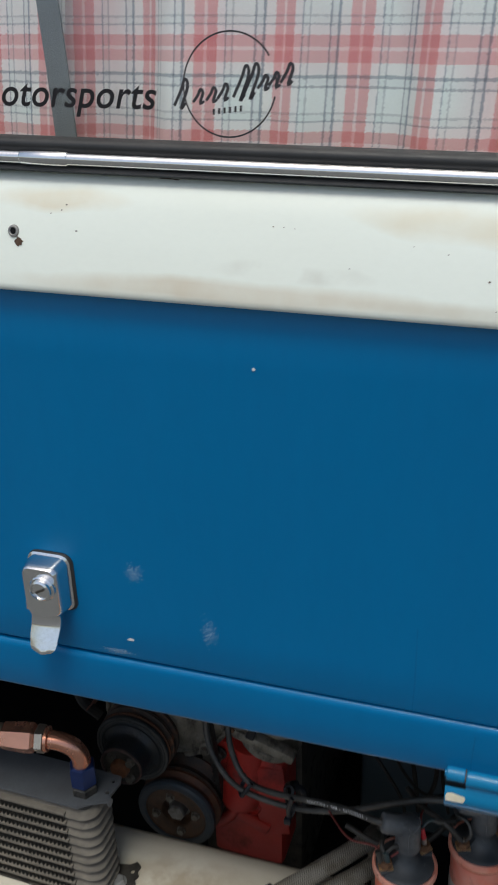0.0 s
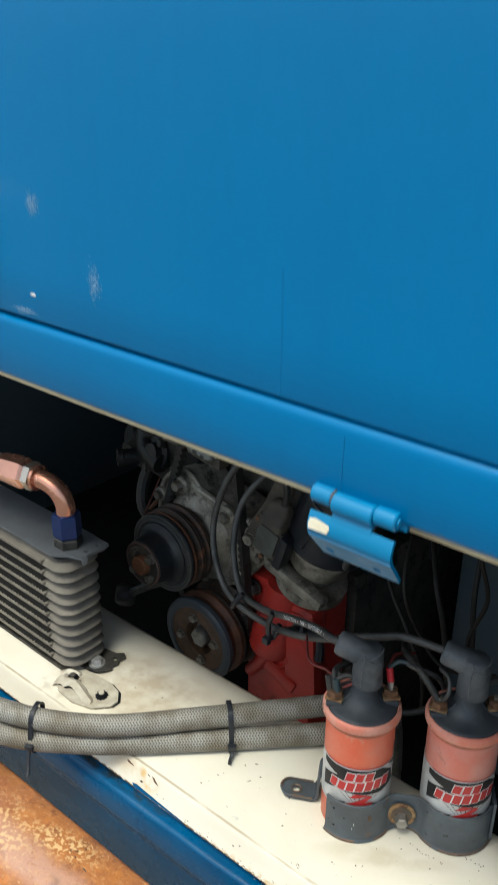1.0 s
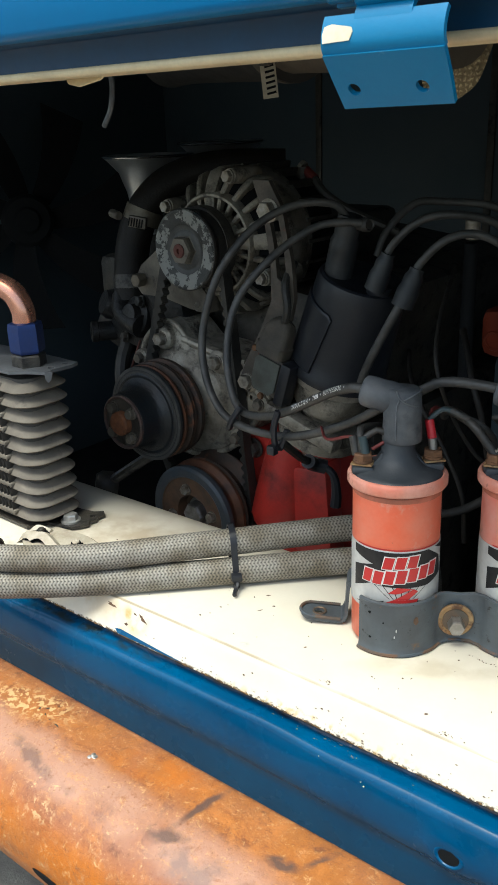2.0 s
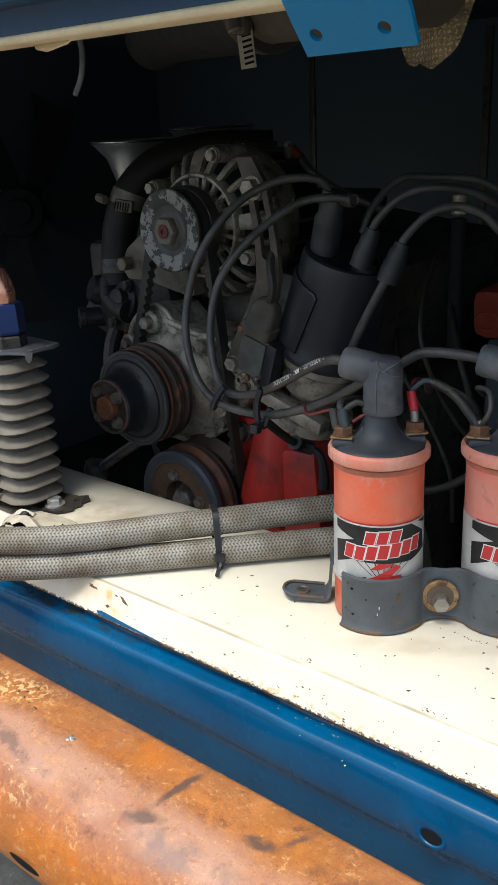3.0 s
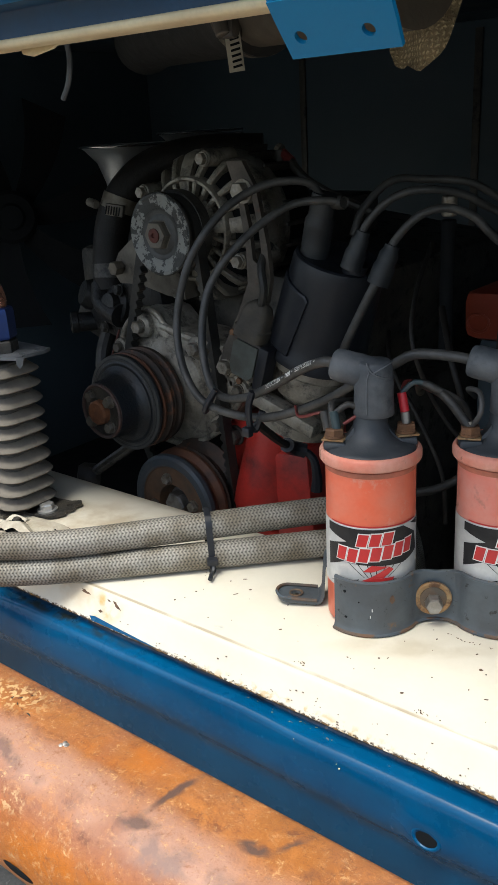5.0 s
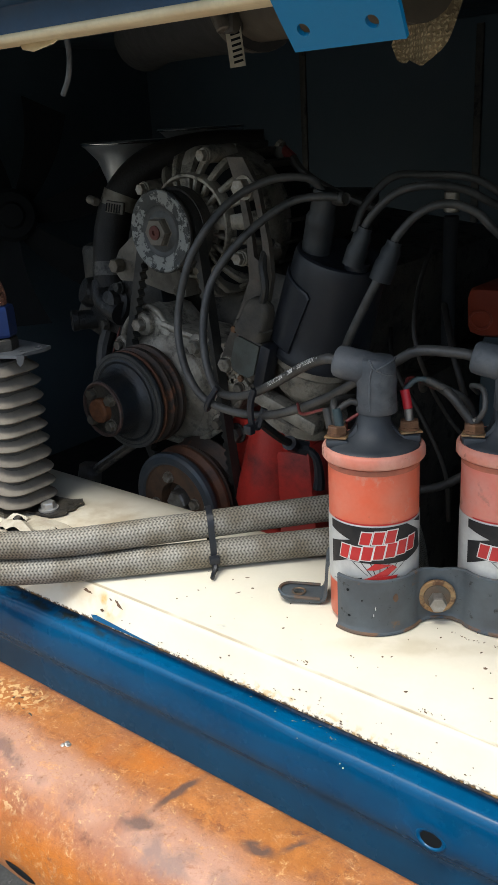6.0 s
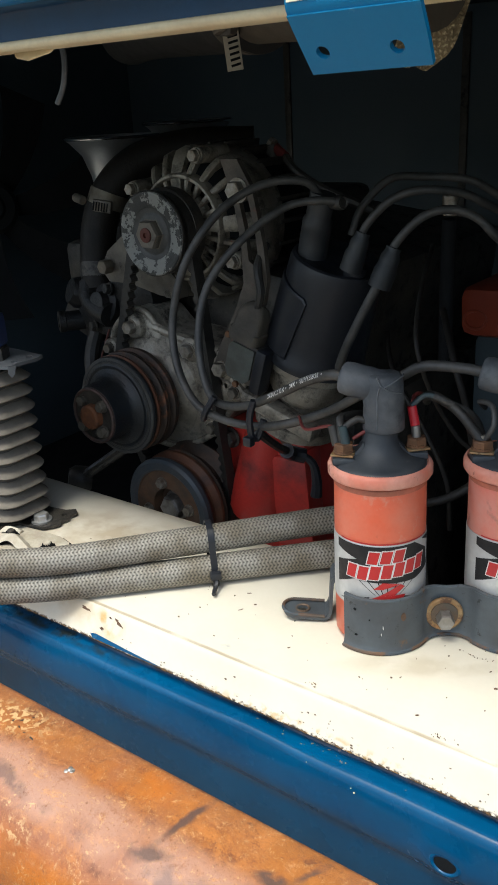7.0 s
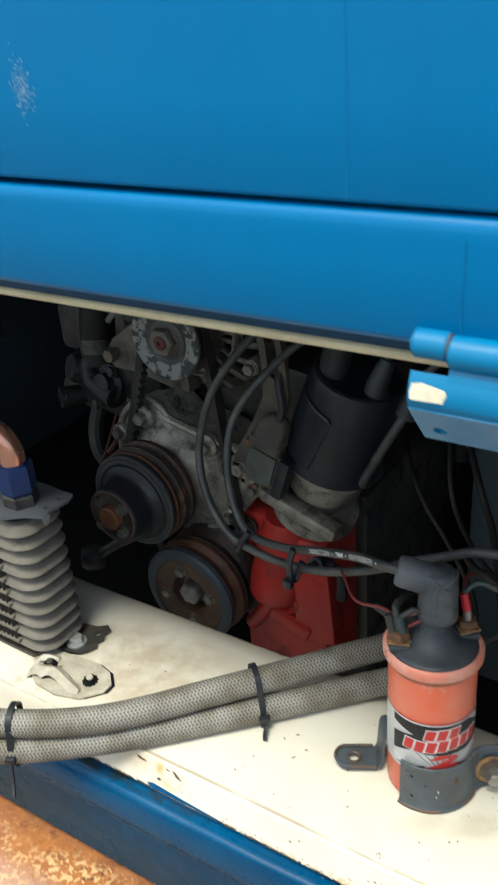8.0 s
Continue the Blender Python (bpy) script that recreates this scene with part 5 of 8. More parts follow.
def ignition_coil(c, body_mat, label, facing_deg, leg):
    coil = thing("ignition_coil", label, "ignition coil", "ignition coils", at=tuple(c))
    m = Matrix.Translation(c)
    R = 0.0272
    can = part("can", lathe(bmesh.new(), [(R - 0.002, 0.001), (R, 0.003), (R, 0.1015), (R - 0.002, 0.1030)], m, 48), body_mat, coil, "", 50)
    part("rim", lathe(bmesh.new(), [(R - 0.001, 0.1030), (R + 0.0008, 0.1038), (R + 0.0026, 0.1046), (R + 0.0034, 0.1058), (R + 0.0034, 0.1100), (R + 0.0026, 0.1116), (R + 0.0012, 0.1122), (R - 0.0002, 0.1106)], m, 48, False), RIM_PINK, coil, "rubbed pale red rim", 50)
    cap = part("cap", lathe(bmesh.new(), [(R + 0.0004, 0.1100), (R - 0.0004, 0.1118), (R - 0.0016, 0.1126), (0.0235, 0.1132), (0.0180, 0.1148), (0.0140, 0.1178), (0.0117, 0.1208), (0.0104, 0.1250), (0.0097, 0.1300), (0.0093, 0.1480), (0.0, 0.1480)], m, 36, False), CAP_BLACK, coil, "weathered black insulator cap", 50)
    part("grime_line", lathe(bmesh.new(), [(R + 0.0001, 0.1000), (R + 0.0003, 0.1008), (R + 0.0004, 0.1026), (R + 0.0002, 0.1032)], m, 48, False), RIM_GRIME, coil, "brown grime under the rim", 50)
    facing = radians(facing_deg)
    # label: silver sleeve, black jags, red and white bars
    part("label_sleeve", lathe(bmesh.new(), [(R + 0.0002, 0.027), (R + 0.00035, 0.0272), (R + 0.00035, 0.0692), (R + 0.0002, 0.0694)], m, 48, False), SILVER_LABEL, coil, "silver, black and red printed label")
    ink = bmesh.new()
    r1 = R + 0.0006
    for poly in ([(-0.0335, 0.0718), (-0.0335, 0.0665), (-0.0180, 0.0625), (-0.0150, 0.0718)], [(-0.0335, 0.0580), (-0.0180, 0.0625), (-0.0180, 0.0500), (-0.0335, 0.0430)], [(-0.0182, 0.0718), (-0.0182, 0.0490), (0.0182, 0.0480), (0.0182, 0.0718)],
                 [(0.0180, 0.0718), (0.0180, 0.0480), (0.0330, 0.0520), (0.0300, 0.0640)], [(0.0240, 0.0718), (0.0335, 0.0718), (0.0335, 0.0680)],
                 [(-0.0320, 0.0330), (-0.0100, 0.0392), (-0.0125, 0.0350)], [(0.0320, 0.0330), (0.0125, 0.0350), (0.0100, 0.0392)]):
        wrapped(ink, poly, r1, c - UPW * 0.0032, facing)
    for k in range(7):
        a = -0.014 + 0.0047 * k
        wrapped(ink, [(a * 0.5, 0.0405), (a * 0.5 + 0.0005, 0.0405), (a * 1.25 + 0.0006, 0.0495), (a * 1.25, 0.0495)], r1, c - UPW * 0.0032, facing)
    part("label_black", ink, BLACK_INK, coil)
    bars = [(-0.0120 + 0.0076 * k, 0.0608 + 0.0005 * k, 0.0064, 0.0078) for k in range(3)] + [(-0.0255 + 0.0072 * k, 0.0490 + 0.0009 * k + 0.0012 * (k == 0), 0.0062, 0.0088) for k in range(7)]
    for a, b, w, h in bars:
        s = 0.0018
        part("label_outline", wrapped(bmesh.new(), [(a - 0.0006, b - 0.0006), (a + w + 0.0002, b - 0.0006), (a + w + s + 0.0006, b + h + 0.0006), (a + s - 0.0004, b + h + 0.0006)], r1 + 0.0002, c - UPW * 0.0032, facing), WHITE_INK, coil)
        part("label_bar", wrapped(bmesh.new(), [(a, b), (a + w - 0.0004, b), (a + w + s - 0.0002, b + h), (a + s, b + h)], r1 + 0.0004, c - UPW * 0.0032, facing), RED_INK, coil)
    red = bmesh.new()
    for poly in ([(-0.0110, 0.0375), (0.0100, 0.0380), (0.0115, 0.0405), (-0.0050, 0.0402)], [(-0.0050, 0.0402), (0.0045, 0.0405), (0.0110, 0.0455), (0.0080, 0.0475)], [(-0.0080, 0.0445), (-0.0025, 0.0445), (0.0080, 0.0476), (-0.0025, 0.0490)]):
        wrapped(red, poly, r1 + 0.0004, c - UPW * 0.0032, facing)
    part("label_swash", red, RED_INK, coil)
    part("label_rule", wrapped(bmesh.new(), [(-0.030, 0.0730), (0.030, 0.0730), (0.030, 0.0738), (-0.030, 0.0738)], R + 0.0004, c - UPW * 0.0032, facing), RED_INK, coil)
    # screw terminals on their lugs
    for sgn, wire_mat in ((-1, GREEN_PLASTIC), (1, RED_PLASTIC)):
        p = c + CU * 0.0212 * sgn + CN * (0.004 if sgn < 0 else -0.004) + UPW * 0.1146
        part("terminal_boss", block(bmesh.new(), p - UPW * 0.0006, (0.0130, 0.0120, 0.0050), Euler((0, 0, radians(33))).to_matrix().to_4x4(), 0.0015), CAP_BLACK, cap)
        web = c + CU * 0.0105 * sgn + CN * (0.002 if sgn < 0 else -0.002) + UPW * 0.1158
        rings = []
        for f, h in ((0.0, 0.0125), (0.25, 0.0080), (0.5, 0.0048), (0.8, 0.0030), (1.0, 0.0026)):
            o = web + CU * sgn * (0.0115 * f - 0.001) - UPW * 0.0030
            rings.append([o - CN * 0.0048, o + CN * 0.0048, o + CN * 0.0040 + UPW * h, o - CN * 0.0040 + UPW * h])
        part("terminal_web", loft(bmesh.new(), rings), CAP_BLACK, cap, "", 50)
        p = p + UPW * 0.0018
        part("lug", block(bmesh.new(), p + UPW * 0.0012, (0.0135, 0.0105, 0.0014), Euler((0, 0, radians(33 + 15 * sgn))).to_matrix().to_4x4(), 0.0005), RUSTY_WASHER, coil)
        bolt(coil, p + UPW * 0.0023, (0, 0, 1), 0.0105, 0.0056, 0.0060, RUSTY_BOLT, "terminal_nut")
        part("terminal_stud", rod(bmesh.new(), p + UPW * 0.006, p + UPW * 0.0105, 0.0019, None, 8), ZINC, coil)
    # rubber boot: upright leg and a side leg
    b0 = c + CU * 0.0020 + UPW * 0.1312
    boot = part("boot", lathe(bmesh.new(), [(0.0100, 0.001), (0.0116, 0), (0.0121, 0.0006), (0.0119, 0.006), (0.0115, 0.014), (0.0119, 0.0185), (0.0114, 0.0215), (0.0111, 0.0270), (0.0104, 0.0310), (0.0090, 0.0328), (0, 0.0332)], Matrix.Translation(b0), 28), GREY_RUBBER, coil, "grey black rubber boot", 50)
    d = Vector(leg).normalized()
    k0 = b0 + UPW * 0.0242
    part("boot_leg", lathe(bmesh.new(), [(0.0094, 0.0), (0.0100, 0.010), (0.0097, 0.013), (0.0098, 0.0205), (0.0092, 0.0240), (0.0078, 0.0252), (0.0048, 0.0254)], place(k0, d), 24), GREY_RUBBER, boot, "", 50)
    for points in ([(-58, 0.0330), (-46, 0.0285), (-30, 0.0262), (-4, 0.0240), (22, 0.0228)], [(-40, 0.0268), (-8, 0.0300), (30, 0.0318), (62, 0.0316)], [(-48, 0.0275), (-54, 0.0240), (-56, 0.0150), (-55, 0.0030)]):
        ring = [b0 + UPW * h + Vector((math.cos(radians(facing - 22 + a)), math.sin(radians(facing - 22 + a)), 0)) * (0.0119 if h < 0.022 else 0.0113 if h < 0.029 else 0.0109) for a, h in points]
        part("boot_crease", tube(bmesh.new(), ring, 0.0005, 6, 0.002), DUST, boot, "dusty crease", 60)
    coil.matrix_basis = Matrix.Translation(c) @ LEAN_BACK
    return c + LEAN_BACK @ (k0 + d * 0.0235 - c), LEAN_BACK.to_3x3() @ d


LEG_A, DIR_A = ignition_coil(COIL_A, COIL_RED, "orange-red ignition coil with a silver and black label", -52, (-0.94, -0.26, 0.20))
LEG_B, DIR_B = ignition_coil(COIL_B, COIL_FADED, "faded pinkish red ignition coil with a stained label", -48, (-0.94, -0.22, 0.20))


EDGE_RUST = material("rusty_bracket_edge", (0.070, 0.058, 0.048), 0.6, 0.1, second=(0.13, 0.066, 0.034), scale=70, amount=1.0, bump=0.3, third=(0.05, 0.065, 0.078), third_scale=60, third_cut=0.52, third_soft=0.06)


def coil_bracket():
    """One strap that wraps the front of both coils, pinched between them, with a foot at its end."""
    br = thing("coil_bracket", "grey steel strap bracket bolted round both ignition coils", "bracket", at=(0.0875, 0.155, 0.6))
    mid = (COIL_A + COIL_B) / 2
    half = (COIL_B - COIL_A).length / 2
    ax = (COIL_B - COIL_A).normalized()
    nn = Vector((ax.y, -ax.x, 0))
    R = 0.0282
    line = []
    for i in range(25):
        a = radians(222 + (330 - 222) * i / 24)
        line.append((-half + R * math.cos(a), -R * math.sin(a)))
    line += [(-0.0085, 0.0098), (0.0, 0.0090), (0.0085, 0.0098)]
    for i in range(25):
        a = radians(210 + (335 - 210) * i / 24)
        line.append((half + R * math.cos(a), -R * math.sin(a)))
    bm = bmesh.new()
    rows = []
    for i, (u, v) in enumerate(line):
        p0, p1 = line[max(i - 1, 0)], line[min(i + 1, len(line) - 1)]
        t = Vector((p1[0] - p0[0], p1[1] - p0[1])).normalized()
        out = Vector((t.y, -t.x)) * -1
        if out.y < 0 and abs(u) < half * 0.5:
            out = -out
        base = mid + ax * u + nn * v
        off = (ax * out.x + nn * out.y) * 0.0022
        pinch = max(0.0, 1 - abs(u) / 0.017)
        lo, hi = 0.0012 + 0.0012 * pinch ** 0.7, 0.0360 - 0.0022 * pinch
        rows.append([base + off * 0.9 + UPW * lo, base + off * 1.9 + UPW * lo, base + off * 1.3 + UPW * (lo + 0.0018), base + off + UPW * (lo + 0.0045), base + off + UPW * hi, base + UPW * hi, base + UPW * (lo + 0.0045), base + off * 0.3 + UPW * (lo + 0.0018)])
    loft(bm, rows)
    part("strap", bm, BRACKET, br, "", 40)
    for a, b, mat in ((0, 1, EDGE_RUST), (4, 5, BRACKET)):
        part("rolled_edge", tube(bmesh.new(), [(r[a] + r[b]) / 2 for r in rows], 0.0013, 8, 0.004), mat, br)
    p = mid - ax * 0.002 + nn * 0.0140 + UPW * 0.0178
    part("washer", lathe(bmesh.new(), [(0.0112, -0.0006), (0.0112, 0.0008), (0.0104, 0.0012), (0.0080, 0.0008)], place(p, nn), 28), RUSTY_WASHER, br, "rusty yellow washer")
    part("seat_ring", lathe(bmesh.new(), [(0.0082, 0.0006), (0.0080, 0.0016), (0.0066, 0.0019), (0.0, 0.0019)], place(p, nn), 24), FOOT_RUST, br, "rusty brown washer seat")
    bolt(br, p + nn * 0.0018 - UPW * 0.0012, nn, 0.0092, 0.0075, 0.0, STEEL)
    # foot: an angle with a slot, beside the first coil
    start = COIL_A - ax * 0.0315 - nn * 0.0120
    along = Euler((0, 0, math.atan2(ax.y, ax.x))).to_matrix().to_4x4()
    bm = bmesh.new()
    rows = []
    for u, h in ((0.0050, 0.0335), (0.0026, 0.0325), (0.0012, 0.0290), (0.0004, 0.0180), (-0.0002, 0.0080), (-0.0016, 0.0044), (-0.0045, 0.0026)):
        o = start + ax * u + UPW * h
        rows.append([o - nn * 0.0092, o + nn * 0.0092, o + nn * 0.0092 + ax * 0.0020 - UPW * 0.0010, o - nn * 0.0092 + ax * 0.0020 - UPW * 0.0010])
    loft(bm, rows)
    part("angle", bm, BRACKET, br, "", 50)
    bm = bmesh.new()
    outline = [(-0.003, -0.0092)] + [(-0.0215 - 0.0080 * math.sin(radians(a)), -0.0088 * math.cos(radians(a))) for a in range(0, 181, 15)] + [(-0.003, 0.0092)]
    plate(bm, outline, 0.0022, Matrix.Translation(start + UPW * 0.0012) @ along @ pose(0, 0, 0, 0, 5, 0), ((-0.0170, 0.0, 0.0034),))
    foot = part("foot", bm, BRACKET, br, "grey slotted foot with a rusty slot", 30)
    ring = [(start + along.to_3x3() @ Vector((-0.0170 + 0.0042 * math.cos(a), 0.0040 * math.sin(a), 0.0054)) - UPW * 0.0004) for a in (2 * math.pi * k / 16 for k in range(17))]
    part("slot_rim", tube(bmesh.new(), ring, 0.0008, 6, 0.002), FOOT_RUST, foot)
    edge = [start + along.to_3x3() @ Vector((a, b, 0.0044 - a * 0.087)) for a, b in outline]
    part("rolled_edge", tube(bmesh.new(), edge, 0.0011, 8, 0.004), EDGE_RUST, foot)
    end = COIL_B + ax * 0.0290 + nn * 0.004
    bm = bmesh.new()
    block(bm, end + UPW * 0.0205, (0.0026, 0.020, 0.038), Euler((0, 0, math.atan2(ax.y, ax.x))).to_matrix().to_4x4(), 0.0006)
    part("angle", bm, BRACKET, br)
    return br


strap_bracket = coil_bracket()


# ---- the engine ----
engine = thing("engine", "dirty red engine with a cast alloy front cover and rusty pulleys", "engine", at=(-0.2, 0.4, 0.45))
bm = bmesh.new()
block(bm, (-0.170, 0.340, 0.5350), (0.096, 0.07, 0.195), None, 0.008)
block(bm, (-0.143, 0.315, 0.590), (0.048, 0.03, 0.060), None, 0.006)
part("block_casting", bm, ENGINE_RED, engine, "red painted engine block, oily", 40)
bm = bmesh.new()
lathe(bm, [(0.026, 0), (0.030, 0.010), (0.027, 0.030), (0.022, 0.075), (0.020, 0.09)], place((-0.178, 0.306, 0.545), (0.15, 0.05, 1)), 20)
part("filter_neck", bm, ENGINE_RED, engine, "", 50)
bm = bmesh.new()
block(bm, (-0.136, 0.312, 0.558), (0.040, 0.030, 0.110), Euler((0, radians(-4), radians(8))).to_matrix().to_4x4(), 0.004)
block(bm, (-0.160, 0.304, 0.520), (0.050, 0.022, 0.020), Euler((0, radians(24), 0)).to_matrix().to_4x4(), 0.004)
tube(bm, [(-0.205, 0.300, 0.500), (-0.190, 0.296, 0.520), (-0.176, 0.298, 0.545)], 0.008, 12, 0.006)
part("casting_web", bm, ENGINE_RED, engine, "", 40)
part("core_plug", lathe(bmesh.new(), [(0.013, 0), (0.013, 0.006), (0.011, 0.0075), (0.0095, 0.004), (0, 0.004)], place((-0.160, 0.300, 0.545), (0.1, -1, 0.1)), 18, False), ENGINE_RED, engine, "", 40)
bm = bmesh.new()
block(bm, (-0.250, 0.560, 0.700), (0.22, 0.40, 0.14), Euler((0, radians(8), 0)).to_matrix().to_4x4(), 0.012)
part("cylinder_head", bm, BLACK_METAL, engine, "black grimy cylinder head", 40)
part("manifold", block(bmesh.new(), (-0.300, 0.500, 0.780), (0.12, 0.26, 0.07), None, 0.010), BLACK_METAL, engine, "", 40)
part("carburettor_base", block(bmesh.new(), (-0.440, 0.505, 0.740), (0.16, 0.22, 0.06), None, 0.010), BLACK_METAL, engine, "", 40)

part("crankcase", block(bmesh.new(), (-0.190, 0.560, 0.470), (0.150, 0.36, 0.320), None, 0.010), BLACK_METAL, engine, "black grimy crankcase", 40)

# front cover: a ribbed alloy casting
COVER = [(-0.352, 0.652), (-0.345, 0.700), (-0.328, 0.722), (-0.310, 0.732), (-0.292, 0.728), (-0.276, 0.713), (-0.240, 0.7105), (-0.214, 0.704), (-0.196, 0.704), (-0.180, 0.694), (-0.178, 0.676), (-0.190, 0.655), (-0.205, 0.636), (-0.226, 0.615), (-0.262, 0.598), (-0.305, 0.598), (-0.340, 0.615)]
bm = bmesh.new()
rings = []
cxm, czm = -0.268, 0.662
for k, y in ((1.0, 0.345), (1.0, 0.304), (0.975, 0.299), (0.93, 0.2975), (0.84, 0.2955)):
    rings.append([(cxm + (a - cxm) * k, y, czm + (b - czm) * k) for a, b in COVER])
loft(bm, rings)
part("front_cover", bm, ALUMINIUM, engine, "grey cast alloy front cover", 30)
part("cover_rim", tube(bmesh.new(), [(cxm + (a - cxm) * 0.985, 0.2975, czm + (b - czm) * 0.985) for a, b in COVER + COVER[:1]], 0.0034, 8, 0.005), ALUMINIUM, engine, "", 60)
for a, b in ((-0.343, 0.690), (-0.186, 0.668), (-0.216, 0.628)):
    part("cover_boss", lathe(bmesh.new(), [(0.0095, 0), (0.0088, 0.005), (0.0070, 0.0065)], place((a, 0.2965, b), BACK), 18), ALUMINIUM, engine, "", 40)
    bolt(engine, (a, 0.2905, b), BACK, 0.0090, 0.0060, 0.0060, GRIMY_STEEL)
bm = bmesh.new()
lathe(bm, [(0.058, 0), (0.056, 0.004), (0.047, 0.012), (0.030, 0.020), (0.024, 0.026)], place((-0.288, 0.302, 0.653), BACK), 32)
part("pump_snout", bm, ALUMINIUM, engine, "", 50)
for p in ((-0.3075, 0.296, 0.7155), (-0.198, 0.296, 0.690), (-0.235, 0.296, 0.7015)):
    part("cover_boss", lathe(bmesh.new(), [(0.0125, 0), (0.0115, 0.006), (0.0090, 0.008)], place(p, BACK), 20), ALUMINIUM, engine, "", 40)
    bolt(engine, Vector(p) + BACK * 0.0075, BACK, 0.0115, 0.0075, 0.0072, ZINC)
bm = bmesh.new()
for a, b in (((-0.285, 0.7165), (-0.205, 0.7035)), ((-0.205, 0.703), (-0.188, 0.672))):
    tube(bm, [(a[0], 0.2965, a[1]), ((a[0] + b[0]) / 2, 0.2955, (a[1] + b[1]) / 2 - 0.0015), (b[0], 0.2965, b[1])], 0.0042, 8)
part("cover_rib", bm, ALUMINIUM, engine)
bm = bmesh.new()
for k in range(5):
    block(bm, (-0.222 + 0.0055 * k, 0.2965, 0.679 - 0.002 * k), (0.0032, 0.002, 0.0045))
part("cast_marks", bm, ALUMINIUM, engine)
bolt(engine, (-0.202, 0.301, 0.618), BACK, 0.014, 0.009, 0.010, BLACK_METAL)


GROOVE = material("grimy_groove", (0.034, 0.028, 0.023), 0.6, 0.2, second=(0.075, 0.040, 0.024), scale=60, amount=1.0, bump=0.3, third=(0.16, 0.062, 0.030), third_scale=34, third_cut=0.53, third_soft=0.1)
NOSE_RUST = material("nose_rust", (0.20, 0.075, 0.028), 0.75, 0.0, second=(0.09, 0.035, 0.018), scale=150, amount=1.0, bump=0.3)


HUB_RUST = material("hub_rust", (0.115, 0.068, 0.056), 0.6, 0.15, second=(0.05, 0.036, 0.032), scale=90, amount=1.0, bump=0.3)


def water_pump_pulley(cx, cz):
    y = 0.302
    m = place((cx, y, cz), BACK)
    pul = part("pump_pulley", lathe(bmesh.new(), [(0.030, 0.0525), (0.0445, 0.0525), (0.0470, 0.0535), (0.0475, 0.0560), (0.0462, 0.0585), (0.0435, 0.0592), (0.0420, 0.0585), (0.0395, 0.0600), (0.0370, 0.0600), (0.0350, 0.0615), (0.0315, 0.0640), (0.0290, 0.0690), (0.0278, 0.0820), (0.0270, 0.0860), (0.0255, 0.0870), (0.0245, 0.0850), (0.0, 0.0850)], m, 48), BLUE_BLACK, engine, "black pump pulley with a rusty groove", 30)
    part("groove", lathe(bmesh.new(), [(0.0470, 0.0385), (0.0482, 0.0395), (0.0482, 0.0412), (0.0455, 0.0425), (0.0420, 0.0450), (0.0420, 0.0470), (0.0450, 0.0505), (0.0458, 0.0522), (0.030, 0.0526)], m, 48), GROOVE, pul, "rusty belt groove", 30)
    part("groove_rim", lathe(bmesh.new(), [(0.0430, 0.0455), (0.0460, 0.0472), (0.0477, 0.0490), (0.0478, 0.0508), (0.0450, 0.0518)], m, 48), PULLEY_RUST, pul, "rust red groove rim", 30)
    part("rear_groove", lathe(bmesh.new(), [(0.0440, 0.0040), (0.0482, 0.0055), (0.0484, 0.0075), (0.0440, 0.0100), (0.0400, 0.0130), (0.0400, 0.0170), (0.0455, 0.0220), (0.0482, 0.0250), (0.0488, 0.0300), (0.0440, 0.0330), (0.0440, 0.0350), (0.0484, 0.0372), (0.0480, 0.0386), (0.030, 0.0388)], m, 48), GROOVE, pul, "", 30)
    part("worn_edge", lathe(bmesh.new(), [(0.0466, 0.0578), (0.0472, 0.0578), (0.0468, 0.0588), (0.0458, 0.0590)], m, 48), WORN_GREY, pul, "worn grey edge of the disc", 40)
    part("hub_face", lathe(bmesh.new(), [(0.0245, 0.0845), (0.0240, 0.0868), (0.0140, 0.0872), (0.0, 0.0872)], m, 32, False), BLACK_METAL, pul)
    part("hub_rim", lathe(bmesh.new(), [(0.0248, 0.0830), (0.0268, 0.0850), (0.0266, 0.0882), (0.0252, 0.0892), (0.0236, 0.0882), (0.0234, 0.0868)], m, 36, False), HUB_RUST, pul, "worn purple brown hub rim", 40)
    part("hub_nose", lathe(bmesh.new(), [(0.0118, 0.0870), (0.0116, 0.0930), (0.0100, 0.0948), (0.0, 0.0950)], m, 24, False), NOSE_RUST, pul, "rust orange hub nose")
    for k in range(4):
        a = radians(40 + 90 * k)
        p = Vector((cx + 0.0175 * math.cos(a), y - 0.0870, cz + 0.0175 * math.sin(a)))
        bolt(pul, p, BACK, 0.0090, 0.0060, 0.0058, GRIMY_STEEL)


water_pump_pulley(-0.2915, 0.6515)


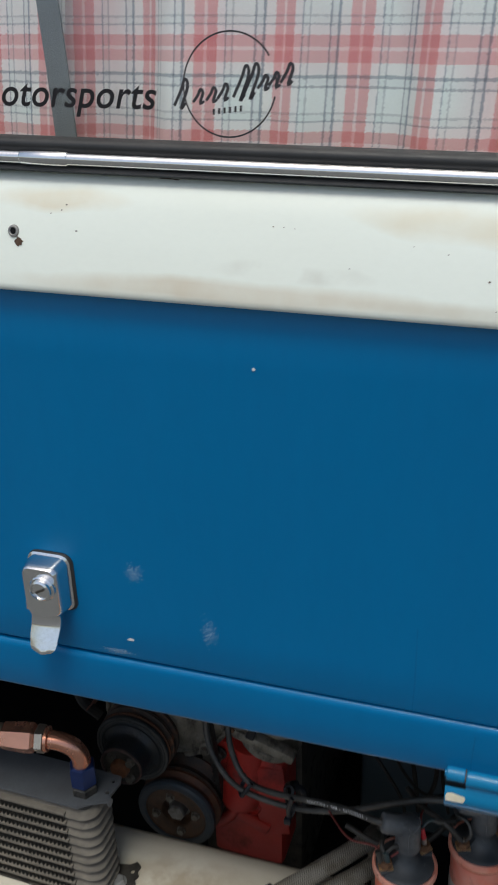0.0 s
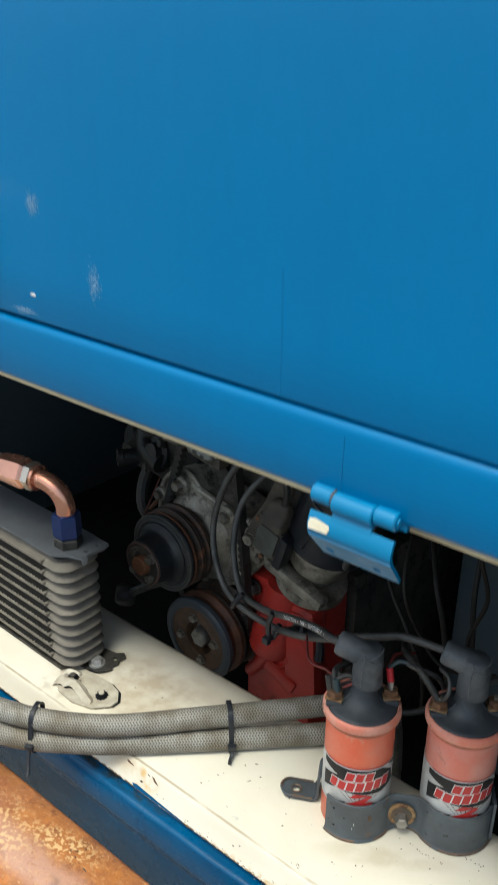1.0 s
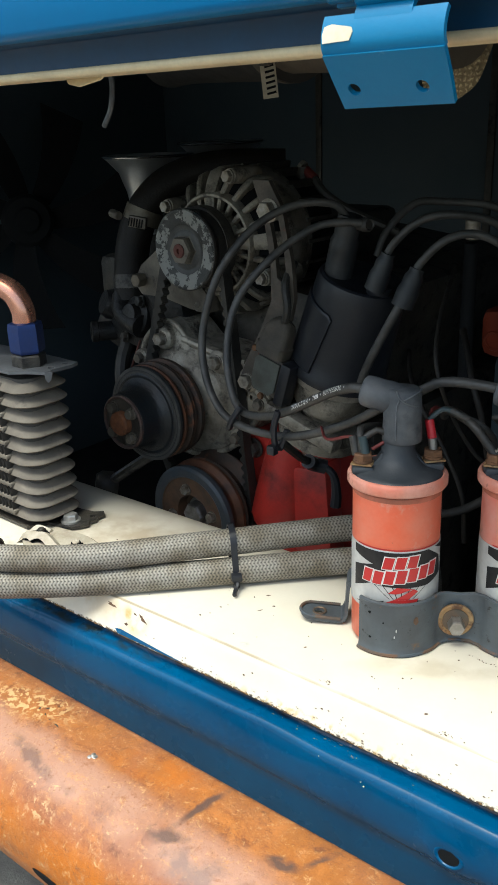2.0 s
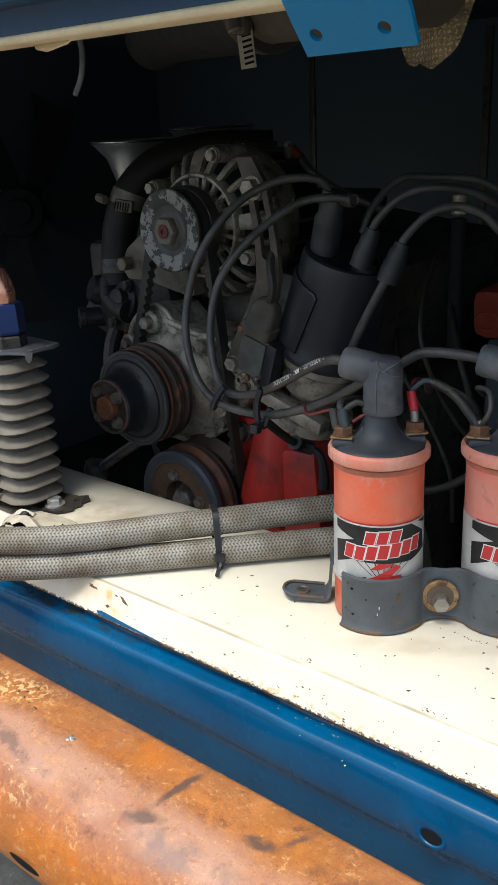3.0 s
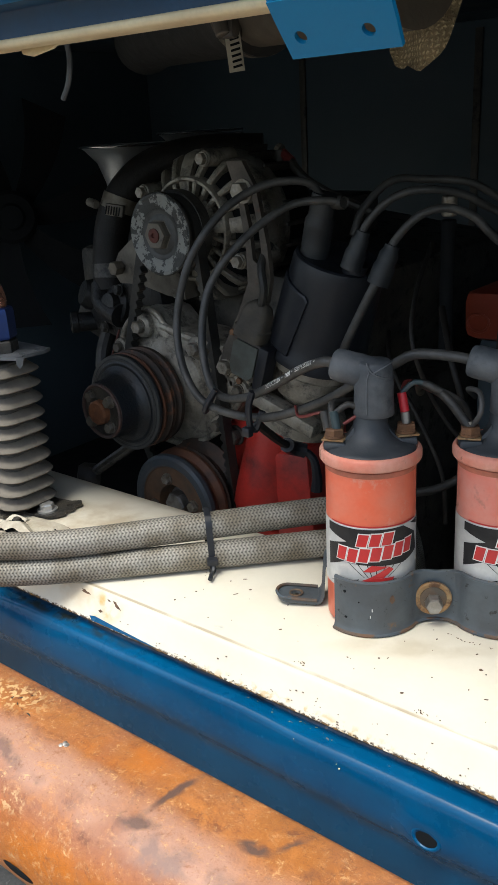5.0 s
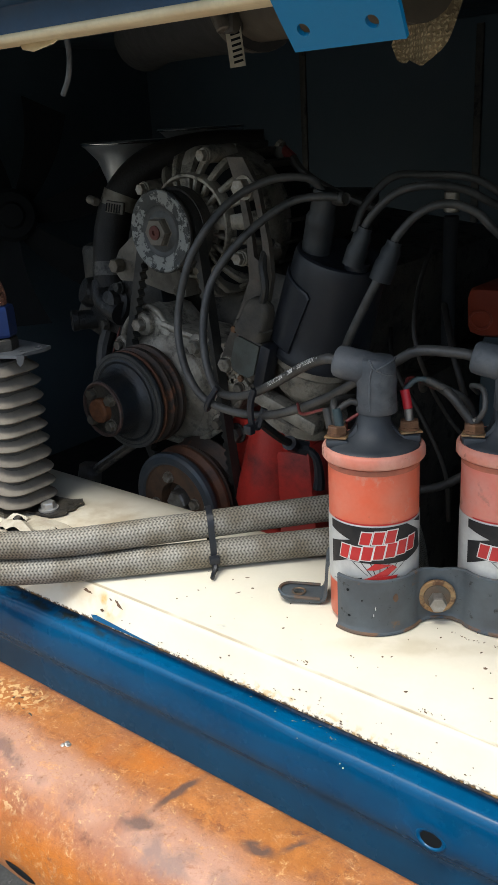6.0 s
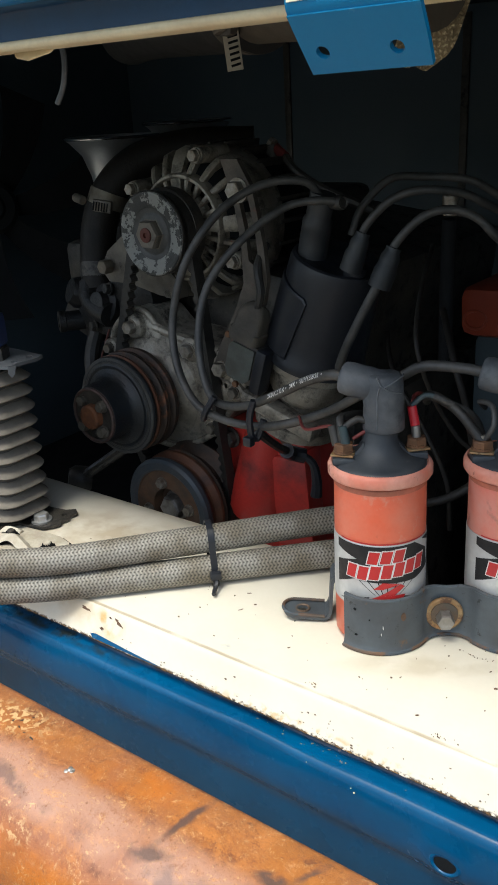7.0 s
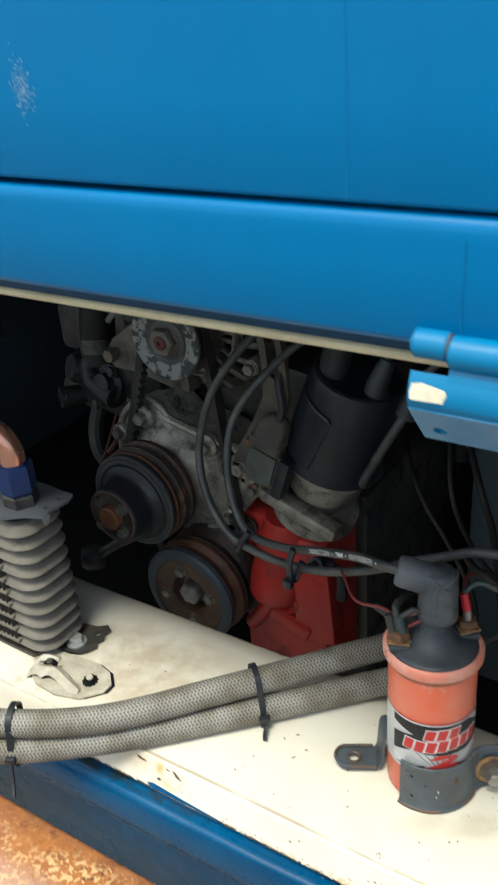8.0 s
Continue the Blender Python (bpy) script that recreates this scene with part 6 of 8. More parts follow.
def crank_pulley(cx, cz):
    y = 0.297
    m = place((cx, y, cz), BACK)
    pul = part("crank_pulley", lathe(bmesh.new(), [(0.0395, 0.0450), (0.0400, 0.0480), (0.0420, 0.0492), (0.0480, 0.0490), (0.0510, 0.0470), (0.0515, 0.0430), (0.0500, 0.0400), (0.038, 0.0398)], m, 48, False), BLUE_GREY, engine, "blue-grey rimmed crank pulley with rust", 30)
    part("groove", lathe(bmesh.new(), [(0.0440, 0.0240), (0.0512, 0.0250), (0.0525, 0.0262), (0.0522, 0.0290), (0.0470, 0.0330), (0.0465, 0.0350), (0.0490, 0.0390), (0.0500, 0.0402), (0.035, 0.0404)], m, 48, False), PULLEY_RUST, pul, "rusty belt groove", 30)
    part("rear_groove", lathe(bmesh.new(), [(0.0400, -0.004), (0.0530, -0.002), (0.0540, 0.0010), (0.0500, 0.0050), (0.0445, 0.0100), (0.0445, 0.0140), (0.0510, 0.0200), (0.0525, 0.0225), (0.0500, 0.0238), (0.0430, 0.0242)], m, 48, False), GROOVE, pul, "", 30)
    part("web", lathe(bmesh.new(), [(0.0400, 0.0478), (0.0390, 0.0462), (0.0230, 0.0460), (0.0205, 0.0450), (0.0200, 0.0330), (0.0, 0.0330)], m, 40, False), WEB_RUST, pul, "rust brown web", 30)
    bolt(pul, (cx, y - 0.033, cz), BACK, 0.0210, 0.0140, 0.0150, STEEL)
    for k in range(4):
        a = radians(102 + 90 * k)
        bolt(pul, (cx + 0.0270 * math.cos(a), y - 0.0460, cz + 0.0270 * math.sin(a)), BACK, 0.0085, 0.0055, 0.0058, ZINC)


BLUE_GREY = material("blue_grey_rim", (0.045, 0.062, 0.078), 0.5, 0.2, second=(0.10, 0.09, 0.08), scale=60, bump=0.1)
WEB_RUST = material("rust_brown_web", (0.16, 0.085, 0.045), 0.65, 0.1, second=(0.07, 0.05, 0.035), scale=60, amount=1.0, bump=0.2)
crank_pulley(-0.2435, 0.5535)


def hull(points):
    points = sorted(points)

    def half(seq):
        out = []
        for p in seq:
            while len(out) > 1 and (out[-1][0] - out[-2][0]) * (p[1] - out[-2][1]) - (out[-1][1] - out[-2][1]) * (p[0] - out[-2][0]) <= 0:
                out.pop()
            out.append(p)
        return out[:-1]

    return half(points) + half(points[::-1])


def drive_belt(wheels, y, wide, thick):
    """A notched belt round wheels (x, z, radius) in one plane."""
    pts = [(x + r * math.cos(2 * math.pi * i / 90), z + r * math.sin(2 * math.pi * i / 90)) for x, z, r in wheels for i in range(90)]
    ring = [Vector(p) for p in hull(pts)]
    path = []
    for a, b in zip(ring, ring[1:] + ring[:1]):
        k = max(1, round((b - a).length / 0.0022))
        path += [a + (b - a) * i / k for i in range(k)]
    bm = bmesh.new()
    rows = []
    n = len(path)
    for i, p in enumerate(path):
        t = (path[(i + 1) % n] - path[i - 1]).normalized()
        out = Vector((t.y, -t.x))
        tooth = 0.0026 if (i // 2) % 2 else 0.0
        a, b = p + out * thick * 0.4, p - out * (thick * 0.6 - tooth)
        rows.append([bm.verts.new(v) for v in ((a.x, y - wide / 2, a.y), (a.x, y + wide / 2, a.y), (b.x, y + wide * 0.36, b.y), (b.x, y - wide * 0.36, b.y))])
    for i in range(n):
        q, r = rows[i], rows[(i + 1) % n]
        for k in range(4):
            bm.faces.new((q[k], q[(k + 1) % 4], r[(k + 1) % 4], r[k]))
    solo("drive_belt", bm, RUBBER, "black notched rubber belt round the pulleys", "belt", smooth=25)


drive_belt([(-0.2540, 0.8070, 0.0315), (-0.2915, 0.6515, 0.0425), (-0.2435, 0.5535, 0.0475)], 0.2880, 0.0115, 0.0085)


SHAFT_RED = material("dull_red_shaft", (0.11, 0.032, 0.022), 0.7, 0.1, second=(0.05, 0.02, 0.015), scale=200)


# ---- alternator ----
def alternator(cx, cz):
    alt = thing("alternator", "dull alloy alternator with a worn grey pulley", "alternator", at=(cx, 0.35, cz))
    m = place((cx, 0.440, cz), BACK)   # heights run towards the pulley
    part("stator", lathe(bmesh.new(), [(0.050, 0.010), (0.0600, 0.014), (0.0625, 0.018), (0.0625, 0.100), (0.0560, 0.112), (0.0470, 0.1180), (0.030, 0.1180)], m, 40), FAN_BLACK, alt, "", 40)
    coil_bm = bmesh.new()
    for k in range(26):
        a = 2 * math.pi * k / 26
        tube(coil_bm, [(cx + 0.0580 * math.cos(a), 0.3440, cz + 0.0580 * math.sin(a)), (cx + 0.0560 * math.cos(a + 0.05), 0.3340, cz + 0.0560 * math.sin(a + 0.05)), (cx + 0.052 * math.cos(a + 0.1), 0.3310, cz + 0.052 * math.sin(a + 0.1))], 0.0028, 5, 0.004)
    part("windings", coil_bm, PULLEY_RUST, alt, "reddish copper windings")
    # front housing: rim, ribs over the shoulder and inner ring
    rim = part("front_rim", lathe(bmesh.new(), [(0.0660, 0.060), (0.0685, 0.064), (0.0685, 0.094), (0.0670, 0.0965), (0.0640, 0.0965), (0.0635, 0.060)], m, 48), ALUMINIUM, alt, "", 40)
    part("front_ring", lathe(bmesh.new(), [(0.0430, 0.1180), (0.0432, 0.1280), (0.0445, 0.1300), (0.0466, 0.1298), (0.0478, 0.1275), (0.0480, 0.1180)], m, 40), ALUMINIUM, alt, "", 40)
    part("front_boss", lathe(bmesh.new(), [(0.032, 0.116), (0.032, 0.124), (0.026, 0.130), (0.020, 0.1300)], m, 32), ALUMINIUM, alt, "", 40)
    for k in range(20):
        a = 2 * math.pi * (k + 0.3) / 20
        wide = 0.052 if k % 5 else 0.13
        outer, inner = [], []
        for rad, yy in ((0.0690, 0.356), (0.0692, 0.338), (0.0665, 0.3275), (0.0590, 0.3210), (0.0500, 0.3160), (0.0440, 0.3125), (0.0300, 0.3120)):
            wa = wide * (0.055 / max(rad, 0.042)) ** 0.5
            ring = []
            for da, dr, dy in ((-wa, 0, 0.0012), (-wa * 0.5, 0.0006, 0), (wa * 0.5, 0.0006, 0), (wa, 0, 0.0012), (wa * 0.9, -0.007, 0.007), (-wa * 0.9, -0.007, 0.007)):
                ring.append((cx + (rad + dr) * math.cos(a + da), yy + dy, cz + (rad + dr) * math.sin(a + da)))
            outer.append(ring)
        part("rib", loft(bmesh.new(), outer), ALUMINIUM, alt, "", 35)
    for k in range(22):
        a = 2 * math.pi * k / 22
        bm = bmesh.new()
        block(bm, (cx + 0.0665 * math.cos(a), 0.395, cz + 0.0665 * math.sin(a)), (0.008, 0.050, 0.0035), Euler((0, -a, 0)).to_matrix().to_4x4(), 0.0006)
        part("rear_fin", bm, BLACK_METAL, alt)
    for px, py, pz in ((-0.2325, 0.318, 0.8690), (-0.1870, 0.306, 0.7830), (-0.2750, 0.318, 0.7470), (-0.3130, 0.318, 0.8400)):
        part("ear", rod(bmesh.new(), (px, 0.352, pz), (px, py - 0.004, pz), 0.0085, 0.0072, 14, 0.001), ALUMINIUM, alt, "", 40)
        bolt(alt, (px, py - 0.004, pz), BACK, 0.0095, 0.0060, 0.0062, ZINC)
    # mounting arm from the lower left of the housing
    bm = bmesh.new()
    plate(bm, [(-0.362, 0.764), (-0.350, 0.782), (-0.318, 0.804), (-0.300, 0.800), (-0.262, 0.760), (-0.262, 0.742), (-0.285, 0.744), (-0.322, 0.752), (-0.352, 0.752)], 0.016, Matrix.Translation((0, 0.324, 0)) @ pose(0, 0, 0, 90))
    part("mount_arm", bm, GRIMY_STEEL, alt, "", 30)
    bolt(alt, (-0.3480, 0.3060, 0.7680), BACK, 0.0125, 0.010, 0.0, BAND, "bolt", "dull brown bolt head")
    # pulley with fan guard plate
    m = place((cx - 0.002, 0.4485, cz), BACK)
    pul = part("pulley", lathe(bmesh.new(), [(0.0300, 0.1400), (0.0345, 0.1410), (0.0372, 0.1440), (0.0372, 0.1560), (0.0300, 0.1610), (0.0300, 0.1640), (0.0355, 0.1690), (0.0370, 0.1702), (0.0370, 0.1732), (0.0362, 0.1738), (0.0340, 0.1700)], m, 48), BLACK_METAL, alt, "black belt pulley", 30)
    part("pulley_face", lathe(bmesh.new(), [(0.0364, 0.1736), (0.0356, 0.1748), (0.0335, 0.1750), (0.0322, 0.1744), (0.0300, 0.1742), (0.0240, 0.1736), (0.0222, 0.1726)], m, 56, False), FLAKED, pul, "grey face with flaked pale paint", 30)
    part("pulley_dish", lathe(bmesh.new(), [(0.0224, 0.1728), (0.0205, 0.1716), (0.0180, 0.1714), (0.0165, 0.1722), (0.0150, 0.1726), (0.0100, 0.1728)], m, 40, False), WORN_GREY, pul, "", 30)
    part("pulley_nut", lathe(bmesh.new(), [(0.0146, 0.1702), (0.0150, 0.1722), (0.0138, 0.1730), (0.0132, 0.1732), (0.0132, 0.1780), (0.0122, 0.1802), (0.0064, 0.1802), (0.0062, 0.1770)], m, 6), GRIMY_STEEL, pul, "", 20)
    part("shaft_end", lathe(bmesh.new(), [(0.0064, 0.1770), (0.0064, 0.1812), (0.0050, 0.1818), (0.0022, 0.1816), (0.0020, 0.1798), (0.0, 0.1798)], m, 18, False), SHAFT_RED, pul, "rusty shaft end")


alternator(-0.2540, 0.8070)

# slotted adjuster strap beside the alternator
adjuster = thing("adjuster_bracket", "grimy slotted steel strap holding the alternator", "bracket", at=(-0.165, 0.29, 0.77))
bm = bmesh.new()
OUT = [(-0.183, 0.868), (-0.166, 0.868), (-0.152, 0.845), (-0.143, 0.800), (-0.141, 0.772), (-0.146, 0.752), (-0.160, 0.735), (-0.178, 0.700), (-0.196, 0.680), (-0.206, 0.690), (-0.196, 0.712), (-0.178, 0.742), (-0.166, 0.768), (-0.166, 0.800), (-0.172, 0.838)]


STRAP_GRIME = material("grimy_strap", (0.105, 0.088, 0.070), 0.6, 0.15, second=(0.045, 0.038, 0.031), scale=50, amount=1.0, bump=0.4, third=(0.12, 0.05, 0.035), third_scale=45, third_cut=0.60, third_soft=0.1)


def slotted(bm, outline, slot, thick, y):
    made = []
    for ring in (outline, slot):
        vs = [bm.verts.new((a, y, b)) for a, b in ring]
        for p, q in zip(vs, vs[1:] + vs[:1]):
            made.append(bm.edges.new((p, q)))
    bmesh.ops.triangle_fill(bm, use_beauty=True, edges=made)
    ext = bmesh.ops.extrude_face_region(bm, geom=bm.faces[:])
    bmesh.ops.translate(bm, verts=[g for g in ext["geom"] if isinstance(g, bmesh.types.BMVert)], vec=(0, thick, 0))
    return bm


slotted(bm, OUT, [(-0.1690, 0.850), (-0.1590, 0.848), (-0.1515, 0.815), (-0.1490, 0.790), (-0.1530, 0.784), (-0.1590, 0.788), (-0.1615, 0.815)], 0.005, 0.287)
part("strap", bm, STRAP_GRIME, adjuster, "", 30)
bolt(adjuster, (-0.1655, 0.287, 0.8440), BACK, 0.014, 0.009, 0.010, ZINC)
bolt(adjuster, (-0.196, 0.287, 0.6900), BACK, 0.0115, 0.007, 0.0075, ALUMINIUM)


# ---- distributor ----
def distributor(base, axis):
    dist = thing("distributor", "black distributor cap on an alloy body with rubber boots", "distributor", at=tuple(base))
    d = Vector(axis).normalized()
    m = place(base, d)
    part("body", lathe(bmesh.new(), [(0.020, -0.060), (0.022, -0.040), (0.030, -0.034), (0.034, -0.028), (0.034, -0.010), (0.0395, -0.006), (0.0405, 0.003), (0.036, 0.004)], m, 36), ALUMINIUM, dist, "dusty alloy distributor body", 40)
    cap = part("cap", lathe(bmesh.new(), [(0.0400, 0.002), (0.0440, 0.0025), (0.0445, 0.008), (0.0425, 0.011), (0.0415, 0.030), (0.0394, 0.078), (0.0388, 0.0900), (0.0376, 0.0935), (0.0350, 0.0946), (0.0325, 0.0930), (0.012, 0.0930), (0.0, 0.0930)], m, 48, True), PLASTIC, dist, "satin black cap", 40)
    # raised panel round the side of the cap, ending in a step
    face = Vector((-0.50, -0.86, 0))
    face = (face - d * face.dot(d)).normalized()
    side = d.cross(face).normalized()
    rings = []
    for k in range(17):
        a = radians(-50 + 76 * k / 16)
        top = 0.0775 - 0.0085 * k / 16 - (0.003 if k == 16 else 0)
        proud = min(1.0, 0.2 + k / 8)
        ring = []
        for h, out in ((0.012, -0.004), (0.0122, 0.0018), (0.014, 0.0030), (top - 0.0020, 0.0030), (top - 0.0003, 0.0022), (top + 0.0002, -0.004)):
            swing = a + radians(9) * (h - 0.02) / 0.05 * k / 16
            ray = face * math.cos(swing) + side * math.sin(swing)
            ring.append(base + d * h + ray * (0.0420 - 0.0034 * (h - 0.011) / 0.079 + (out * proud if out > 0 else out)))
        rings.append(ring)
    part("cap_panel", loft(bmesh.new(), rings), PLASTIC, cap, "", 25)
    # towers with boots
    up2 = (d * 0.8 + Vector((0.25, 0.05, 0.45)) * 0.5).normalized()
    for u, v in ((0.026, 0.000),):
        p = base + d * 0.0915 + side * u + face * v
        part("tower", tube(bmesh.new(), [p - up2 * 0.004, p + up2 * 0.004, p + up2 * 0.010], 0.0100, 14, 0.004), PLASTIC, dist, "", 50)
    # clamp plate, pickup and module on the front
    bm = bmesh.new()
    block(bm, base - d * 0.044 + Vector((-0.004, -0.030, -0.004)), (0.080, 0.018, 0.014), Euler((0, radians(18), 0)).to_matrix().to_4x4(), 0.004)
    lathe(bm, [(0.030, -0.052), (0.040, -0.056), (0.040, -0.066), (0.028, -0.074), (0.02, -0.09)], m, 24)
    part("mount_flange", bm, ALUMINIUM, dist, "", 40)


DBASE = Vector((-0.1230, 0.3250, 0.6995))
distributor(DBASE, (0.32, -0.05, 0.945))

MODULE_GREEN = material("module_plate", (0.115, 0.130, 0.118), 0.5, 0.3, second=(0.075, 0.072, 0.060), scale=60, amount=1.0, bump=0.2)
PLUG_BROWN = material("dusty_brown_rubber", (0.088, 0.074, 0.054), 0.7, second=(0.038, 0.033, 0.026), scale=45, amount=1.0, bump=0.4)
module = thing("ignition_module", "small dirty metal ignition module beside the distributor", "ignition module", at=(-0.168, 0.285, 0.70))
TILTED = Euler((0, radians(17), 0)).to_matrix().to_4x4()
part("case", block(bmesh.new(), (-0.166, 0.2870, 0.7010), (0.036, 0.014, 0.038), TILTED, 0.003), STRAP_GRIME, module, "", 40)
corners = [(-0.0135, -0.0095), (-0.0085, -0.0165), (0.0085, -0.0165), (0.0135, -0.0110), (0.0135, 0.0165), (-0.0105, 0.0165), (-0.0135, 0.0125)]
part("cover", plate(bmesh.new(), corners, 0.0028, Matrix.Translation((-0.169, 0.2805, 0.7015)) @ TILTED @ pose(0, 0, 0, 90)), MODULE_GREEN, module, "grey green cover plate", 30)
part("side_guard", block(bmesh.new(), (-0.1465, 0.2810, 0.6965), (0.011, 0.016, 0.040), TILTED, 0.002), PLASTIC, module)
for dx, dz in ((-0.0165, 0.0205), (0.0005, -0.0205)):
    q = Vector((-0.169, 0.2795, 0.7015)) + TILTED.to_3x3() @ Vector((dx, 0, dz))
    bolt(module, q, BACK, 0.0055, 0.0030, 0.0, RUSTY_BOLT, "screw", "rusty screw")
plug = thing("wire_plug", "dusty brown rubber wire plug", "connector", at=(-0.158, 0.285, 0.735))
rings = []
for h, w, deep in ((-0.0170, 0.026, 0.014), (-0.0160, 0.031, 0.019), (-0.0060, 0.032, 0.020), (-0.0050, 0.029, 0.018), (0.0080, 0.027, 0.017), (0.0150, 0.022, 0.014), (0.0190, 0.013, 0.009)):
    rings.append([Vector((-0.158, 0.2850, 0.7360)) + TILTED.to_3x3() @ Vector((u + 0.10 * h, v, h)) for u, v in rounded(w, deep, 0.005, 4)])
part("shell", loft(bmesh.new(), rings), PLUG_BROWN, plug, "", 50)
part("lead", tube(bmesh.new(), [(-0.150, 0.283, 0.748), (-0.143, 0.280, 0.765), (-0.148, 0.284, 0.785), (-0.150, 0.30, 0.80)], 0.0035, 8), RUBBER, plug)

# ---- ignition cables ----
INNER = [LEG_A - DIR_A * 0.006, LEG_A + DIR_A * 0.006, (-0.006, 0.145, 0.7490), (-0.045, 0.165, 0.7275), (-0.084, 0.180, 0.7080), (-0.118, 0.190, 0.7010), (-0.139, 0.200, 0.7100), (-0.152, 0.210, 0.741), (-0.153, 0.225, 0.778), (-0.135, 0.245, 0.810), (-0.113, 0.275, 0.833), (-0.093, 0.292, 0.837), (-0.080, 0.302, 0.835)]
OUTER = [LEG_B - DIR_B * 0.006, LEG_B + DIR_B * 0.008, (0.062, 0.167, 0.762), (0.046, 0.168, 0.753), (0.020, 0.170, 0.738), (-0.007, 0.172, 0.721), (-0.040, 0.175, 0.705), (-0.074, 0.180, 0.694), (-0.112, 0.185, 0.691), (-0.142, 0.190, 0.697), (-0.167, 0.200, 0.719), (-0.178, 0.210, 0.752), (-0.170, 0.220, 0.795), (-0.154, 0.235, 0.826), (-0.141, 0.255, 0.843), (-0.123, 0.275, 0.852), (-0.105, 0.295, 0.850), (-0.099, 0.305, 0.838)]
THIRD = [(-0.066, 0.302, 0.796), (-0.059, 0.305, 0.817), (-0.039, 0.310, 0.837), (-0.017, 0.320, 0.843), (0.005, 0.340, 0.838), (0.019, 0.360, 0.826), (0.05, 0.42, 0.80)]
FOURTH = [(-0.034, 0.291, 0.788), (-0.028, 0.295, 0.807), (-0.010, 0.300, 0.826), (0.007, 0.310, 0.831), (0.024, 0.320, 0.824), (0.037, 0.330, 0.808), (0.06, 0.38, 0.77)]
FIFTH = [(-0.090, 0.335, 0.805), (-0.083, 0.340, 0.826), (-0.069, 0.360, 0.846), (-0.050, 0.380, 0.846), (-0.020, 0.400, 0.842), (0.000, 0.420, 0.827), (0.03, 0.48, 0.79)]
SIXTH = [(-0.0345, 0.288, 0.784), (-0.043, 0.285, 0.768), (-0.059, 0.283, 0.737), (-0.068, 0.2845, 0.7195), (-0.0755, 0.291, 0.7045), (-0.0800, 0.310, 0.6935), (-0.083, 0.340, 0.688)]
for line in (INNER, OUTER, THIRD, FOURTH, FIFTH, SIXTH):
    tagged(solo("ignition_cable", tube(bmesh.new(), line, 0.0037 if line is SIXTH else 0.0032, 12, 0.005), WIRE, "dusty black rubber ignition cable", "cable"), group="ignition cables")
for a, b in ((THIRD[0], THIRD[1]), (FOURTH[0], FOURTH[1])):
    p, q = Vector(a), Vector(b)
    d = (q - p).normalized()
    solo("plug_boot", tube(bmesh.new(), [p - d * 0.013, p - d * 0.006, p + d * 0.004, p + d * 0.018], 0.0088, 16, 0.003, lambda t: 1.0 if t < 0.5 else 0.86 if t < 0.8 else 0.66), BOOT_BLACK, "black rubber boot on an ignition cable", "boot", group="plug boots")
p = Vector((-0.099, 0.306, 0.835))
solo("plug_boot", tube(bmesh.new(), [p - Vector((0.012, -0.002, 0.045)), p - Vector((0.008, -0.002, 0.028)), p - Vector((0.003, 0, 0.012)), p + Vector((0.002, 0, 0.006))], 0.0122, 16, 0.003, lambda t: 1.0 if t < 0.6 else 0.85), BOOT_BLACK, "black rubber boot on an ignition cable", "boot", group="plug boots")
p = Vector((-0.078, 0.3025, 0.8345))
solo("cable_end", lathe(bmesh.new(), [(0.0045, -0.012), (0.0056, -0.006), (0.0058, 0.0), (0.0046, 0.002), (0.0034, 0.001), (0, 0.001)], place(p, (0.8, -0.25, 0.05)), 14), RUBBER, "rubber cable end with a bare tip", "cable end")


def cable_words(line, start, body, size, face):
    """Lettering laid along a cable on the side that faces the given way."""
    path = glide(line, 0.002)
    run = [0.0]
    for a, b in zip(path, path[1:]):
        run.append(run[-1] + (b - a).length)
    bm = words(body, size, 0.0, 1.15)
    for v in bm.verts:
        s, h = start + v.co.x, v.co.y - size * 0.35
        i = min(max(1, sum(1 for r in run if r < s) - 1), len(path) - 2)
        d = (path[i + 1] - path[i - 1]).normalized()
        k = (s - run[i]) / max(1e-6, run[i + 1] - run[i])
        p = path[i] + (path[i + 1] - path[i]) * k
        out = Vector(face) - d * Vector(face).dot(d)
        out.normalize()
        up = out.cross(d).normalized()
        a = h / 0.0032
        v.co = p + (out * math.cos(a) + up * math.sin(a)) * (0.00338 + v.co.z)
    return bm


printed = cable_words(INNER[::-1], 0.3040, "INDUCTION  •  7MM  •  SUPPRESSOR  •", 0.0043, (0.45, -0.75, 0.5))
solo("cable_print", printed, WHITE_INK, "white print on the ignition cable", "lettering")

tie = thing("wire_tie", "black cable ties holding the two cables together", "cable tie", "cable ties", at=(-0.128, 0.19, 0.697))
part("strap", tube(bmesh.new(), [(-0.1190, 0.186, 0.7070), (-0.1255, 0.1825, 0.6960), (-0.1300, 0.184, 0.6880), (-0.1340, 0.192, 0.6890), (-0.130, 0.195, 0.700)], 0.0024, 7, 0.003), PLASTIC, tie)
part("strap", tube(bmesh.new(), [(-0.0700, 0.171, 0.7170), (-0.0735, 0.170, 0.7050), (-0.0740, 0.1715, 0.6900), (-0.0730, 0.176, 0.6860), (-0.0690, 0.180, 0.7000)], 0.0026, 7, 0.003), PLASTIC, tie)
part("head", block(bmesh.new(), (-0.0745, 0.1685, 0.6865), (0.007, 0.006, 0.007), None, 0.001), PLASTIC, tie)

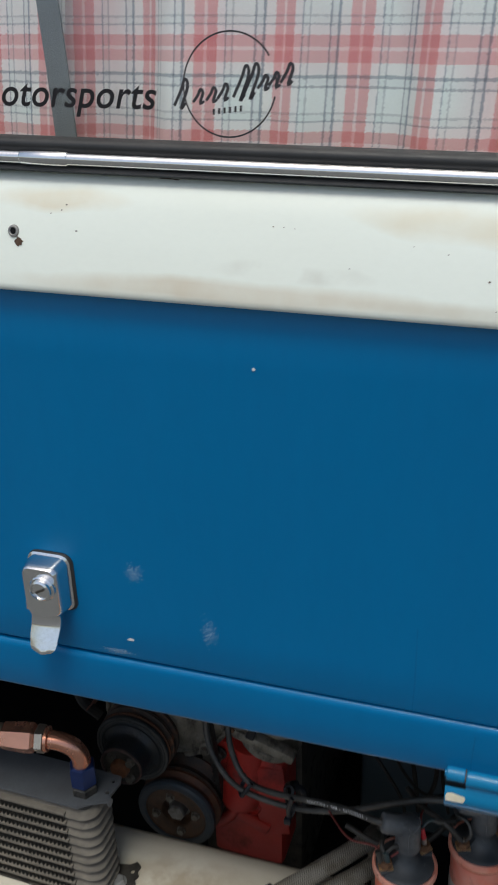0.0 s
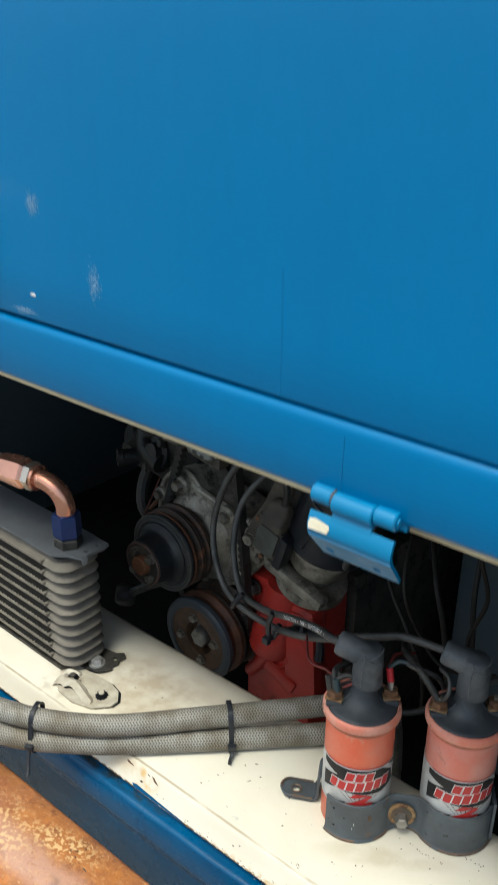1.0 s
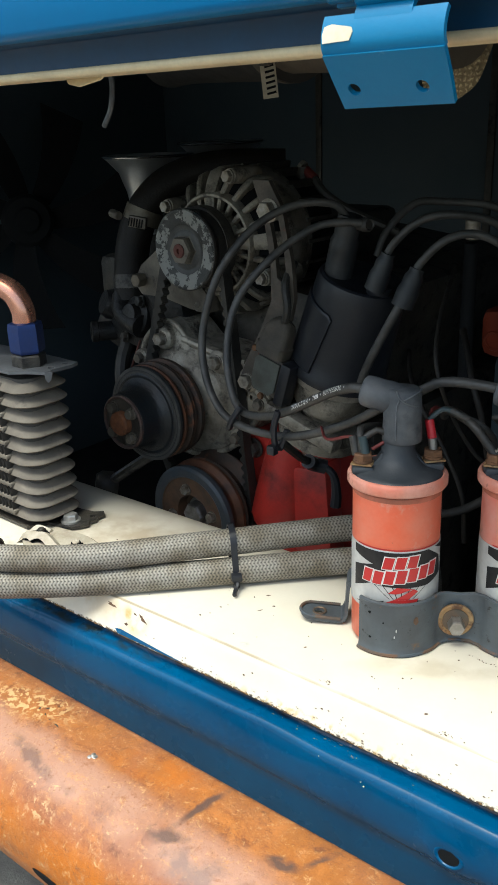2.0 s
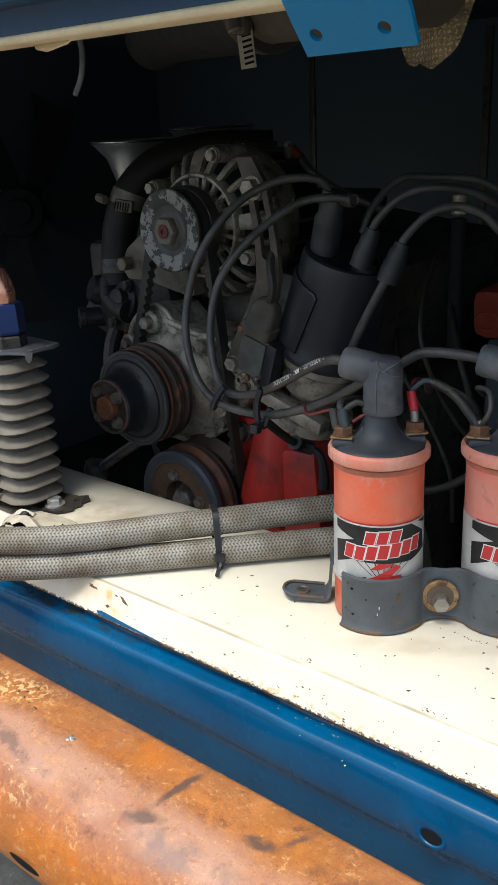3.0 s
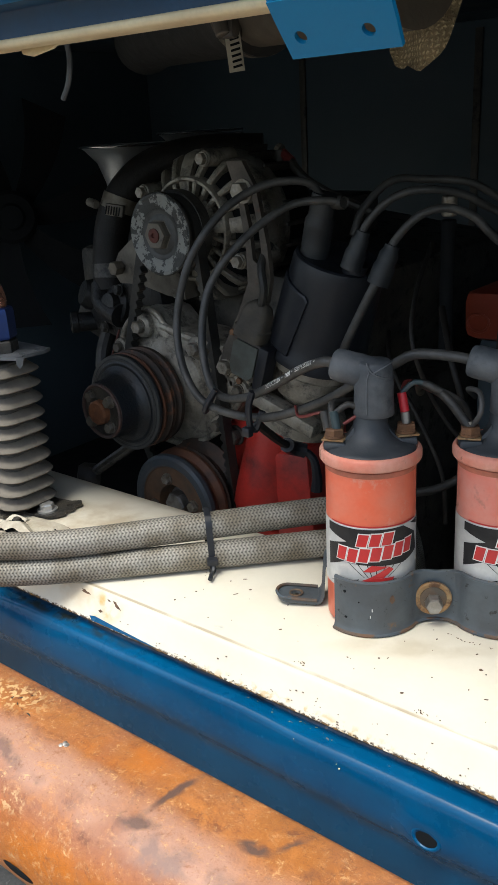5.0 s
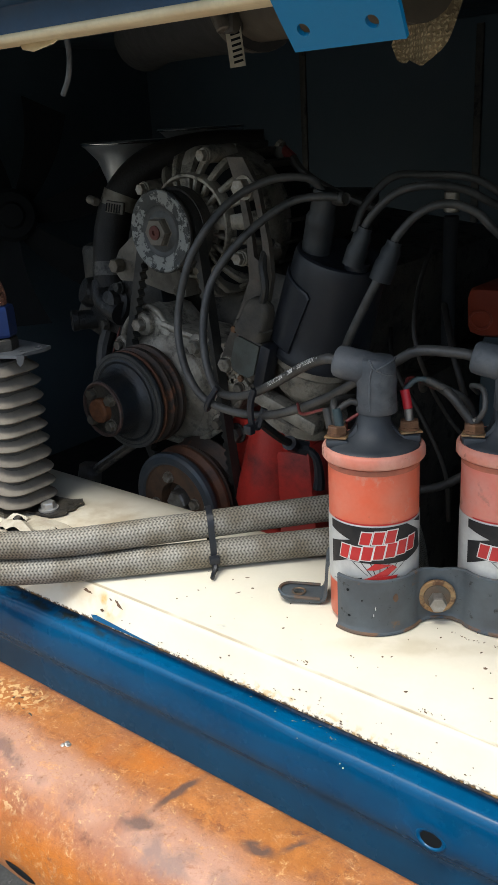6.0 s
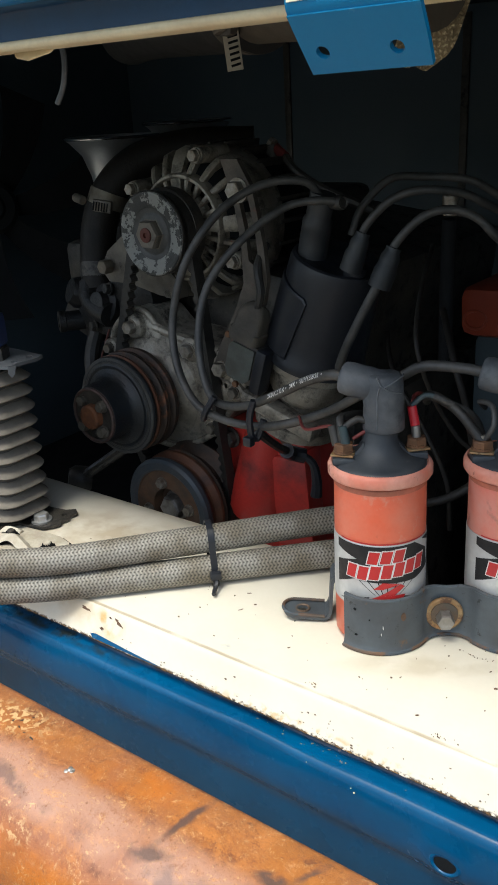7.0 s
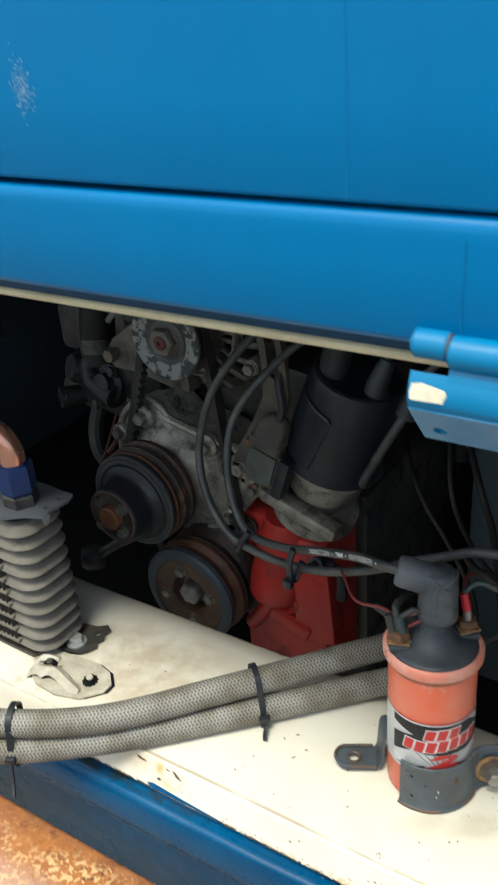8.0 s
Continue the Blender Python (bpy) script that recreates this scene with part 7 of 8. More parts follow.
# sensor lead that hangs below the cables
lead = thing("sensor_lead", "black taped lead with plugs hanging before the engine", "cable", at=(-0.10, 0.23, 0.66))
part("lead", tube(bmesh.new(), [(-0.076, 0.182, 0.688), (-0.084, 0.205, 0.672), (-0.092, 0.230, 0.655), (-0.097, 0.250, 0.6440)], 0.0035, 8), RUBBER, lead)
part("plug", tube(bmesh.new(), [(-0.094, 0.240, 0.6490), (-0.097, 0.250, 0.6430), (-0.0945, 0.256, 0.6400), (-0.090, 0.260, 0.6380)], 0.0062, 10, 0.003), PLASTIC, lead)
part("tail", tube(bmesh.new(), [(-0.093, 0.258, 0.640), (-0.084, 0.262, 0.632), (-0.082, 0.264, 0.615), (-0.083, 0.264, 0.602)], 0.0040, 8, 0.004, lambda t: 0.7 + 0.6 * t), PLASTIC, lead)

# low-tension wiring round the coils
loom = thing("coil_wiring", "thin black, red and green wires on the coil terminals", "wiring", at=(0.06, 0.14, 0.72))


def wire(points, r, mat, name="wire", parent=None):
    part(name, tube(bmesh.new(), points, r, 16, 0.003), mat, parent or loom)


TA, TB = COIL_A + LEAN_BACK @ (CN * 0.004 - CU * 0.0212 + UPW * 0.1221), COIL_A + LEAN_BACK @ (CU * 0.0212 - CN * 0.004 + UPW * 0.1221)
wire([TA, TA + Vector((-0.003, 0.002, 0.010)), TA + Vector((-0.006, 0.010, 0.014)), TA + Vector((-0.004, 0.040, 0.002)), TA + Vector((-0.02, 0.08, -0.05))], 0.0024, RUBBER)
wire([TA + Vector((0.002, 0, 0)), TA + Vector((-0.001, 0.001, 0.012))], 0.0027, GREEN_PLASTIC, "terminal_sleeve")
wire([TA + Vector((-0.004, -0.001, 0)), TA + Vector((-0.008, 0.001, 0.011))], 0.0027, RUBBER, "terminal_sleeve")
wire([TA + Vector((0.0, 0.002, 0.011)), TA + Vector((0.006, 0.006, 0.016)), TA + Vector((0.012, 0.012, 0.012)), TA + Vector((0.010, 0.030, 0.008))], 0.0020, RUBBER)
wire([TA + Vector((0.004, 0.004, 0.004)), TA + Vector((0.012, 0.012, 0.010)), TA + Vector((0.005, 0.04, 0.004))], 0.0011, DULL_RED)
wire([TB + Vector((0, 0, 0.002)), TB + Vector((-0.001, 0, 0.009))], 0.0026, STEEL, "spade_terminal")
wire([TB + Vector((-0.001, 0, 0.009)), TB + Vector((-0.004, 0.001, 0.020))], 0.0028, RED_PLASTIC, "terminal_sleeve")
wire([TB + Vector((-0.004, 0.001, 0.020)), TB + Vector((-0.006, 0.012, 0.024)), TB + Vector((-0.004, 0.04, 0.010))], 0.0012, DULL_RED)
TC = COIL_B + LEAN_BACK @ (CN * 0.004 - CU * 0.0212 + UPW * 0.1221)
wire([TC, TC + Vector((-0.006, 0.000, 0.007)), TC + Vector((-0.016, 0.000, 0.017)), TC + Vector((-0.030, 0.006, 0.020)), TC + Vector((-0.042, 0.016, 0.017)), TC + Vector((-0.06, 0.05, 0.0))], 0.0029, RUBBER)
wire([TC + Vector((0.001, 0, 0.002)), TC + Vector((0.006, 0.000, 0.012)), TC + Vector((0.002, 0.006, 0.021)), TC + Vector((-0.008, 0.012, 0.020)), TC + Vector((-0.012, 0.03, 0.01))], 0.0016, WIRE)
wire([(-0.02, 0.20, 0.665), (0.02, 0.195, 0.655), (0.06, 0.205, 0.66), (0.10, 0.24, 0.69), (0.14, 0.30, 0.70)], 0.0030, RUBBER)
wire([(0.045, 0.30, 0.60), (0.035, 0.295, 0.68), (0.020, 0.30, 0.72), (-0.01, 0.34, 0.75)], 0.0028, HOSE_BLACK)
wire([(0.05, 0.305, 0.60), (0.062, 0.300, 0.66), (0.055, 0.305, 0.73), (0.045, 0.34, 0.78)], 0.0026, HOSE_BLACK)

for points, r, tone in (
        ([TA + Vector((-0.002, 0.004, 0.008)), TA + Vector((-0.016, 0.010, 0.006)), TA + Vector((-0.040, 0.020, -0.004)), TA + Vector((-0.066, 0.050, -0.010))], 0.0010, DULL_RED),
        ([TB + Vector((0.007, 0.0085, 0.0250)), TB + Vector((0.012, 0.010, 0.0230)), TB + Vector((0.024, 0.030, 0.006)), TB + Vector((0.020, 0.060, -0.040))], 0.0020, WIRE),
        ([TB + Vector((-0.004, 0.001, 0.020)), TB + Vector((0.002, 0.006, 0.026)), TB + Vector((0.010, 0.010, 0.024))], 0.0017, GREEN_PLASTIC),
        ([(-0.02, 0.34, 0.80), (0.005, 0.27, 0.775), (0.02, 0.24, 0.745), (0.035, 0.25, 0.70), (0.060, 0.255, 0.675), (0.10, 0.27, 0.68)], 0.0018, HOSE_BLACK),
        ([(-0.07, 0.36, 0.72), (-0.04, 0.31, 0.715), (-0.02, 0.29, 0.70), (0.005, 0.28, 0.675), (0.030, 0.27, 0.64), (0.034, 0.27, 0.60)], 0.0020, HOSE_BLACK),
        ([(0.06, 0.36, 0.86), (0.070, 0.29, 0.83), (0.075, 0.26, 0.80), (0.082, 0.27, 0.75), (0.070, 0.27, 0.70), (0.080, 0.27, 0.64)], 0.0020, HOSE_BLACK)):
    wire(points, r, tone)

# ---- hose, housings and intakes behind ----
hose = thing("radiator_hose", "black rubber coolant hose with a steel clamp", "hose", at=(-0.40, 0.34, 0.77))
part("hose", tube(bmesh.new(), [(-0.28, 0.46, 0.868), (-0.335, 0.420, 0.8690), (-0.372, 0.385, 0.8580), (-0.392, 0.360, 0.832), (-0.402, 0.348, 0.797), (-0.402, 0.340, 0.757), (-0.398, 0.335, 0.735)], 0.0185, 20, 0.006), HOSE_BLACK, hose)
part("clamp", tube(bmesh.new(), [(-0.3922, 0.3597, 0.8310), (-0.3962, 0.3550, 0.8170)], 0.0203, 24, 0.003), BAND, hose, "steel hose clamp")
saddle = part("clamp_saddle", block(bmesh.new(), (-0.3840, 0.3395, 0.8195), (0.020, 0.006, 0.0120), Euler((0, radians(10), radians(24))).to_matrix().to_4x4(), 0.0012), GRIMY_STEEL, hose)
for k in range(6):
    part("thread_slot", block(bmesh.new(), (-0.3905 + 0.0026 * k, 0.3332 + 0.0012 * k, 0.8204 - 0.0005 * k), (0.0010, 0.0016, 0.0085), Euler((0, radians(14), radians(24))).to_matrix().to_4x4()), FAN_BLACK, saddle)
part("clamp_screw", rod(bmesh.new(), (-0.426, 0.342, 0.8270), (-0.408, 0.336, 0.8250), 0.0046, None, 12, 0.001), GRIMY_STEEL, hose)
part("hose_end", tube(bmesh.new(), [(-0.402, 0.341, 0.762), (-0.4005, 0.338, 0.748)], 0.0193, 20, 0.01), BLACK_METAL, hose, "black lower clamp")
housing = thing("thermostat_housing", "black cast thermostat housing with a side port", "housing", at=(-0.38, 0.33, 0.70))
bm = bmesh.new()
block(bm, (-0.385, 0.345, 0.715), (0.075, 0.05, 0.055), Euler((0, radians(12), 0)).to_matrix().to_4x4(), 0.010)
block(bm, (-0.335, 0.335, 0.735), (0.060, 0.035, 0.045), Euler((0, radians(-10), 0)).to_matrix().to_4x4(), 0.008)
block(bm, (-0.428, 0.356, 0.708), (0.060, 0.045, 0.060), Euler((0, radians(28), radians(10))).to_matrix().to_4x4(), 0.012)
lathe(bm, [(0.020, 0), (0.022, 0.006), (0.021, 0.014), (0.013, 0.016), (0.012, 0.024), (0.007, 0.025)], place((-0.372, 0.330, 0.722), (-0.15, -1, 0.25)), 20)
lathe(bm, [(0.016, 0), (0.017, 0.010), (0.013, 0.018)], place((-0.420, 0.334, 0.728), (-0.4, -0.9, 0.4)), 16)
part("casting", bm, GREASY, housing, "", 40)
part("port", lathe(bmesh.new(), [(0.0135, 0), (0.0135, 0.022), (0.0150, 0.023), (0.0150, 0.030), (0.0120, 0.031), (0.0090, 0.0305), (0.0085, 0.024), (0, 0.024)], place((-0.420, 0.328, 0.702), (-0.55, -0.8, 0.02)) @ Matrix.Diagonal((0.78, 0.78, 0.9, 1)), 20, False), GREASY, housing, "", 40)
part("pipe", tube(bmesh.new(), [(-0.40, 0.33, 0.70), (-0.405, 0.32, 0.67), (-0.395, 0.31, 0.645), (-0.37, 0.31, 0.625)], 0.008, 10), RUBBER, housing)
part("heater_pipe", tube(bmesh.new(), [(-0.355, 0.315, 0.690), (-0.362, 0.305, 0.670), (-0.372, 0.30, 0.655)], 0.0028, 8), PULLEY_RUST, housing)
part("elbow", tube(bmesh.new(), [(-0.405, 0.330, 0.742), (-0.398, 0.322, 0.728), (-0.380, 0.316, 0.720), (-0.360, 0.312, 0.716)], 0.0125, 16, 0.004), GREASY, housing)
part("flange", lathe(bmesh.new(), [(0.020, 0), (0.0215, 0.001), (0.0215, 0.006), (0.016, 0.007)], place((-0.4005, 0.338, 0.738), (0.1, -0.25, 1)), 6), HOSE_BLACK, housing, "", 20)
for p, d in (((-0.362, 0.316, 0.742), (-0.3, -1, 0.2)), ((-0.338, 0.313, 0.716), (-0.2, -1, 0.1)), ((-0.392, 0.318, 0.700), (-0.4, -1, 0.1))):
    bolt(housing, p, d, 0.0095, 0.006, 0.0065, BLACK_METAL)
part("thin_lead", tube(bmesh.new(), [(-0.352, 0.300, 0.705), (-0.359, 0.296, 0.685), (-0.369, 0.294, 0.662), (-0.384, 0.298, 0.640)], 0.0011, 8), SHAFT_RED, housing)
arm = thing("lower_link", "thin greasy steel link under the pump pulley", "link", at=(-0.33, 0.25, 0.59))
part("rod", tube(bmesh.new(), [(-0.300, 0.262, 0.604), (-0.335, 0.258, 0.580), (-0.365, 0.250, 0.558)], 0.0055, 10), BLACK_METAL, arm)
part("joint", lathe(bmesh.new(), [(0.010, -0.012), (0.014, -0.006), (0.014, 0.006), (0.010, 0.012)], place((-0.368, 0.250, 0.556), (-0.6, -0.7, 0.2)), 16), RUBBER, arm)


def intake(c, r):
    st = thing("intake_trumpet", "spun alloy intake trumpet with a rolled rim", "intake trumpet", "intake trumpets", at=(c[0], c[1], c[2] - 0.09))
    m = Matrix.Translation(c)
    part("bell", lathe(bmesh.new(), [(0.022, -0.090), (0.024, -0.060), (0.028, -0.040), (0.036, -0.018), (r - 0.004, -0.004), (r, -0.001), (r + 0.001, 0.0010), (r - 0.0015, 0.0020), (r - 0.006, -0.003), (0.034, -0.018), (0.026, -0.040), (0.022, -0.062), (0.020, -0.088)], m, 48, False), TRUMPET, st, "", 50)
    part("rolled_rim", lathe(bmesh.new(), [(r + 0.0012 + 0.0016 * math.cos(radians(a)), 0.0004 + 0.0016 * math.sin(radians(a))) for a in range(0, 361, 45)], m, 56, False), CHROME, st, "bright rolled rim", 60)
    part("throat", lathe(bmesh.new(), [(0.035, -0.125 - (c[2] - 0.887)), (0.035, -0.095), (0.026, -0.088)], m, 24), BLACK_METAL, st)


intake((-0.476, 0.45, 0.880), 0.053)
intake((-0.457, 0.56, 0.890), 0.053)

fan = thing("cooling_fan", "black electric cooling fan with curved blades", "fan", at=(-0.905, 0.58, 0.774))
FM = place((-0.905, 0.58, 0.774), (0.80, -0.58, 0.08))
part("hub", lathe(bmesh.new(), [(0.040, -0.01), (0.042, 0.012), (0.036, 0.020), (0.022, 0.022), (0.018, 0.028), (0, 0.028)], FM, 28, False), FAN_BLACK, fan)
for k in range(7):
    bm = bmesh.new()
    a = 2 * math.pi * k / 7
    rows = []
    for j in range(6):
        r = 0.040 + 0.028 * j
        w = 0.016 + 0.004 * j
        sweep = a + 0.10 * j * 0.5
        e = Vector((math.cos(sweep), math.sin(sweep), 0))
        s = Vector((-e.y, e.x, 0))
        rows.append([FM @ (e * r + s * w + Vector((0, 0, 0.010))), FM @ (e * r - s * w + Vector((0, 0, -0.010))), FM @ (e * r - s * w + Vector((0, 0, -0.013))), FM @ (e * r + s * w + Vector((0, 0, 0.007)))])
    loft(bm, rows)
    part("blade", bm, FAN_BLACK, fan, "", 50)

duct = thing("air_duct", "black duct with steel clamp and dirty tan pipe", "duct", at=(-0.1, 0.24, 0.95))
part("duct_hose", tube(bmesh.new(), [(-0.42, 0.44, 0.985), (-0.30, 0.34, 0.982), (-0.20, 0.283, 0.978), (-0.118, 0.243, 0.974), (-0.095, 0.233, 0.972)], 0.0335, 24), DUCT_BROWN, duct)
part("duct_pipe", tube(bmesh.new(), [(-0.105, 0.237, 0.972), (-0.06, 0.218, 0.970), (0.0, 0.192, 0.966), (0.06, 0.166, 0.964)], 0.0270, 24), DIRTY_DUCT, duct, "dirty tan pipe")
part("clamp_band", tube(bmesh.new(), [(-0.1090, 0.2395, 0.9738), (-0.0985, 0.2347, 0.9732)], 0.0348, 32, 0.01), BAND, duct, "steel worm clamp")
tail_m = Matrix.Translation((-0.0975, 0.2040, 0.9460)) @ pose(0, 0, 0, 80, 0, 30) @ pose(0, 0, 0, 0, 0, 7)
tail = part("clamp_tail", plate(bmesh.new(), [(-0.0054, -0.0175), (0.0050, -0.0178), (0.0052, 0.020), (-0.0054, 0.020)], 0.0010, tail_m), CLAMP_STRAP, duct, "slotted steel strap end")
for k in range(10):
    part("clamp_slot", block(bmesh.new(), tail_m @ Vector((0.0008, -0.0145 + 0.0035 * k, 0.0010)), (0.0064, 0.0015, 0.0006), tail_m.to_3x3().to_4x4() @ pose(0, 0, 0, 0, 0, 6)), FAN_BLACK, tail)
part("clamp_housing", block(bmesh.new(), (-0.1010, 0.2050, 0.9570), (0.014, 0.012, 0.016), None, 0.003), BLACK_METAL, duct)
part("clamp_screw", rod(bmesh.new(), (-0.1055, 0.1990, 0.9640), (-0.1010, 0.1980, 0.9510), 0.0052, None, 12, 0.001), GRIMY_STEEL, duct)

rag = thing("scrim_rag", "stiff tan woven scrap hanging under the lid", "rag", at=(0.02, 0.25, 0.95))
bm = bmesh.new()
rr = random.Random(12)
cols = []
for i in range(25):
    a = i / 24
    low = float(np.interp(a, (0, 0.08, 0.16, 0.24, 0.34, 0.50, 0.70, 0.85, 0.94, 1), (0.935, 0.926, 0.9235, 0.9262, 0.9240, 0.9212, 0.9245, 0.9285, 0.934, 0.944)))
    col = []
    for k in range(9):
        f = k / 8
        z = low + (1.00 - low) * f
        y = 0.250 + 0.008 * math.sin(a * 5 + f * 3) - 0.010 * math.sin(a * math.pi)
        col.append(Vector((-0.006 + 0.046 * a + 0.004 * math.sin(f * 4), y, z)))
    cols.append(col)
front = [[bm.verts.new(p) for p in col] for col in cols]
backs = [[bm.verts.new(p + Vector((0.0015, 0.0022, 0))) for p in col] for col in cols]
for i in range(24):
    for k in range(8):
        bm.faces.new((front[i][k], front[i + 1][k], front[i + 1][k + 1], front[i][k + 1]))
        bm.faces.new((backs[i][k], backs[i][k + 1], backs[i + 1][k + 1], backs[i + 1][k]))
    bm.faces.new((front[i][0], backs[i][0], backs[i + 1][0], front[i + 1][0]))
for i in (0, 24):
    for k in range(8):
        bm.faces.new((front[i][k], front[i][k + 1], backs[i][k + 1], backs[i][k]))
part("cloth", bm, RAG, rag, "", 70)

hanging = thing("loose_wire", "short cut wire hanging from the rail", "wire", at=(-0.11, 0.065, 0.945))
part("wire", tube(bmesh.new(), [(-0.090, 0.055, 0.956), (-0.1035, 0.066, 0.948), (-0.1065, 0.070, 0.936), (-0.1120, 0.072, 0.924), (-0.1205, 0.0735, 0.9150)], 0.0016, 10, 0.003), GREY_RUBBER, hanging)
bm = bmesh.new()
plate(bm, [(-0.020, 0), (0.018, 0.0), (0.012, -0.005), (-0.004, -0.008), (-0.014, -0.006)], 0.001, Matrix.Translation((-0.098, 0.046, 0.9425)) @ pose(0, 0, 0, 62))
part("tape", bm, CREAM_EDGE, hanging, "peeling cream tape")

head2 = thing("rocker_cover", "orange-red rocker cover far back in the bay", "rocker cover", at=(0.0, 0.52, 0.70))
bm = bmesh.new()
block(bm, (0.036, 0.56, 0.708), (0.224, 0.10, 0.052), Euler((0, radians(-2), 0)).to_matrix().to_4x4(), 0.013)
cover = part("cover", bm, ORANGE_RED, head2, "", 40)
part("raised_ring", tube(bmesh.new(), [(-0.056 + 0.011 * math.cos(2 * math.pi * k / 14), 0.5095, 0.6985 + 0.009 * math.sin(2 * math.pi * k / 14)) for k in range(15)], 0.0016, 6, 0.003), ORANGE_RED, cover)
part("slot", block(bmesh.new(), (-0.022, 0.5095, 0.700), (0.022, 0.004, 0.007), None, 0.001), FAN_BLACK, cover)
part("rib", tube(bmesh.new(), [(-0.034, 0.5095, 0.690), (-0.030, 0.5085, 0.712), (-0.022, 0.5095, 0.728)], 0.0018, 6, 0.004), ORANGE_RED, cover)
part("head_casting", block(bmesh.new(), (0.035, 0.570, 0.495), (0.20, 0.09, 0.37), None, 0.010), BAY_BLACK, head2)
clip = thing("pipe_stub", "bare metal pipe stub on a black pipe", "pipe", at=(-0.02, 0.37, 0.82))
part("pipe", tube(bmesh.new(), [(-0.022, 0.372, 0.70), (-0.022, 0.371, 0.76), (-0.021, 0.370, 0.815)], 0.0060, 12), FAN_BLACK, clip)
part("collar", rod(bmesh.new(), (-0.021, 0.370, 0.818), (-0.021, 0.370, 0.834), 0.0062, None, 16, 0.001), ZINC, clip)
sensor = thing("sender_unit", "small sender with a red plug and black lead", "sensor", at=(-0.218, 0.414, 0.867))
part("stud", rod(bmesh.new(), (-0.226, 0.414, 0.872), (-0.222, 0.414, 0.870), 0.006, None, 10), ZINC, sensor)
part("sleeve", tube(bmesh.new(), [(-0.220, 0.414, 0.868), (-0.208, 0.412, 0.860)], 0.0048, 10), DULL_RED, sensor)
part("lead", tube(bmesh.new(), [(-0.208, 0.412, 0.860), (-0.196, 0.410, 0.848), (-0.17, 0.42, 0.83), (-0.13, 0.44, 0.81)], 0.0042, 8), RUBBER, sensor)
part("post", rod(bmesh.new(), (-0.224, 0.414, 0.780), (-0.224, 0.414, 0.871), 0.0075, None, 12), BLACK_METAL, sensor)


# ---- marks and wear ----
RUST_STAIN = material("rust_stain", (0.13, 0.07, 0.04), 0.8, second=(0.05, 0.032, 0.022), scale=200, amount=1.0, bump=0.4)
DIRT_LINE = material("dirt_line", (0.10, 0.065, 0.035), 0.8, second=(0.30, 0.24, 0.16), scale=60, amount=1.0, bump=0.2)


def blot(parent, name, m, w, h, mat, seed, thick=0.0004, ragged=0.35):
    """An irregular flake lying in the plane of m."""
    rr = random.Random(seed)
    n = 14
    ring = [(0.5 * w * rr.uniform(1 - ragged, 1.0) * math.cos(2 * math.pi * i / n), 0.5 * h * rr.uniform(1 - ragged, 1.0) * math.sin(2 * math.pi * i / n)) for i in range(n)]
    return part(name, plate(bmesh.new(), ring, thick, m), mat, parent)


def belt_y(z):
    for (y0, z0), (y1, z1) in zip(BELT, BELT[1:]):
        if z1 <= z <= z0:
            return y1 + (y0 - y1) * (z - z1) / (z0 - z1)
    return 0.0


def on_belt(x, z, turn=0):
    tilt = math.degrees(math.atan2(belt_y(z + 0.003) - belt_y(z - 0.003), 0.006))
    return Matrix.Translation((x, belt_y(z) + 0.00005, z)) @ pose(0, 0, 0, 90 - tilt) @ pose(0, 0, 0, 0, 0, turn)


# bare screw holes with rust below
for x, z, r in ((-0.1925, 1.3120, 0.0020), (0.105, 1.3065, 0.0022)):
    part("screw_hole", lathe(bmesh.new(), [(r * 1.9, 0.0), (r * 1.7, 0.0010), (r * 1.25, 0.0012), (r, 0.0008), (r * 0.9, 0.0003), (0, 0.0003)], on_belt(x, z), 20, False), STEEL, belt)
    part("screw_hole_core", lathe(bmesh.new(), [(r * 0.95, 0.0007), (0, 0.0008)], on_belt(x, z), 14, False), FAN_BLACK, belt)
blot(belt, "rust_patch", on_belt(-0.1887, 1.3062, 30), 0.0066, 0.0075, RUST_STAIN, 3, 0.0004, 0.55)
blot(belt, "rust_patch", on_belt(0.1055, 1.3022), 0.0150, 0.0140, RUST_STAIN, 5, 0.0004, 0.5)
k = 0
for x, z, s in ((-0.158, 1.328, 0.0012), (-0.151, 1.314, 0.0012), (-0.168, 1.323, 0.0008), (-0.161, 1.325, 0.0009), (-0.032, 1.322, 0.0010), (-0.026, 1.322, 0.0006), (-0.020, 1.3215, 0.0007), (0.085, 1.301, 0.0016), (0.063, 1.313, 0.0008), (0.012, 1.303, 0.0008),
                (0.045, 1.316, 0.0006), (0.101, 1.3130, 0.0018), (0.1075, 1.3140, 0.0018), (0.131, 1.288, 0.0018), (0.124, 1.2885, 0.0007), (0.090, 1.2865, 0.0007)):
    k += 1
    blot(belt, "rust_speck", on_belt(x, z), s, s * 0.8, RUST_STAIN, 20 + k)
for x, z, w in ((-0.098, 1.3435, 0.011), (-0.092, 1.3432, 0.005)):
    blot(belt, "scratch", on_belt(x, z, -4), w, 0.0009, RUST_STAIN, 7)

# grime where the belt meets the lid
bm = bmesh.new()
strip(bm, [(-0.0005, 1.2783), (0.0026, 1.2766), (0.006, 1.2760)], X0, X1, 0.0004, 30)
part("grime_line", bm, DIRT_LINE, belt, "brown grime along the panel edge")


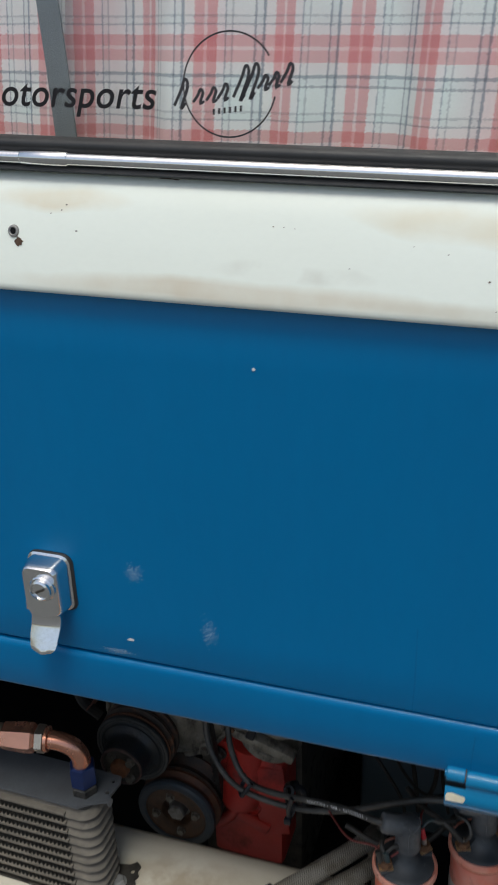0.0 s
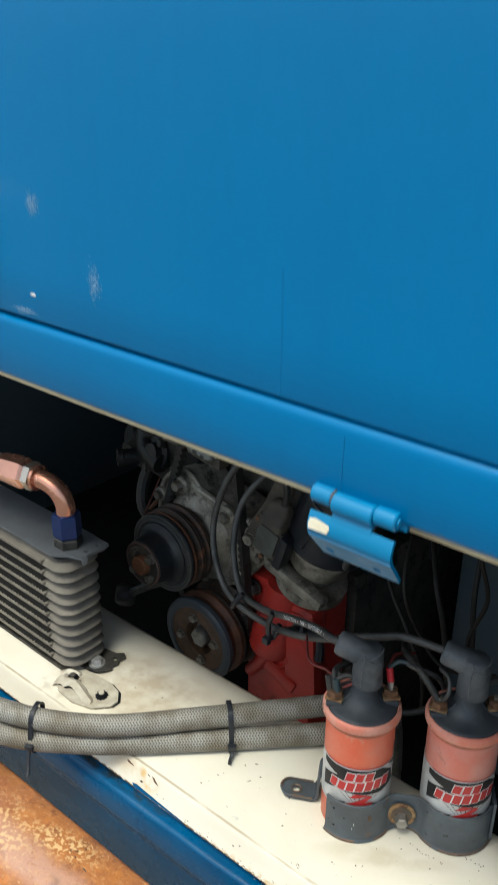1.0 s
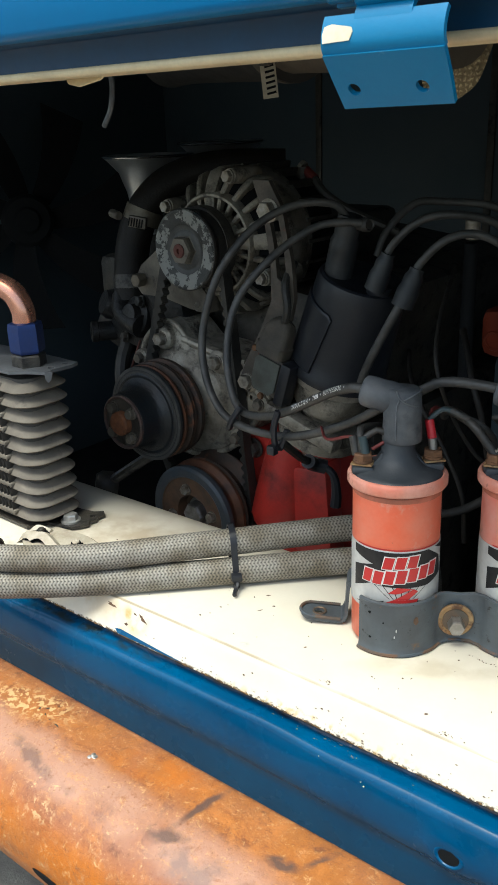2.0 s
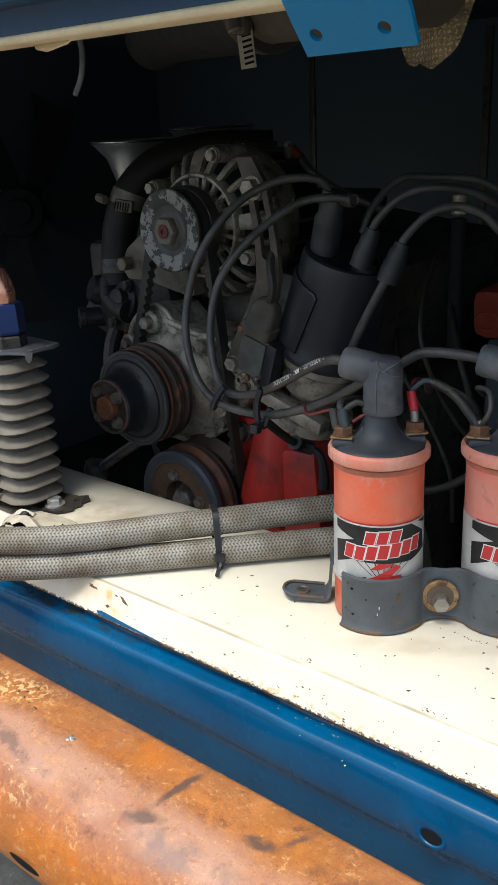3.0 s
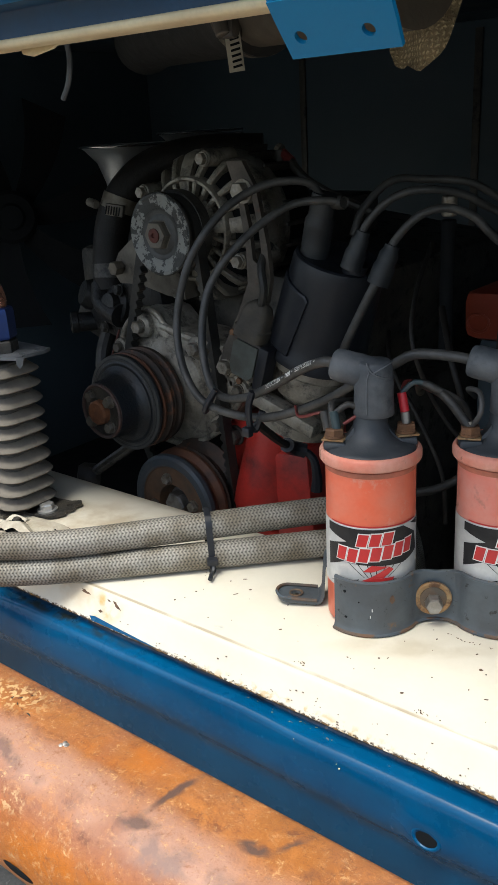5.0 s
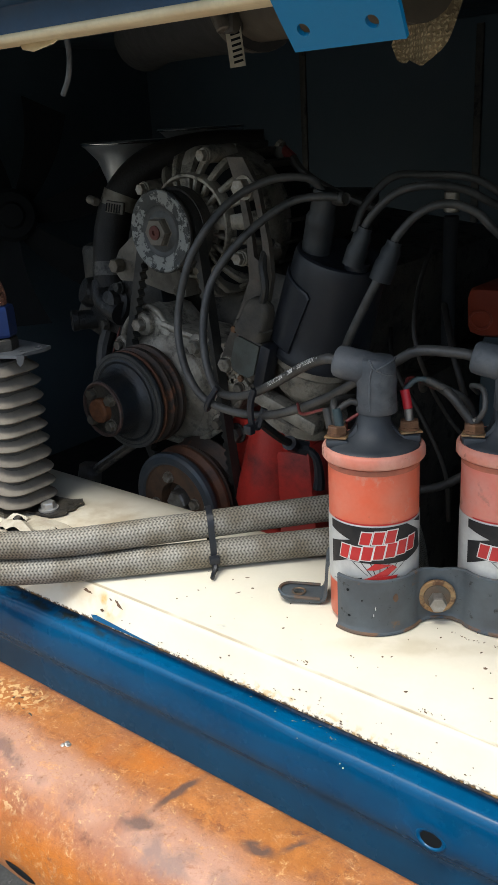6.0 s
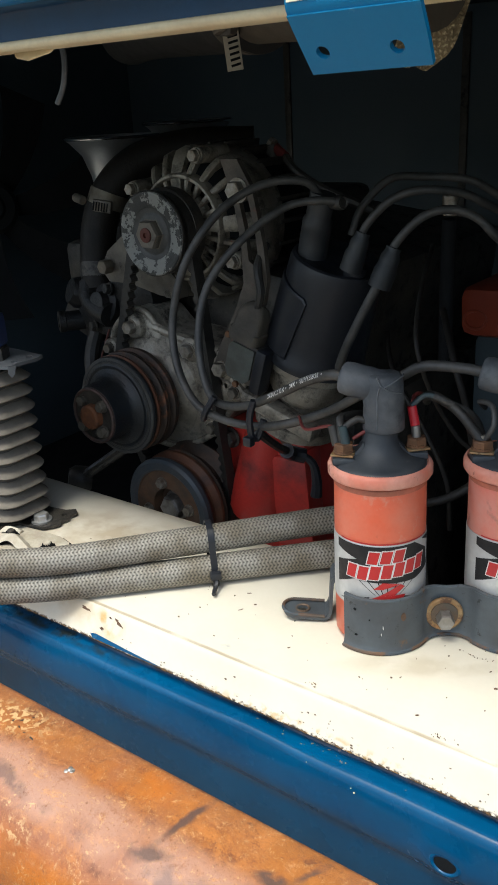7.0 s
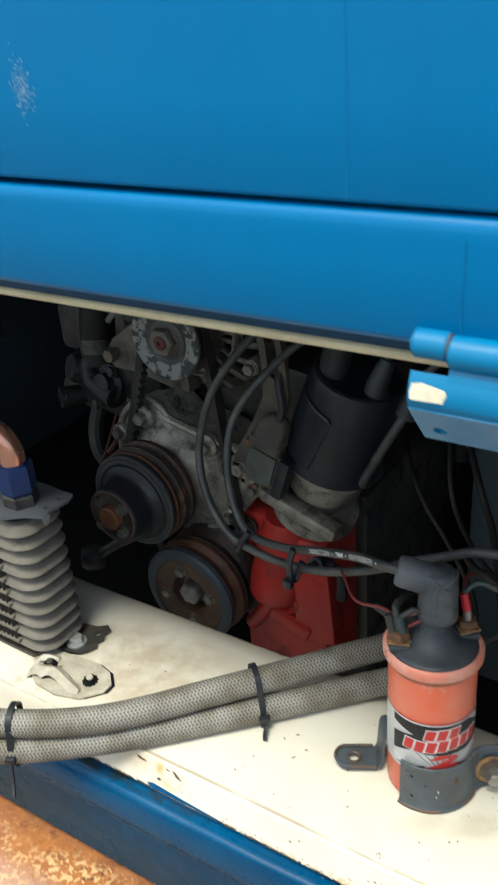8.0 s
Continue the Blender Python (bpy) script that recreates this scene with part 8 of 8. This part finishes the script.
# dents and scratches on the coil strap
for turn, z, w, h, mat, seed in ((-89, 0.0290, 0.0022, 0.0018, FAN_BLACK, 61), (-88, 0.0115, 0.0022, 0.0016, FAN_BLACK, 62), (-72, 0.0235, 0.0012, 0.0010, FAN_BLACK, 63),
                                 (-57, 0.0185, 0.0007, 0.0028, BARE, 64), (-59, 0.0140, 0.0006, 0.0022, BARE, 65), (-34, 0.0250, 0.0040, 0.0060, RUST_STAIN, 66)):
    ray = Vector((math.cos(radians(turn)), math.sin(radians(turn)), 0))
    blot(strap_bracket, "strap_mark", place(COIL_A + ray * 0.03045 + UPW * z, ray), w, h, mat, seed)


# chips and stains on the shelf
def on_shelf(x, y, turn=0):
    return Matrix.Translation((x, y, 0.60035)) @ pose(0, 0, 0, 0, 0, turn)


for i, (x, y, w, h, turn, mat) in enumerate(((-0.037, 0.119, 0.0060, 0.0012, 30, "rust"), (-0.030, 0.100, 0.0050, 0.0010, 60, "rust"),
                                             (0.112, 0.068, 0.0030, 0.0018, 40, "rust"), (0.139, 0.111, 0.0030, 0.0024, 0, "rust"), (0.070, 0.080, 0.0020, 0.0014, 0, "rust"), (0.020, 0.082, 0.0026, 0.0016, 40, "rust"),
                                             (-0.055, 0.088, 0.0022, 0.0012, 10, "rust"), (0.090, 0.092, 0.0024, 0.0010, 70, "rust"), (0.152, 0.088, 0.0030, 0.0014, 20, "rust"), (-0.060, 0.072, 0.0024, 0.0016, 0, "rust"), (-0.160, 0.125, 0.0030, 0.0012, 20, "rust"), (-0.190, 0.118, 0.0022, 0.0012, 20, "rust"))):
    blot(van, "paint_chip", on_shelf(x, y, turn), w, h, RUST_STAIN, 60 + i, 0.0002, 0.65)
rr = random.Random(31)
for cx, cy, n, wide in ((0.050, 0.0600, 9, 0.007), (0.128, 0.0595, 12, 0.008), (0.122, 0.1330, 16, 0.022), (0.075, 0.1120, 8, 0.014), (0.150, 0.1520, 14, 0.016)):
    for k in range(n):
        s = rr.uniform(0.0004, 0.0012)
        blot(van, "dirt_speck", on_shelf(cx + rr.gauss(0, 0.45) * wide, cy + rr.gauss(0, 0.0010), rr.uniform(0, 180)), s * rr.uniform(1, 2.2), s, RUST_STAIN, 700 + k + n, 0.0002, 0.6)
for i in range(70):
    s = 0.0004 + 0.0011 * rr.random() ** 2
    blot(van, "dirt_speck", on_shelf(rr.uniform(-0.12, 0.22), rr.uniform(0.064, 0.165), rr.uniform(0, 180)), s * rr.uniform(1, 2.4), s, RUST_STAIN, 100 + i, 0.0003, 0.5)


def on_lip(x, f):
    """A place on the sloping front lip of the shelf; f runs from its top, 0, to its edge, 1."""
    y, z = 0.0532 + (0.0455 - 0.0532) * f, 0.5955 + (0.5795 - 0.5955) * f
    return Matrix.Translation((x, y - 0.0002, z + 0.0001)) @ pose(0, 0, 0, 65)


for i in range(110):
    x = rr.uniform(-0.10, 0.24)
    s = rr.uniform(0.0003, 0.0011)
    blot(van, "edge_chip", on_lip(x, 1.0 - 0.75 * rr.random() ** 3), s * rr.uniform(1, 2.8), s, RUST_STAIN, 200 + i, 0.0002, 0.7)
for i, (x, f, w, h, turn) in enumerate(((-0.096, 0.10, 0.0110, 0.0036, -28), (-0.128, 0.05, 0.0130, 0.0026, -10), (-0.104, 0.04, 0.0050, 0.0016, -15), (-0.110, 0.55, 0.0050, 0.0026, 10))):
    blot(van, "paint_chip", on_lip(x, f) @ pose(0, 0, 0, 0, 0, turn), w, h, RUST_STAIN, 360 + i, 0.0002, 0.7)
wedge = bmesh.new()
plate(wedge, [(-0.119, 0.0012), (-0.114, 0.0022), (-0.085, 0.0004), (-0.055, -0.0010), (-0.060, -0.0014), (-0.090, -0.0014), (-0.116, -0.0014)], 0.0003, on_lip(0, 0.94))
part("bare_blue_patch", wedge, BLUE_SILL, van, "blue paint showing through the cream")

# pale specks of lifted paint on the blue sill and rail
for i, (x, y, z, s) in enumerate(((0.091, 0.0368, 0.5610, 0.0022), (0.089, 0.0370, 0.5630, 0.0012), (0.060, 0.0378, 0.5660, 0.0010), (-0.118, 0.0390, 0.5672, 0.0026), (-0.135, 0.0400, 0.5672, 0.0018))):
    blot(van, "paint_speck", Matrix.Translation((x, y, z)) @ pose(0, 0, 0, 60), s * 0.6, s * 0.45, CREAM_EDGE, 320 + i, 0.0004, 0.4)
for i, (x, z, s) in enumerate(((-0.051, 0.978, 0.0016), (-0.058, 0.976, 0.0012), (-0.080, 0.971, 0.0008), (0.158, 0.965, 0.0018))):
    blot(van, "paint_speck", Matrix.Translation((x, 0.0069, z)) @ pose(0, 0, 0, 90), s, s * 1.2, SCUFF if i < 3 else BARE, 340 + i, 0.0003, 0.4)

# cracks, flakes and dull patches on the bumper

PEELED = material("peeled_edge", (0.55, 0.38, 0.19), 0.7, second=(0.36, 0.2, 0.08), scale=200)


def bumper_at(f):
    """Place and slope on the bumper's outer face, f in metres round from its upper back edge."""
    run = 0.0
    for (y0, z0), (y1, z1) in zip(BUMPER[2:], BUMPER[3:]):
        step = math.hypot(y1 - y0, z1 - z0)
        if run + step >= f:
            k = (f - run) / step
            return Vector((0, y0 + (y1 - y0) * k, z0 + (z1 - z0) * k)), math.degrees(math.atan2(z1 - z0, y0 - y1))
        run += step
    return Vector((0, -0.079, 0.48)), -90


def on_bumper(x, f, turn=0):
    p, slope = bumper_at(f)
    return Matrix.Translation((x, p.y, p.z)) @ pose(0, 0, 0, -slope) @ Matrix.Translation((0, 0, -0.00005)) @ pose(0, 0, 0, 0, 0, turn)


for i, (x, f, w, h, turn) in enumerate(((-0.122, 0.019, 0.0050, 0.0016, 60), (-0.119, 0.024, 0.0030, 0.0014, -30), (-0.104, 0.027, 0.0075, 0.0016, -12), (-0.112, 0.026, 0.0036, 0.0012, 10), (-0.127, 0.022, 0.0020, 0.0040, 10), (-0.118, 0.013, 0.0030, 0.0008, 40))):
    blot(bumper, "flake", on_bumper(x, f, turn), w, h, BLACK_METAL, 430 + i, 0.0002, 0.65)
for i, (x, f, w, h, turn) in enumerate(((-0.116, 0.008, 0.0100, 0.0012, -25), (-0.110, 0.0145, 0.0080, 0.0010, 70), (-0.112, 0.021, 0.0090, 0.0010, 40), (-0.128, 0.012, 0.0090, 0.0012, 10), (-0.098, 0.006, 0.0050, 0.0010, -50), (-0.066, 0.060, 0.0080, 0.0012, 20))):
    blot(bumper, "crack_edge", on_bumper(x, f, turn), w, h, PEELED, 460 + i, 0.0002, 0.75)
bm = bmesh.new()
lathe(bm, [(0.010, 0.0), (0.0085, 0.0005), (0, 0.0006)], on_bumper(-0.055, 0.1165) @ Matrix.Diagonal((1.4, 0.40, 1, 1)), 20, False)
part("slot", bm, FAN_BLACK, bumper, "dark slot near the lower edge")

# thin rust runs down the lid and the rail
DRIP = material("rust_run", (0.004, 0.128, 0.300), 0.4, second=(0.002, 0.125, 0.30), scale=60, amount=1.0, bump=0.0, spec=0.2)
rr = random.Random(77)
for x, z0, z1, y, w, mat in ((0.064, 1.008, 1.075, 0.0002, 0.0006, DRIP), (0.1025, 0.962, 0.996, 0.0036, 0.0005, DRIP)):
    bm = bmesh.new()
    left, right = [], []
    for k in range(15):
        f = k / 14
        cx = x + 0.0003 * math.sin(f * 5 + x * 90) + rr.uniform(-0.0001, 0.0001)
        ww = w * rr.uniform(0.25, 1.0)
        yy = y + (0.0009 * (1 - f) if y > 0.001 else 0.0)
        left.append((cx - ww, yy - 0.0003, z0 + (z1 - z0) * f))
        right.append((cx + ww, yy - 0.0003, z0 + (z1 - z0) * f))
    loft(bm, [[a, b, (b[0], b[1] + 0.0012, b[2]), (a[0], a[1] + 0.0012, a[2])] for a, b in zip(left, right)])
    part("rust_run", bm, mat, lid if y < 0.001 else van)

# the van stands a little askew to the engine; its belt and window dip towards one side
SKEW = Matrix.Translation((-0.14, 0, 0)) @ Matrix.Rotation(radians(1.4), 4, "Z") @ Matrix.Translation((0.14, 0, 0))


def dipped(degrees, z):
    return Matrix.Translation((-0.05, 0, z)) @ Matrix.Rotation(radians(degrees), 4, "Y") @ Matrix.Translation((0.05, 0, -z))


belt.matrix_basis = Matrix.Translation((0, 0.003, 0)) @ belt.matrix_basis @ dipped(1.3, 1.28)
for ob in [window] + hangings:
    ob.matrix_basis = dipped(1.9, 1.352) @ ob.matrix_basis
for ob in van.children:
    if max(v.co.z for v in ob.data.vertices) < 0.7:
        ob.matrix_basis = Matrix.Translation((0, -0.005, 0)) @ ob.matrix_basis
bumper.matrix_basis = Matrix.Translation((0, -0.006, 0)) @ bumper.matrix_basis
lid.matrix_basis = Matrix.Translation((-0.003, 0.0045, -0.0014)) @ dipped(0.28, 1.0) @ lid.matrix_basis
for ob in [van, lid, hinge, bumper, window] + hangings:
    ob.matrix_basis = SKEW @ ob.matrix_basis
